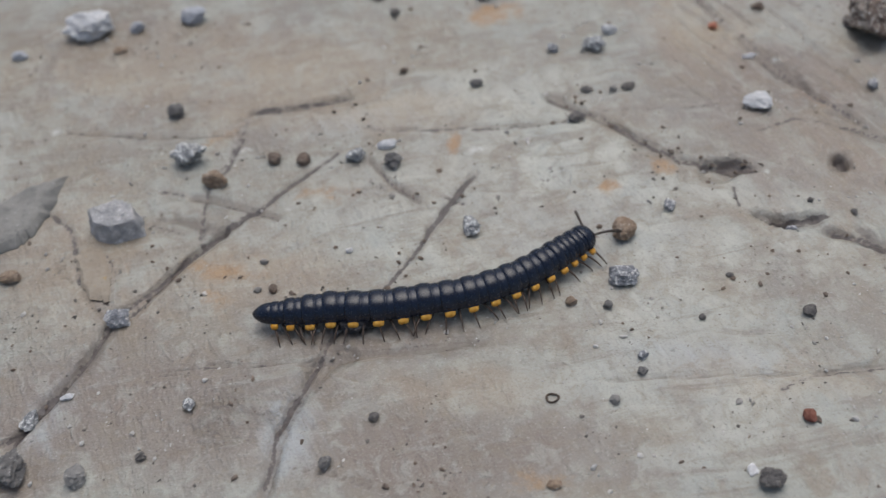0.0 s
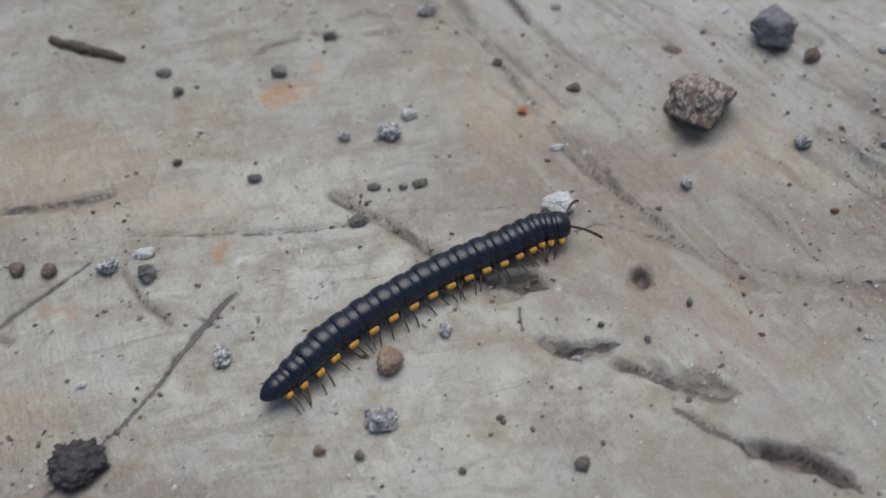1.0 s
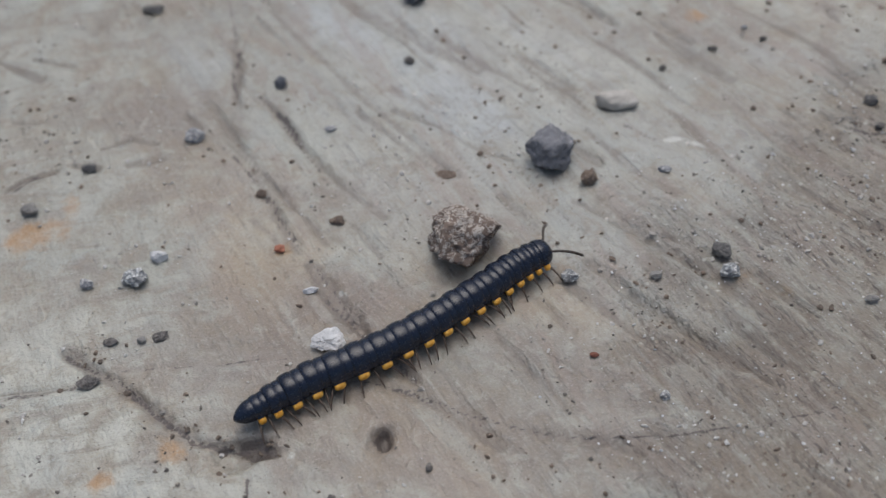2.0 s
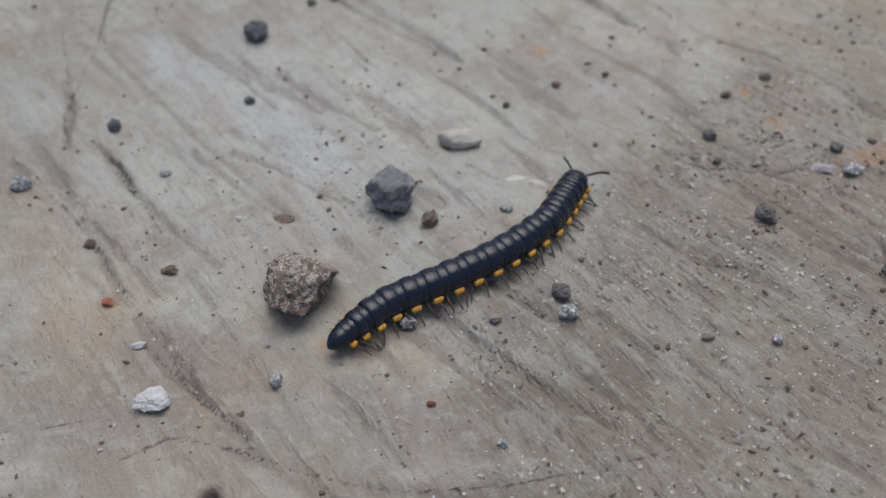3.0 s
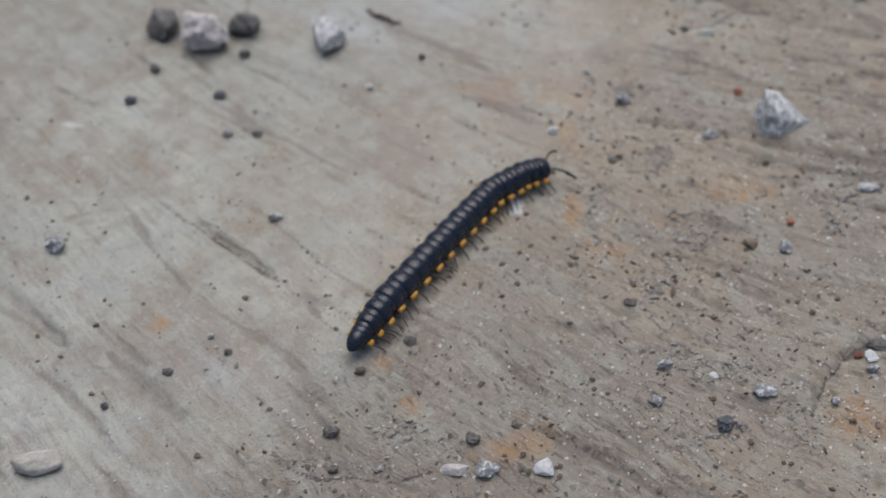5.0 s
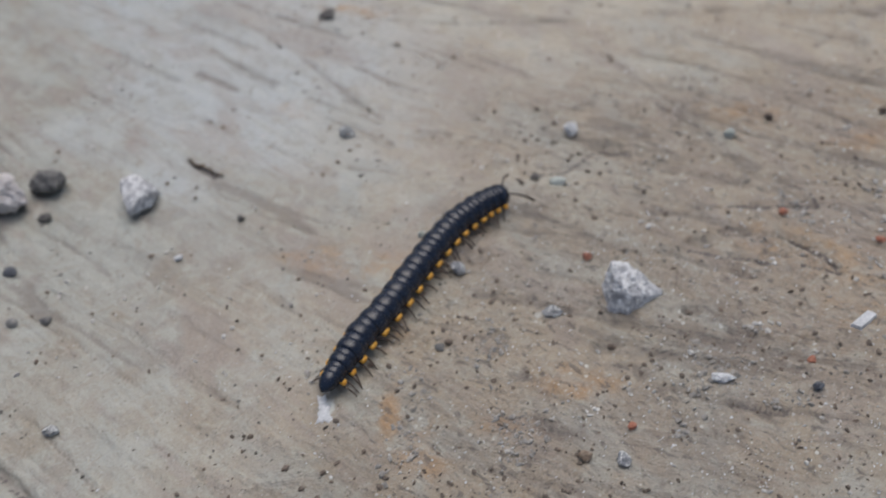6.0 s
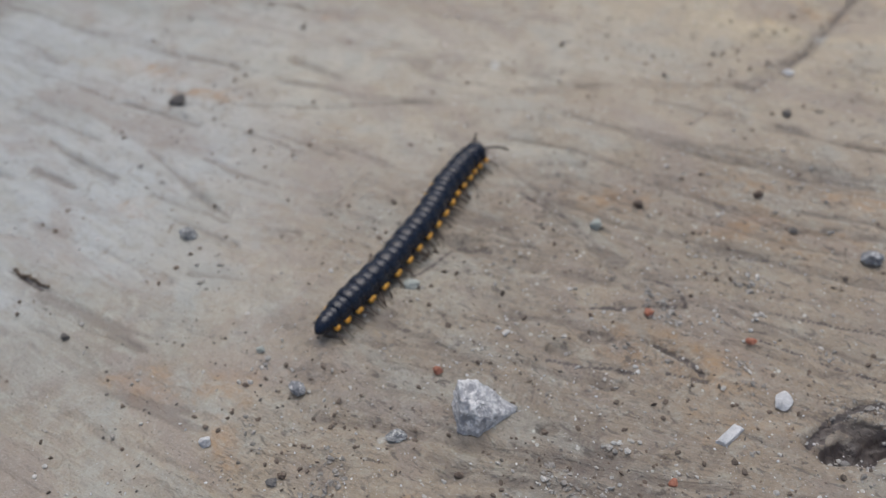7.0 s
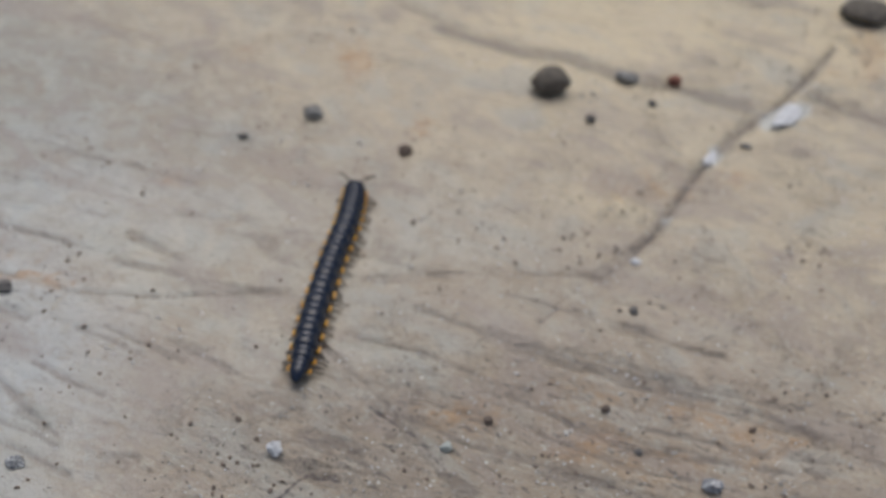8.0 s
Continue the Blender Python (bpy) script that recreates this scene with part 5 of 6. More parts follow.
def lobe_mesh(length, half, side):
    """The yellow outer end of the side keel: a blunt rounded knob under the flange."""
    bm = bmesh.new()
    loops = []
    for y, size, thick, back in ((-0.5, 0.76, 0.48, 0.0), (0.12, 0.86, 0.48, -0.05), (0.40, 0.86, 0.44, -0.1), (0.54, 0.74, 0.36, -0.14), (0.63, 0.48, 0.22, -0.18), (0.67, 0.2, 0.08, -0.2)):
        ring = []
        for k in range(16):
            a = 2 * math.pi * k / 16
            along, up = math.copysign(abs(math.cos(a)) ** 0.7, math.cos(a)), math.copysign(abs(math.sin(a)) ** 0.8, math.sin(a))
            ring.append(((0.21 * length + 0.2) * size * along + length * (-0.18 + 0.12 * back), side * (half + y), 1.92 + thick * up - 0.3 * y))
        loops.append(ring if side > 0 else ring[::-1])
    return loft(bm, loops)


def leg_mesh(side):
    bm = bmesh.new()
    reach = 0.92 if side < 0 else 0.66
    y = [reach * v for v in (0.0, 0.8, 1.65, 2.4, 2.95, 3.4)]
    z = [0.0, -0.05, -0.2, -0.55, -0.98, -1.4]
    return tube(bm, [(0, side * a, b) for a, b in zip(y, z)], [0.15, 0.18, 0.155, 0.13, 0.105, 0.06])


def feeler_mesh(side):
    bm = bmesh.new()
    points, radii = [], []
    for k in range(15):
        f = k / 14
        points.append((4.9 * f, side * 0.5 * math.sin(2.2 * f), 0.7 * math.sin(2.6 * f) - 1.1 * f * f))
        radii.append(0.15 + 0.05 * f + (0.03 if k % 2 else 0.0) if k < 14 else 0.06)
    return tube(bm, points, radii)


def head_mesh():
    bm = bmesh.new()
    return loft(bm, [section(x, h, t, l, 0.0, 22) for x, h, t, l in ((1.05, 0.45, 2.3, 1.35), (0.98, 0.95, 2.75, 1.1), (0.75, 1.3, 3.1, 0.95), (0.4, 1.5, 3.35, 0.9), (-0.1, 1.6, 3.5, 0.95), (-0.8, 1.6, 3.5, 1.1))])


def tail_mesh():
    bm = bmesh.new()
    sizes = ((1.1, 1.36, 3.8, 1.3), (0.5, 1.42, 3.9, 1.3), (-0.1, 1.36, 3.8, 1.35), (-0.7, 1.18, 3.55, 1.45), (-1.2, 0.9, 3.2, 1.65), (-1.55, 0.6, 2.92, 1.85), (-1.78, 0.32, 2.7, 2.0), (-1.88, 0.12, 2.5, 2.15))
    return loft(bm, [section(x, h, t, l, 0, 22) for x, h, t, l in sizes])


millipede = tagged(new("millipede"), "black millipede with yellow side spots crawling over the slab", "millipede")
CARRIED = []   # each body part with its distance behind the head's front
LEGS = []      # each leg with its ring's place, side and rest pose
for behind, ahead_of in zip(RINGS, RINGS[1:] + [45.2]):
    length = (ahead_of - behind) * 1.02
    half, top = ring_size(behind)
    ring = part("body_ring", ring_mesh(behind, length), SHELL, millipede)
    CARRIED.append((ring, behind))
    for side in (1, -1):
        part("side_keel", lobe_mesh(length, half - 0.12, side), SPOT, ring, "yellow-orange side keel")
        for pair in ((0.22, -0.3) if behind > 6 else (-0.05,)):
            leg = part("leg", leg_mesh(side), LEG, ring, "thin dark brown jointed leg")
            LEGS.append((leg, behind - pair * length, side, pose(pair * length * MM, side * 0.52 * half * MM, 1.42 * MM)))
tail = part("tail", tail_mesh(), SHELL, millipede)
CARRIED.append((tail, 44.8))
head = part("head", head_mesh(), SHELL, millipede)
CARRIED.append((head, 0.9))
FEELERS = []
for side in (1, -1):
    FEELERS.append((part("feeler", feeler_mesh(side), FEELER, head, "thin bent dark feeler"), side))

# the crawled line: its start in mm and its heading in degrees every 5 mm
START = (-24.9, 88.36)
HEADING = [
    -12.8, -9.2, -5.3, -0.2, 6.3, 14.2, 23.0, 31.7, 38.5, 42.0, 41.3, 36.6, 29.9, 23.5, 19.1,
    16.6, 15.4, 15.4, 17.5, 21.9, 27.4, 30.7, 28.9, 22.9, 16.3, 13.6, 16.6, 22.6, 29.2, 34.8,
    38.7, 40.9, 41.6, 41.2, 39.9, 38.2, 36.7, 35.6, 34.3, 32.9, 31.9, 31.9, 32.9, 33.5, 32.8,
    31.2, 29.9, 29.6, 31.5, 35.8, 40.5, 42.2, 39.3, 33.6, 28.3, 25.9, 27.3, 32.0, 38.4, 44.7,
    49.2, 52.2, 55.0, 58.0, 59.3, 58.4, 56.1, 53.5, 51.8, 51.3, 51.5, 51.8, 52.1, 52.4, 52.7,
]
# seconds, mm crawled by the head, and the body's sideways sway in mm from tail to head
CRAWL = [
    (0.0, 45.9, -0.43, 0.89, 0.28, -2.18, -2.97, -3.62),
    (0.3, 56.4, -1.49, 0.17, 0.03, 1.1, 2.71, 4.18),
    (0.5, 63.8, -0.58, 0.64, 0.78, 1.04, 1.51, 1.12),
    (0.7, 71.1, -0.98, 0.7, 0.0, -0.57, -0.79, -2.0),
    (1.0, 82.8, 0.74, 1.3, 0.11, 0.17, 0.85, 0.05),
    (1.5, 102.0, -1.39, -1.03, -0.0, -0.8, -2.03, -2.91),
    (2.0, 119.7, -1.14, 0.38, 0.58, 0.36, 0.97, 1.23),
    (2.2, 127.1, -0.48, 0.79, 1.01, 0.59, 0.6, -1.1),
    (3.5, 174.1, -1.97, 0.08, -0.03, -0.55, 0.18, 1.02),
    (3.8, 185.5, -1.2, 1.07, 0.52, -0.01, -0.92, -3.19),
    (4.0, 194.3, 0.18, 0.78, 0.11, -0.42, -0.1, 0.13),
    (4.2, 203.0, -0.09, -0.15, -0.31, 0.69, 1.89, 2.94),
    (5.3, 246.9, -2.6, -0.59, 0.29, 0.02, -1.74, -3.91),
    (5.5, 254.4, -1.02, 0.55, 0.96, 0.06, -1.27, -2.76),
    (5.8, 266.1, -0.87, 1.27, 1.62, 1.12, 1.78, 2.43),
    (6.0, 274.8, -1.55, 0.96, 1.59, 1.38, 0.64, -0.3),
    (6.3, 286.1, 1.12, 2.55, 1.15, -1.18, -2.54, -4.29),
    (6.5, 295.0, 1.34, 0.82, -0.36, -0.99, -1.75, -2.34),
    (6.8, 305.4, -0.59, 0.02, 0.43, 0.17, 0.3, 0.56),
    (7.0, 313.5, -0.52, 0.35, 1.14, 0.18, -1.43, -3.35),
    (7.5, 334.4, 0.04, 1.37, 0.93, 0.2, 0.35, 0.72),
    (7.8, 345.4, 1.0, 1.41, -0.16, -2.31, -2.82, -3.24),
    (8.0, 354.0, 1.02, 0.85, -0.04, -0.66, -0.25, 0.38),
]
SWAY_AT = [46.0, 36.0, 24.0, 10.0, 4.0, 0.0]
# seconds and the feelers' turn outwards, left and right, in degrees
FEEL = [(0.0, 75, -20), (0.3, 35, -55), (0.5, 45, -70), (0.7, 45, -55), (1.0, 60, -30), (1.5, 50, -45), (2.0, 65, -30), (2.2, 25, -75), (3.0, 50, -40), (3.5, 65, -30), (3.8, 55, -45), (4.2, 50, -35), (5.3, 30, -55), (5.5, 50, -20), (5.8, 40, -40), (6.0, 45, -50), (6.3, 30, -40), (6.5, 50, -25), (6.8, 50, -40), (7.0, 30, -55), (7.5, 35, -30), (8.0, 45, -40)]

line_s = np.arange(-10, 371, 0.25)
line_h = np.radians(np.interp(line_s, np.arange(len(HEADING)) * 5.0, HEADING))
line_x, line_y = np.cumsum(np.cos(line_h)) * 0.25, np.cumsum(np.sin(line_h)) * 0.25
line_x += START[0] - np.interp(0, line_s, line_x)
line_y += START[1] - np.interp(0, line_s, line_y)


def eased(t, times, values):
    """A smooth curve through the values."""
    times, values = np.array(times), np.array(values)
    slope = np.gradient(values, times)
    k = min(max(np.searchsorted(times, t, "right") - 1, 0), len(times) - 2)
    gap = times[k + 1] - times[k]
    u = (t - times[k]) / gap
    return ((2 * u ** 3 - 3 * u ** 2 + 1) * values[k] + (u ** 3 - 2 * u ** 2 + u) * gap * slope[k]
            + (3 * u ** 2 - 2 * u ** 3) * values[k + 1] + (u ** 3 - u ** 2) * gap * slope[k + 1])


CRAWL_T = [row[0] for row in CRAWL]


def spine(t, behind):
    """The body's place in mm at a distance behind the head's front."""
    s = eased(t, CRAWL_T, [row[1] for row in CRAWL]) - behind
    sway = [eased(t, CRAWL_T, [row[2 + k] for row in CRAWL]) for k in range(6)]
    off = np.interp(-behind, [-b for b in SWAY_AT], sway)
    h = np.interp(s, line_s, line_h)
    return np.interp(s, line_s, line_x) - off * math.sin(h), np.interp(s, line_s, line_y) + off * math.cos(h)


def spine_pose(t, behind):
    (ax, ay), (bx, by), (x, y) = spine(t, behind - 1.6), spine(t, behind + 1.6), spine(t, behind)
    return pose(x * MM, y * MM, 0.0, 0, 0, math.degrees(math.atan2(ay - by, ax - bx)))


# ---- stones and crumbs lying on the slab ----
# cut planes of stones with a marked shape: normal and distance from the middle
CUTS = {
    "whiteslab": [(0, 0, 1, 0.3), (1, 0.2, 0.1, 0.8), (-1, -0.15, 0.15, 0.8), (0.1, 1, 0.1, 0.36), (-0.1, -1, 0.15, 0.36), (0, 0, -1, 0.3)],
    "whitepoly": [(0.52, -0.22, 0.80, 0.22), (-0.98, -0.1, 0.15, 0.45), (-0.42, -0.86, 0.3, 0.40), (0.5, -0.85, 0.15, 0.42), (0.45, 0.9, 0.2, 0.5), (-0.3, 0.95, 0.2, 0.5), (0, 0, -1, 0.4)],
    "slab": [(0.06, -0.12, 1, 0.36), (1, 0.15, 0.25, 0.62), (-0.9, -0.35, 0.2, 0.62), (-0.5, 0.9, 0.2, 0.6), (0.55, 0.85, 0.15, 0.62), (0.35, -1, 0.3, 0.6), (-0.45, -0.95, 0.25, 0.6), (0, 0, -1, 0.4)],
}


def stone_mesh(seed, size, facets, lumps, rounding, detail, planes=()):
    """A broken stone: a ball cut by planes on all sides, with rough lumps."""
    rng = random.Random(seed)
    bm = bmesh.new()
    bmesh.ops.create_icosphere(bm, subdivisions=detail, radius=1.0)
    cuts = [(Vector(p[:3]).normalized(), p[3]) for p in planes]
    if not cuts:
        spin = rng.uniform(0, 6.3)
        for k in range(facets):
            z = 1 - 2 * (k + 0.5) / facets
            a = spin + 2.4 * k
            v = Vector((math.cos(a) * (1 - z * z) ** 0.5 + rng.gauss(0, 0.22), math.sin(a) * (1 - z * z) ** 0.5 + rng.gauss(0, 0.22), z + rng.gauss(0, 0.22))).normalized()
            cuts.append((v, rng.uniform(0.55, 0.85)))
    shift = Vector((rng.uniform(0, 50), rng.uniform(0, 50), rng.uniform(0, 50)))
    for v in bm.verts:
        way = v.co.normalized()
        far = 1.15
        for normal, d in cuts:
            along = way.dot(normal)
            if along > 0.05:
                far = min(far, d / along)
        far = far * (1 - rounding) + rounding * 0.8
        far += 0.8 * lumps * noise.fractal(way * 2.2 + shift, 0.9, 2.1, 4) + 0.55 * lumps * noise.noise(way * 6 + shift) + 0.3 * lumps * noise.noise(way * 13 + shift)
        v.co = way * far
    low, high = [min(v.co[k] for v in bm.verts) for k in range(3)], [max(v.co[k] for v in bm.verts) for k in range(3)]
    for v in bm.verts:
        v.co = Vector(((v.co[k] - (low[k] + high[k]) / 2) / (high[k] - low[k]) * size[k] for k in range(3)))
        v.co.z += size[2] / 2
        v.co *= MM
    return bm


# style: object name, label, category, material, facets, lumps, rounding
STYLES = {
    "white_block": ("stone", "pale grey-white angular broken stone on the slab", "stone", "white", 12, 0.2, 0.0),
    "bluegrey": ("pebble", "small blue-grey gravel pebble on the slab", "pebble", "bluegrey", 11, 0.14, 0.05),
    "darkblue": ("pebble", "small dark slate-blue rough pebble", "pebble", "darkblue", 11, 0.2, 0.1),
    "darkgrey": ("pebble", "dark grey rough gravel pebble on the slab", "pebble", "darkgrey", 11, 0.16, 0.15),
    "paleblue": ("pebble", "pale blue-grey smooth pebble on the slab", "pebble", "paleblue", 10, 0.12, 0.15),
    "grey": ("pebble", "small mid-grey gravel pebble on the slab", "pebble", "grey", 11, 0.14, 0.1),
    "brown": ("pebble", "small dark brown rounded pebble", "pebble", "brown", 8, 0.22, 0.35),
    "darkrough": ("crumb", "dark grey rough crumb of grit", "crumb", "darkgrey", 6, 0.24, 0.35),
    "speckled": ("pebble", "white-speckled grey gravel pebble on the slab", "pebble", "speckled", 11, 0.2, 0.05),
    "seedbrown": ("seed", "small round dark brown seed or dropping", "seed", "brown", 4, 0.10, 0.8),
    "seedtan": ("seed", "tan-brown round crusty seed on the slab", "seed", "tan", 5, 0.12, 0.7),
    "palegrit": ("crumb", "pale grey-white gritty crumb of stone", "crumb", "white", 8, 0.25, 0.3),
    "slab": ("stone", "flat mid-grey angular broken stone", "stone", "palegrey", 11, 0.06, 0.0),
    "dark": ("pebble", "tiny near-black pebble on the slab", "pebble", "dark", 9, 0.22, 0.3),
    "whitechip": ("chip", "thin white angular chip of stone", "chip", "white", 8, 0.06, 0.0),
    "whitelump": ("chip", "small crumbly white chip of stone", "chip", "white", 7, 0.16, 0.25),
    "whiteslab": ("chip", "thin flat white rectangular chip", "chip", "white", 6, 0.04, 0.0),
    "redbrown": ("pebble", "small red-brown earthy pebble", "pebble", "red", 8, 0.12, 0.4),
    "tan": ("pebble", "tan and beige stone crumb on the slab", "pebble", "tan", 8, 0.12, 0.3),
    "clod": ("clod", "dark grey crumbly clod of earth", "clod", "clod", 5, 0.28, 0.6),
    "brownrock": ("rock", "brown rock crusted with pale mineral grains", "rock", "rock", 9, 0.14, 0.0),
    "darkrock": ("rock", "smooth dark slate-grey angular rock", "rock", "slate", 9, 0.14, 0.0),
    "shell": ("stone", "cream and grey flat oval stone", "stone", "cream", 6, 0.08, 0.35),
    "orange": ("crumb", "tiny orange-red crumb of brick", "crumb", "orange", 7, 0.1, 0.2),
    "pinkchip": ("chip", "flat pale pink chip of stone", "chip", "pink", 7, 0.06, 0.1),
    "pinkwhite": ("stone", "white and pink angular quartz-like stone", "stone", "pink", 11, 0.16, 0.0),
    "whiteblue": ("stone", "white and blue-grey upright angular stone", "stone", "whiterock", 9, 0.10, 0.1),
    "whitepoly": ("stone", "white-grey faceted stone with a pointed top", "stone", "whiterock", 7, 0.06, 0.0),
    "palegreen": ("crumb", "tiny pale green-grey crumb of stone", "crumb", "green", 8, 0.12, 0.2),
    "darkround": ("stone", "dark grey-brown smooth rounded stone", "stone", "roundstone", 5, 0.06, 0.7),
}
STONE["palegrey"] = stone_material("pale_grey_stone", (0.38, 0.38, 0.385), (0.50, 0.50, 0.50), (0.70, 0.70, 0.70), 0.08)
STONE["grit"] = stone_material("dark_grains", (0.11, 0.10, 0.092), (0.22, 0.20, 0.18), (0.35, 0.33, 0.3), 0.0, 0.9, 0.5)
STONE["clod"] = stone_material("clod_earth", (0.05, 0.05, 0.054), (0.095, 0.095, 0.10), (0.2, 0.2, 0.2), 0.0, 0.95, 1.2)
STONE["paleblue"] = stone_material("pale_blue_stone", (0.40, 0.42, 0.46), (0.54, 0.555, 0.58), (0.70, 0.70, 0.71), 0.05)
STONE["slate"] = stone_material("slate_rock", (0.19, 0.197, 0.22), (0.27, 0.277, 0.30), (0.42, 0.42, 0.43), 0.04, 0.85, 0.7)
STONE["cream"] = stone_material("cream_stone", (0.45, 0.425, 0.38), (0.60, 0.575, 0.53), (0.66, 0.64, 0.60), 0.02, 0.8, 0.35)
STONE["whiterock"] = stone_material("white_rock", (0.42, 0.425, 0.45), (0.78, 0.78, 0.78), (0.86, 0.86, 0.86), 0.18, 0.85, 0.8)
STONE["roundstone"] = stone_material("round_stone", (0.125, 0.11, 0.09), (0.17, 0.15, 0.125), (0.25, 0.22, 0.19), -0.02)


def stone(style, x, y, wide, deep, high, turned, seed):
    name, label, category, material, facets, lumps, rounding = STYLES[style]
    detail = 5 if wide > 7 else 4 if wide > 3 else 3
    mesh = bpy.data.meshes.new(name)
    bm = stone_mesh(seed, (wide, deep, high), facets, lumps, rounding, detail, CUTS.get(style, ()))
    bm.to_mesh(mesh)
    bm.free()
    mesh.materials.append(STONE[material])
    for face in mesh.polygons:
        face.use_smooth = wide > 5
    ob = new(name, mesh)
    ob.matrix_basis = pose(x * MM, y * MM, (ground_at(x, y) - (0.16 if wide < 5 else 0.10) * high) * MM, 0, 0, turned)
    return tagged(ob, label, category)


stone("white_block", -56.6, 154.6, 9.05, 6.34, 4.50, -0, 1)
stone("paleblue", -38.6, 155.3, 4.52, 3.43, 3.05, -0, 2)
stone("paleblue", -48.2, 154.0, 2.54, 2.20, 2.16, -0, 3)
stone("paleblue", -67.9, 150.0, 2.89, 2.18, 1.60, -0, 4)
stone("tan", -50.6, 148.7, 2.39, 1.75, 0.80, -0, 5)
stone("darkgrey", -39.8, 131.4, 2.88, 2.55, 2.45, -0, 6)
stone("speckled", -36.7, 120.3, 6.05, 3.93, 3.74, -0, 7)
stone("seedbrown", -23.9, 118.8, 2.14, 2.22, 1.82, -0, 8)
stone("seedbrown", -19.5, 117.9, 2.14, 2.21, 1.81, -0, 9)
stone("speckled", -11.6, 117.4, 3.24, 2.51, 2.59, -0, 10)
stone("darkrough", -6.1, 115.3, 2.88, 2.81, 2.45, -0, 11)
stone("palegrit", -6.9, 119.3, 3.26, 1.76, 1.30, -0, 12)
stone("slab", -46.5, 108.1, 8.59, 6.25, 4.40, -0, 13)
stone("seedtan", 25.2, 97.1, 3.45, 3.60, 2.94, -0, 14)
stone("bluegrey", 23.6, 89.3, 4.17, 3.05, 2.81, -0, 15)
stone("bluegrey", 32.4, 101.2, 1.75, 2.18, 1.49, -0, 16)
stone("dark", 46.0, 80.9, 1.89, 1.85, 1.61, -0, 17)
PUSHED = [(0.0, 49.6, 119.8, 0), (1.5, 49.6, 119.8, 0), (1.9, 53.0, 121.6, 9), (3.3, 52.5, 121.4, 9), (8.0, 52.5, 121.4, 9)]
pushed_chip = stone("whitelump", 51.6, 120.6, 4.6, 3.6, 2.0, -10, 18)
stone("dark", 22.4, 121.0, 3.28, 2.03, 1.31, -0, 19)
stone("dark", 24.8, 127.1, 2.12, 1.32, 0.85, -0, 20)
stone("dark", 31.3, 126.7, 2.29, 1.54, 0.92, -0, 21)
stone("grey", 28.9, 126.5, 1.23, 0.95, 1.05, -0, 22)
stone("speckled", 27.7, 137.0, 3.87, 3.00, 2.76, -0, 23)
stone("palegrit", 30.8, 140.6, 2.61, 1.75, 1.70, -0, 24)
stone("dark", -3.9, 151.0, 1.74, 1.42, 1.48, -0, 25)
stone("dark", 34.7, 57.7, 3.25, 2.61, 2.77, -0, 26)
stone("whitechip", 33.1, 59.5, 1.31, 1.70, 0.52, -0, 27)
stone("dark", -10.6, 71.7, 1.39, 1.36, 1.18, -0, 28)
stone("dark", -39.2, 69.5, 1.38, 1.15, 1.17, -0, 29)
stone("speckled", -54.3, 76.6, 2.43, 3.16, 2.06, -0, 30)
stone("grey", -46.9, 67.5, 2.60, 3.14, 2.21, -0, 31)
stone("bluegrey", -44.6, 91.2, 3.67, 2.84, 2.46, -0, 32)
stone("darkrough", -55.1, 69.1, 4.14, 5.38, 3.52, -0, 33)
stone("redbrown", 41.5, 65.7, 1.62, 2.11, 1.38, -0, 34)
stone("bluegrey", 23.7, 76.7, 1.43, 1.19, 1.21, -0, 35)
stone("darkgrey", 23.2, 74.5, 1.55, 1.13, 0.91, -0, 36)
stone("darkgrey", 20.7, 85.2, 1.34, 1.31, 1.14, -0, 37)
stone("dark", 32.4, 81.7, 1.02, 0.83, 0.80, -0, 38)
stone("dark", 37.6, 88.2, 1.05, 0.76, 0.59, -0, 39)
stone("grey", 19.0, 70.6, 1.39, 1.35, 1.18, -0, 40)
stone("speckled", -33.8, 76.3, 1.57, 1.95, 1.33, -0, 41)
stone("whitechip", -49.7, 79.5, 1.73, 1.08, 0.69, -0, 42)
stone("tan", 10.0, 60.1, 1.97, 1.27, 0.80, -0, 43)
stone("darkrough", -16.7, 65.9, 1.76, 1.72, 1.50, -0, 44)
stone("grey", -24.9, 98.8, 1.26, 0.87, 0.90, -0, 45)
stone("seedbrown", -23.6, 93.7, 1.23, 1.43, 1.05, -0, 46)
stone("grey", -25.7, 93.9, 1.23, 0.87, 0.85, -0, 47)
stone("brown", 55.8, 143.0, 2.25, 1.57, 1.10, -0, 48)
stone("brown", -3.3, 135.9, 1.46, 0.99, 1.08, -0, 49)
stone("darkgrey", 8.0, 131.2, 2.16, 1.59, 1.35, -0, 50)
stone("tan", -60.8, 100.4, 3.34, 2.24, 1.78, -0, 51)
stone("tan", -32.6, 115.5, 3.73, 2.73, 3.03, -0, 52)
stone("palegrit", -13.0, 99.1, 1.10, 0.88, 0.88, -0, 53)
stone("clod", -12.0, 87.6, 7.60, 6.80, 3.20, -2, 55)
stone("brownrock", 73.1, 134.2, 10.40, 10.20, 8.00, -2, 56)
stone("darkrock", 87.9, 149.3, 7.20, 8.00, 6.20, -2, 57)
stone("brown", 92.5, 144.1, 2.58, 2.27, 2.20, -2, 58)
stone("speckled", 85.9, 127.0, 2.41, 1.96, 1.92, -2, 59)
stone("bluegrey", 67.9, 121.5, 1.72, 2.12, 1.46, -2, 60)
stone("brown", 45.3, 150.5, 1.75, 1.35, 1.21, -2, 61)
stone("darkgrey", 19.6, 160.8, 2.36, 1.60, 1.84, -2, 62)
stone("grey", 11.5, 153.6, 2.83, 2.18, 2.05, -2, 63)
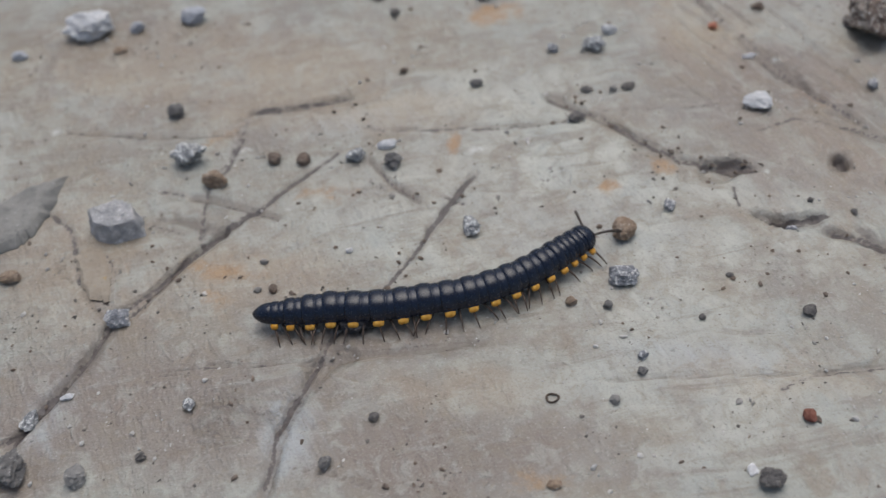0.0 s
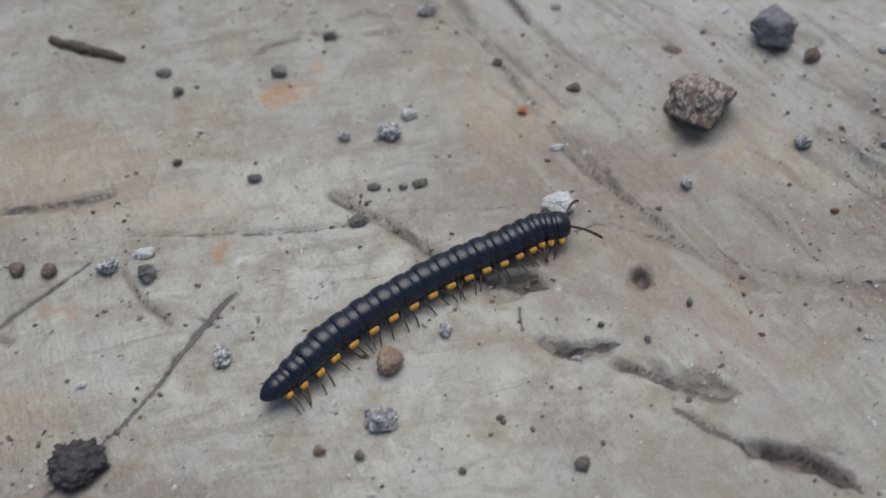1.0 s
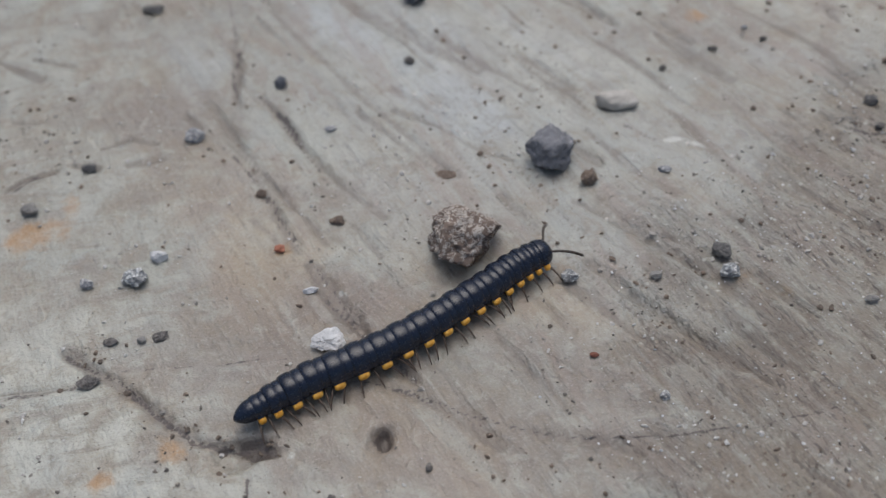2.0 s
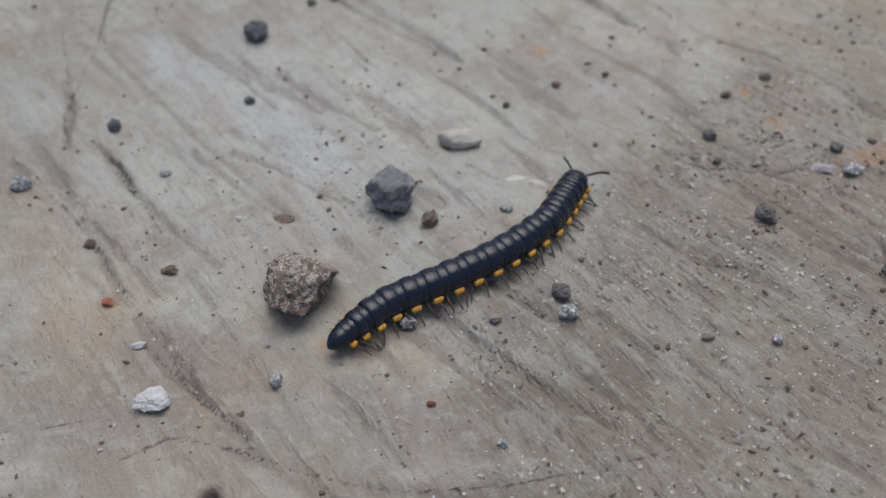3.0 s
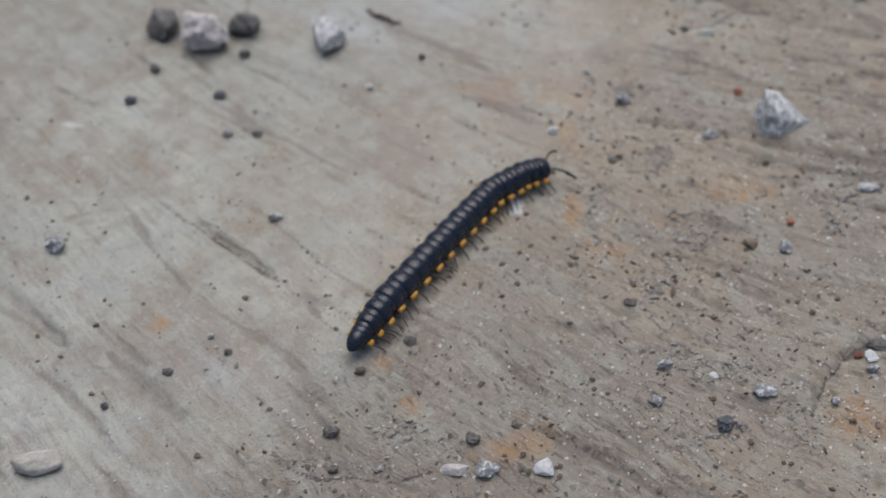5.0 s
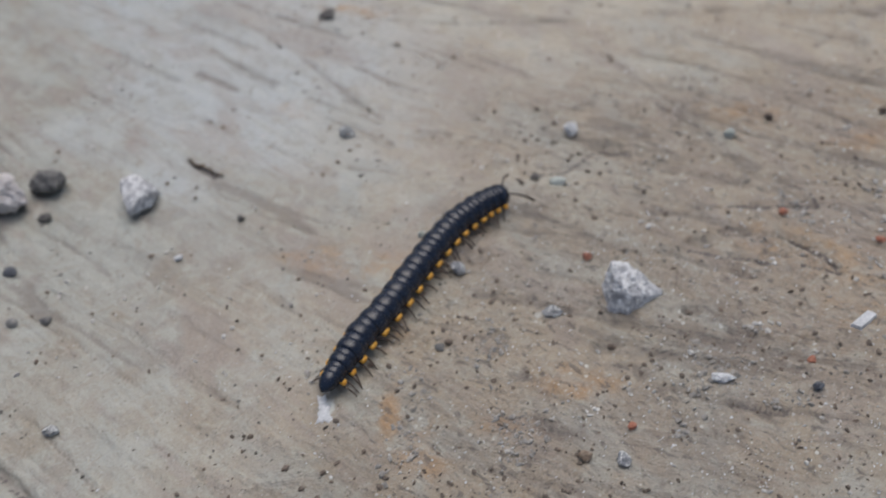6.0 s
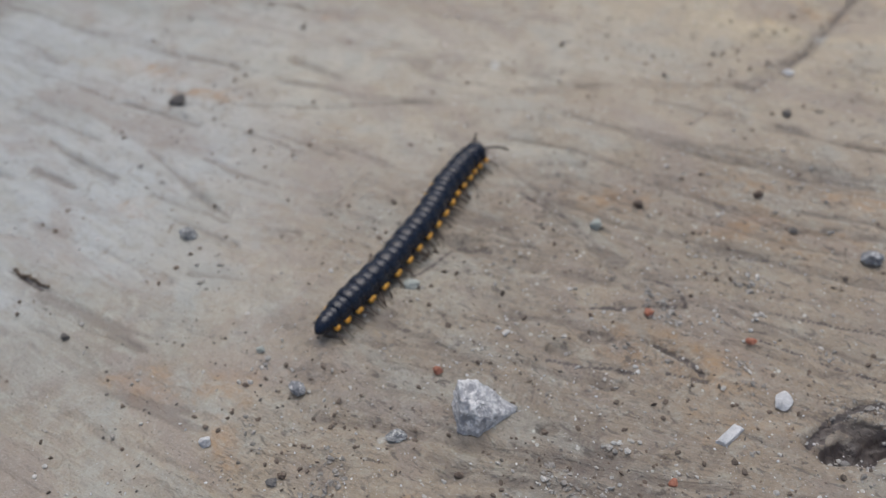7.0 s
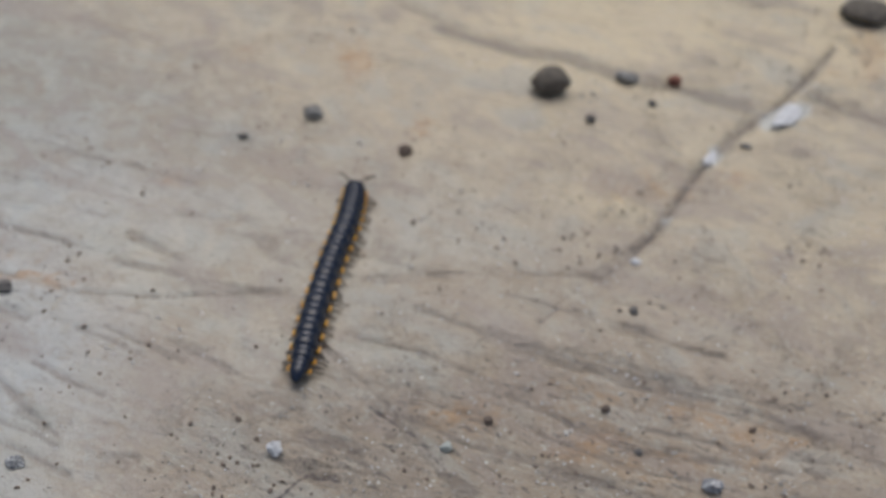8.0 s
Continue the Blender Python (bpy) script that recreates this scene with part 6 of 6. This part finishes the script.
stone("darkrough", -6.6, 155.8, 2.66, 1.71, 1.06, -2, 64)
stone("whitechip", 51.4, 131.0, 2.27, 1.14, 0.91, -2, 65)
stone("bluegrey", 21.1, 137.6, 1.83, 1.54, 1.55, -2, 66)
stone("dark", 57.1, 96.9, 0.84, 1.09, 0.71, -2, 67)
stone("dark", 51.8, 99.7, 0.99, 0.76, 0.84, -2, 68)
stone("tan", 16.1, 86.4, 1.59, 1.17, 1.33, -2, 69)
stone("white_block", -3.1, 187.7, 9.03, 6.15, 4.19, -4, 70)
stone("bluegrey", 35.6, 164.7, 3.30, 2.46, 1.94, -4, 71)
stone("darkblue", 49.3, 174.2, 2.17, 1.86, 1.85, -4, 72)
stone("dark", 70.2, 175.9, 1.83, 1.52, 1.56, -4, 73)
stone("shell", 100.4, 159.6, 6.61, 3.58, 2.64, -4, 74)
stone("bluegrey", 56.4, 162.5, 1.90, 1.34, 0.76, -4, 75)
stone("bluegrey", 103.7, 144.0, 1.96, 1.22, 0.78, -4, 76)
stone("darkrough", 106.9, 127.4, 2.59, 2.75, 2.20, -4, 77)
stone("speckled", 106.9, 123.8, 2.85, 2.34, 2.42, -4, 78)
stone("grey", 97.2, 125.1, 1.65, 1.39, 1.40, -4, 79)
stone("speckled", 93.2, 106.5, 1.37, 1.34, 1.16, -4, 80)
stone("darkrough", 27.9, 198.7, 4.12, 2.06, 1.65, -4, 82)
stone("orange", 47.5, 139.2, 1.57, 1.14, 1.22, -4, 83)
# low pebble standing in for a soft brown earth patch
stone("brown", 72.3, 149.6, 3.31, 2.08, 0.70, -4, 84)
stone("dark", 63.5, 101.8, 0.93, 1.20, 0.79, -4, 85)
stone("darkblue", 73.0, 192.4, 4.13, 4.61, 3.51, -12, 86)
stone("bluegrey", 105.2, 198.6, 3.14, 3.37, 2.67, -12, 87)
stone("dark", 83.5, 199.4, 1.74, 1.45, 1.43, -12, 88)
stone("dark", 87.5, 200.3, 1.75, 1.43, 1.49, -12, 89)
stone("darkrough", 139.3, 134.5, 3.31, 3.25, 2.82, -12, 90)
# pebble standing in for a dark mark in the slab
stone("dark", 137.0, 146.7, 1.65, 1.31, 1.10, -12, 91)
stone("brown", 144.1, 160.7, 1.76, 1.32, 1.30, -12, 92)
stone("grey", 123.3, 116.2, 1.86, 1.29, 1.05, -12, 93)
stone("speckled", 131.8, 113.7, 1.42, 1.61, 1.21, -12, 94)
stone("pinkchip", 151.7, 141.6, 3.77, 1.89, 1.51, -12, 95)
stone("bluegrey", 155.7, 140.2, 3.44, 2.48, 1.56, -12, 96)
stone("whitechip", 162.6, 138.4, 2.61, 2.53, 1.05, -12, 97)
stone("dark", 161.6, 145.6, 1.51, 1.03, 0.78, -12, 98)
stone("redbrown", 86.2, 114.0, 1.22, 0.79, 0.71, -12, 99)
stone("dark", 127.2, 169.9, 1.26, 1.02, 0.98, -12, 100)
stone("dark", 109.6, 166.1, 1.22, 0.94, 1.04, -12, 101)
stone("darkblue", 84.4, 230.0, 5.36, 6.50, 4.56, -14, 102)
stone("darkrough", 76.0, 219.2, 4.13, 3.25, 2.91, -14, 103)
stone("speckled", 184.2, 148.3, 2.33, 1.58, 1.51, -14, 104)
stone("dark", 155.4, 145.1, 2.07, 1.68, 1.56, -14, 106)
stone("dark", 118.6, 169.0, 1.69, 1.19, 0.97, -14, 110)
stone("dark", 153.9, 117.4, 1.69, 1.24, 1.43, -14, 111)
# this crumb too replaces a dark mark, nothing loose lies here
stone("darkrough", 151.5, 121.0, 2.14, 2.78, 1.82, -14, 112)
stone("redbrown", 164.2, 130.6, 2.57, 2.08, 2.19, -14, 113)
stone("darkrough", 138.0, 152.3, 2.26, 1.74, 1.92, -14, 114)
stone("darkgrey", 128.6, 248.7, 6.29, 8.18, 5.35, -16, 115)
stone("pinkwhite", 135.7, 242.1, 8.92, 7.55, 7.58, -16, 116)
stone("darkgrey", 143.0, 243.4, 6.47, 5.27, 4.74, -16, 117)
stone("whiteblue", 157.0, 233.9, 6.15, 7.91, 5.23, -16, 118)
stone("dark", 141.7, 236.2, 2.23, 1.89, 1.89, -16, 119)
stone("dark", 125.4, 237.1, 2.00, 1.67, 1.70, -16, 120)
stone("darkblue", 120.2, 229.5, 2.13, 1.62, 1.65, -16, 121)
stone("darkblue", 135.4, 226.1, 2.33, 1.66, 1.60, -16, 122)
stone("bluegrey", 201.1, 201.6, 2.50, 2.30, 2.00, -16, 123)
stone("whitepoly", 224.3, 187.8, 9.40, 7.40, 6.80, -16, 124)
stone("speckled", 138.8, 193.5, 2.42, 1.70, 1.47, -16, 125)
stone("bluegrey", 180.5, 143.1, 1.61, 1.59, 1.37, -16, 126)
stone("bluegrey", 194.8, 139.9, 3.39, 2.28, 1.36, -16, 127)
stone("darkblue", 187.4, 136.7, 2.30, 2.27, 1.96, -16, 128)
stone("whitechip", 211.9, 141.0, 1.81, 2.36, 0.73, -16, 129)
stone("bluegrey", 210.8, 139.0, 1.80, 1.24, 1.29, -16, 130)
stone("bluegrey", 210.4, 162.3, 1.82, 2.29, 1.55, -16, 131)
stone("tan", 205.8, 164.4, 1.99, 1.58, 1.50, -16, 132)
stone("whitechip", 189.7, 144.6, 1.34, 1.24, 0.54, -16, 133)
stone("darkgrey", 139.7, 214.2, 1.87, 1.30, 1.10, -16, 134)
stone("grey", 134.9, 215.3, 1.87, 1.46, 1.30, -16, 135)
stone("speckled", 125.3, 173.5, 1.10, 0.88, 0.87, -16, 136)
stone("dark", 152.1, 163.5, 2.02, 1.46, 1.05, -16, 137)
stone("orange", 213.7, 166.7, 1.35, 1.10, 1.12, -16, 139)
stone("dark", 184.1, 159.9, 2.06, 1.36, 0.90, -16, 140)
# crumb added in place of a dark pit
stone("darkrough", 193.6, 188.6, 1.60, 1.30, 0.90, -16, 141)
stone("whitechip", 262.8, 173.5, 2.5, 3.3, 1.2, -38, 152)
stone("whiteslab", 253.1, 171.6, 4.3, 1.9, 0.8, 26, 143)
stone("dark", 199.2, 273.5, 3.37, 2.56, 2.05, -19, 144)
stone("speckled", 193.7, 238.4, 2.79, 2.24, 2.30, -19, 145)
stone("palegrit", 186.9, 198.0, 1.73, 1.47, 1.47, -19, 146)
stone("palegreen", 254.7, 214.3, 2.21, 1.80, 1.61, -19, 147)
stone("orange", 220.7, 197.0, 1.48, 1.21, 1.26, -19, 148)
stone("orange", 253.4, 194.6, 1.6, 1.5, 1.2, -19, 149)
stone("orange", 264.5, 184.3, 1.7, 1.1, 0.7, -30, 160)
stone("orange", 242.5, 168.3, 1.5, 1.3, 0.8, 15, 161)
stone("darkblue", 240.5, 163.6, 1.76, 1.52, 1.50, -19, 150)
stone("palegrit", 229.2, 169.6, 3.55, 1.78, 1.42, -19, 151)
stone("brown", 282.4, 210.1, 1.69, 1.39, 1.44, -19, 152)
stone("dark", 171.9, 224.3, 1.37, 1.10, 1.15, -19, 153)
stone("brown", 263.4, 216.1, 1.68, 1.38, 1.43, -19, 154)
stone("dark", 298.5, 225.9, 1.62, 2.10, 1.37, -19, 155)
stone("palegrit", 160.8, 219.5, 1.49, 1.13, 1.00, -19, 156)
stone("palegreen", 198.2, 210.7, 1.34, 1.10, 1.11, -19, 157)
stone("bluegrey", 290.2, 190.8, 3.68, 2.71, 2.82, -19, 158)
stone("palegreen", 223.0, 214.1, 2.75, 1.94, 1.33, -19, 159)
stone("brown", 278.1, 278.3, 3.10, 2.69, 2.64, -19, 160)
stone("brown", 303.0, 196.7, 1.33, 1.08, 1.05, -19, 161)
stone("darkround", 315.7, 284.9, 8.87, 7.11, 6.56, -32, 162)
stone("darkround", 401.9, 279.9, 12.66, 8.49, 5.06, -32, 163)
stone("grey", 333.4, 281.3, 5.49, 4.20, 2.95, -32, 164)
stone("grey", 265.6, 295.6, 4.42, 3.60, 3.28, -32, 165)
stone("redbrown", 343.4, 277.2, 3.26, 2.84, 2.77, -32, 166)
stone("dark", 318.6, 272.8, 2.39, 1.99, 2.03, -32, 167)
stone("palegrit", 229.8, 224.5, 2.65, 2.61, 2.25, -32, 168)
stone("dark", 250.1, 294.8, 2.48, 1.68, 1.13, -32, 169)
stone("dark", 334.1, 272.2, 1.95, 1.57, 1.64, -32, 170)
stone("dark", 282.9, 201.0, 1.46, 1.44, 1.24, -32, 171)
stone("grey", 345.3, 253.7, 2.84, 1.44, 1.14, -32, 172)
stone("speckled", 4.4, 101.0, 2.55, 3.32, 2.17, -0, 173)
# two flat chips standing in for white lime that fills the crack
stone("whitechip", 359.2, 257.6, 10.52, 4.40, 1.50, 22, 175)
stone("whitechip", 336.7, 253.8, 4.80, 2.60, 0.90, 28, 176)
stone("whitechip", 305.5, 235.7, 2.32, 1.66, 0.93, -32, 177)
stone("dark", 219.9, 216.5, 1.84, 1.32, 1.00, -19, 178)
stone("grey", 265.2, 162.5, 1.35, 0.98, 0.63, -20, 179)
stone("darkrough", 214.0, 142.5, 3.05, 2.01, 1.22, -16, 180)
stone("redbrown", 210.3, 141.7, 1.36, 1.12, 1.16, -16, 181)
stone("speckled", 203.3, 135.8, 1.32, 1.30, 1.12, -16, 183)
stone("brown", 203.9, 132.5, 1.01, 0.78, 0.86, -16, 184)
stone("bluegrey", 47.9, 95.3, 1.66, 1.22, 1.06, -2, 185)
stone("speckled", 211.4, 188.9, 3.13, 2.22, 1.41, -19, 187)
# two pebbles added to imitate small dark pits
stone("brown", 195.2, 189.2, 1.22, 0.91, 0.77, -19, 188)
stone("brown", 217.1, 180.3, 1.37, 0.96, 1.05, -19, 189)

def twig(a, b, thick, seed):
    """A short broken bit of dry stalk lying on the slab."""
    rng = random.Random(seed)
    bm = bmesh.new()
    points, radii = [], []
    for k in range(12):
        f = k / 11
        x, y = a[0] + (b[0] - a[0]) * f + rng.gauss(0, 0.12), a[1] + (b[1] - a[1]) * f + rng.gauss(0, 0.12)
        points.append((x, y, ground_at(x, y) + 0.7 * thick))
        radii.append(thick * (0.55 + 0.6 * math.sin(math.pi * (0.15 + 0.75 * f))) * rng.uniform(0.8, 1.2))
    tube(bm, points, radii, 9)
    mesh = bpy.data.meshes.new("twig")
    bm.to_mesh(mesh)
    bm.free()
    mesh.materials.append(BARK)
    return tagged(new("twig", mesh), "short dark brown broken twig on the slab", "twig")


def flake(points, thick, material, label, seed):
    """A thin broken plate of the slab's skin, with an uneven rim."""
    rng = random.Random(seed)
    middle = Vector((sum(p[0] for p in points) / len(points), sum(p[1] for p in points) / len(points), 0))
    rim = []
    for k, p in enumerate(points):
        q = points[(k + 1) % len(points)]
        for j in range(6):
            f = j / 6
            rim.append(Vector((p[0] + (q[0] - p[0]) * f + rng.gauss(0, 0.14), p[1] + (q[1] - p[1]) * f + rng.gauss(0, 0.14), 0)))
    base = ground_at(middle.x, middle.y)
    loops = []
    for inward, z in ((0.0, -0.4), (0.0, 0.1), (0.08, 0.45), (0.2, 0.85), (0.3, 1.0), (0.6, 1.05), (0.95, 1.0)):
        loops.append([tuple(v + (middle - v) * inward + Vector((0, 0, base + z * thick))) for v in rim])
    bm = loft(bmesh.new(), loops)
    bmesh.ops.recalc_face_normals(bm, faces=bm.faces)
    mesh = bpy.data.meshes.new("flake")
    bm.to_mesh(mesh)
    bm.free()
    mesh.materials.append(material)
    for face in mesh.polygons:
        face.use_smooth = False
    return tagged(new("flake", mesh), label, "flake")


def small_ring(x, y, size):
    """A dark dried ring, like a bit of curled stalk."""
    bm = bmesh.new()
    loops = []
    for k in range(24):
        a = 2 * math.pi * k / 24
        r = size * (1 + 0.08 * math.sin(3 * a + 1))
        loops.append([(x + (r + 0.16 * math.cos(b)) * math.cos(a), y + 0.8 * (r + 0.16 * math.cos(b)) * math.sin(a), ground_at(x, y) + 0.16 + 0.16 * math.sin(b)) for b in (0, 1.05, 2.1, 3.14, 4.2, 5.25)])
    loft(bm, loops + [loops[0]], False)
    mesh = bpy.data.meshes.new("ring")
    bm.to_mesh(mesh)
    bm.free()
    mesh.materials.append(BARK)
    return tagged(new("ring", mesh), "tiny dark dried ring of plant stalk", "plant bit")


STONE["slate_plate"] = stone_material("grey_plate", (0.20, 0.20, 0.19), (0.28, 0.275, 0.255), (0.4, 0.39, 0.37), -0.02, 0.8, 0.25)
STONE["tan_plate"] = stone_material("tan_plate", (0.33, 0.28, 0.22), (0.38, 0.335, 0.27), (0.40, 0.3, 0.18), 0.0, 0.85, 0.3)
BARK = plain_material("dry_bark", (0.06, 0.045, 0.035), (0.16, 0.125, 0.095), 0.8, 1.2)
twig((-25.8, 167.0), (-13.1, 160.2), 0.75, 1)
twig((166.0, 242.1), (170.9, 235.8), 0.28, 2)
small_ring(11.5, 71.9, 0.75)
flake([(-67.8, 104.0), (-60.9, 106.3), (-58.7, 108.7), (-56.8, 114.0), (-55.6, 120.0), (-60.5, 118.6), (-69.5, 112.4)], 1.3, STONE["slate_plate"], "raised grey plate of broken stone skin", 4)
flake([(-52.1, 103.5), (-50.4, 98.1), (-48.9, 95.4), (-46.2, 94.4), (-46.5, 99.1), (-48.2, 104.0), (-50.9, 104.9)], 0.35, STONE["tan_plate"], "thin tan flake of stone lifting off the slab", 5)
flake([(174.7, 186.6), (175.9, 186.3), (176.0, 184.1), (175.7, 181.6), (174.5, 182.2), (173.6, 182.2), (174.6, 184.4)], 0.25, STONE["white"], "thin white dry scrap lying on the slab", 8)


# ---- loose grit, too fine to count ----
def grit(name, label, material, count, sizes, keep, seed):
    rng = np.random.RandomState(seed)
    t = (1 + 5 ** 0.5) / 2
    ball = np.array([(-1, t, 0), (1, t, 0), (-1, -t, 0), (1, -t, 0), (0, -1, t), (0, 1, t), (0, -1, -t), (0, 1, -t), (t, 0, -1), (t, 0, 1), (-t, 0, -1), (-t, 0, 1)]) / 1.9
    skin = np.array([(0, 11, 5), (0, 5, 1), (0, 1, 7), (0, 7, 10), (0, 10, 11), (1, 5, 9), (5, 11, 4), (11, 10, 2), (10, 7, 6), (7, 1, 8), (3, 9, 4), (3, 4, 2), (3, 2, 6), (3, 6, 8), (3, 8, 9), (4, 9, 5), (2, 4, 11), (6, 2, 10), (8, 6, 7), (9, 8, 1)])
    xy = np.stack([rng.uniform(PATCH[0], PATCH[1], 900000), rng.uniform(PATCH[2], PATCH[3], 900000)], -1)
    xy = xy[np.abs(xy[:, 1] - 105.0 - 0.52 * xy[:, 0]) < 88.0]
    xy = xy[rng.rand(len(xy)) < keep(xy[:, 0], xy[:, 1])][:count]
    verts, faces = [], []
    for made, (x, y) in enumerate(xy):
        size = sizes[0] * (sizes[1] / sizes[0]) ** (rng.rand() ** 2.2)
        p = ball * rng.uniform(0.5, 1.25, (12, 3)) * (size / 2) * np.array([1, rng.uniform(0.4, 0.95), rng.uniform(0.3, 0.7)])
        a = rng.uniform(0, 6.3)
        p = p @ np.array([[math.cos(a), math.sin(a), 0], [-math.sin(a), math.cos(a), 0], [0, 0, 1]])
        verts.append((p + (x, y, ground_at(x, y) + 0.12 * size)) * MM)
        faces.append(skin + 12 * made)
    mesh = bpy.data.meshes.new(name)
    mesh.from_pydata(np.concatenate(verts).tolist(), [], np.concatenate(faces).tolist())
    mesh.materials.append(material)
    return tagged(new(name, mesh), label, "grit", kind="stuff")


def density(x, y, shift, base):
    patchy = value_noise(x / 9.0, y / 9.0, shift) ** 3
    rough = worn[np.clip(np.searchsorted(ys, y), 0, len(ys) - 1), np.clip(np.searchsorted(xs, x), 0, len(xs) - 1)]
    return 0.35 * (base * patchy * (0.6 + patchy) + (1 - base) * patchy * rough)


def clumps(x, y, shift):
    """Crumbs swept together in small heaps, mostly where the slab is worn."""
    heap = smooth(value_noise(x / 4.5, y / 4.5, shift) * (0.55 + 0.45 * value_noise(x / 22.0, y / 22.0, shift + 3)), 0.62, 0.80)
    rough = worn[np.clip(np.searchsorted(ys, y), 0, len(ys) - 1), np.clip(np.searchsorted(xs, x), 0, len(xs) - 1)]
    return heap * (0.1 + 0.9 * rough)


def strewn(x, y, shift):
    """Evenly strewn on worn ground, with thin spots."""
    rough = worn[np.clip(np.searchsorted(ys, y), 0, len(ys) - 1), np.clip(np.searchsorted(xs, x), 0, len(xs) - 1)]
    return rough * (0.12 + 0.88 * value_noise(x / 7.0, y / 7.0, shift) ** 2) * 0.5


HEAPS = [(263.8, 190.9, 1.5), (261.8, 190.1, 1.3), (262.5, 193.5, 0.7), (246.3, 185.7, 1.5), (241.5, 202.4, 1.2), (272.9, 193.2, 1.8), (217.0, 180.4, 1.3), (227.2, 174.8, 1.4), (243.8, 169.1, 1.4),
         (239.9, 175.6, 1.2), (265.0, 163.2, 1.6), (267.5, 161.0, 1.5), (271.6, 167.4, 1.2), (263.6, 166.6, 1.0), (268.0, 188.0, 1.2), (209.0, 171.0, 1.4), (233.0, 200.0, 1.3)]


CRUST = [(21.7, 124.6, 1.4), (27.2, 119.3, 1.5), (30.7, 115.0, 1.3), (34.1, 112.1, 1.6), (36.1, 110.9, 1.5), (39.4, 108.1, 1.4), (25.7, 121.3, 1.2), (44.7, 108.3, 1.8)]


def heaped(x, y, heaps):
    """Crumbs swept into a few small heaps."""
    return np.clip(sum(np.exp(-((x - a) ** 2 + 1.8 * (y - b) ** 2) / (r * r)) for a, b, r in heaps), 0, 1) * 0.35


STONE["pale_grains"] = stone_material("pale_grains", (0.44, 0.425, 0.40), (0.62, 0.61, 0.585), (0.76, 0.75, 0.73), 0.08, 0.9, 0.5)
STONE["grey_grains"] = stone_material("grey_grains", (0.26, 0.245, 0.225), (0.42, 0.40, 0.37), (0.62, 0.6, 0.57), 0.06, 0.9, 0.5)
STONE["earth_grains"] = stone_material("earth_grains", (0.12, 0.097, 0.08), (0.20, 0.16, 0.13), (0.3, 0.26, 0.21), 0.0, 0.95, 0.6)
grit("dark_grit", "scattered dark grit grains on the slab", STONE["grit"], 8000, (0.12, 0.8), lambda x, y: density(x, y, 61, 0.6), 11)
grit("pale_grit", "scattered pale grit grains on the slab", STONE["pale_grains"], 9000, (0.12, 1.1), lambda x, y: density(x, y, 67, 0.5), 12)
grit("brown_grit", "scattered brown earth grains on the slab", STONE["brown"], 6000, (0.16, 1.2), lambda x, y: density(x, y, 63, 0.5), 13)
grit("crumbled_grit", "small heaps of grey crumbled grit on the slab", STONE["grey_grains"], 4500, (0.25, 1.3), lambda x, y: clumps(x, y, 91), 14)
grit("gravel", "small heaps of pale gravel crumbs on the worn slab", STONE["pale_grains"], 900, (0.3, 1.5), lambda x, y: heaped(x, y, HEAPS), 17)
grit("earth_crust", "crumbly dark earth lying in a worn crack", STONE["earth_grains"], 420, (0.2, 1.3), lambda x, y: heaped(x, y, CRUST), 18)
grit("white_grit", "fine white grit strewn over the worn slab", STONE["white"], 7500, (0.12, 0.6), lambda x, y: strewn(x, y, 95), 15)
grit("earth_grit", "dark brown earth crumbs strewn over the worn slab", STONE["earth_grains"], 2600, (0.2, 1.3), lambda x, y: strewn(x, y, 97) * (0.2 + 0.8 * smooth(x, 120, 160) * (1 - smooth(x, 215, 245))), 16)


# ---- what moves: the millipede's body, legs and feelers ----
def motions():
    beats = [k / 10 for k in range(81)]
    middle = {t: spine_pose(t, 23.0) for t in beats}
    walk(millipede, [(t, middle[t]) for t in beats])
    for ob, behind in CARRIED:
        walk(ob, [(t, middle[t].inverted() @ spine_pose(t, behind)) for t in beats])
    steps = [k / 15 for k in range(121)]
    for leg, behind, side, rest in LEGS:
        rows = []
        for t in steps:
            phase = 2 * math.pi * (3.4 * t - behind / 13.0) + (0.5 if side > 0 else 0.0)
            swing, lift = 27 * math.sin(phase) + 9 * math.sin(behind * 7.3), 13 * max(0.0, math.cos(phase))
            rows.append((t, rest @ pose(0, 0, 0, side * 0.8 * lift, 0, side * swing)))
        walk(leg, rows)
    walk(pushed_chip, [(t, pose(x * MM, y * MM, pushed_chip.matrix_basis.translation.z, 0, 0, turned)) for t, x, y, turned in PUSHED])
    for feeler, side in FEELERS:
        rows = []
        for row in FEEL:
            outward = row[1] if side > 0 else row[2]
            rows.append((row[0], pose(0.6 * MM, side * 0.6 * MM, 2.8 * MM, 0, 6, 0.75 * outward)))
        walk(feeler, rows)


motions()
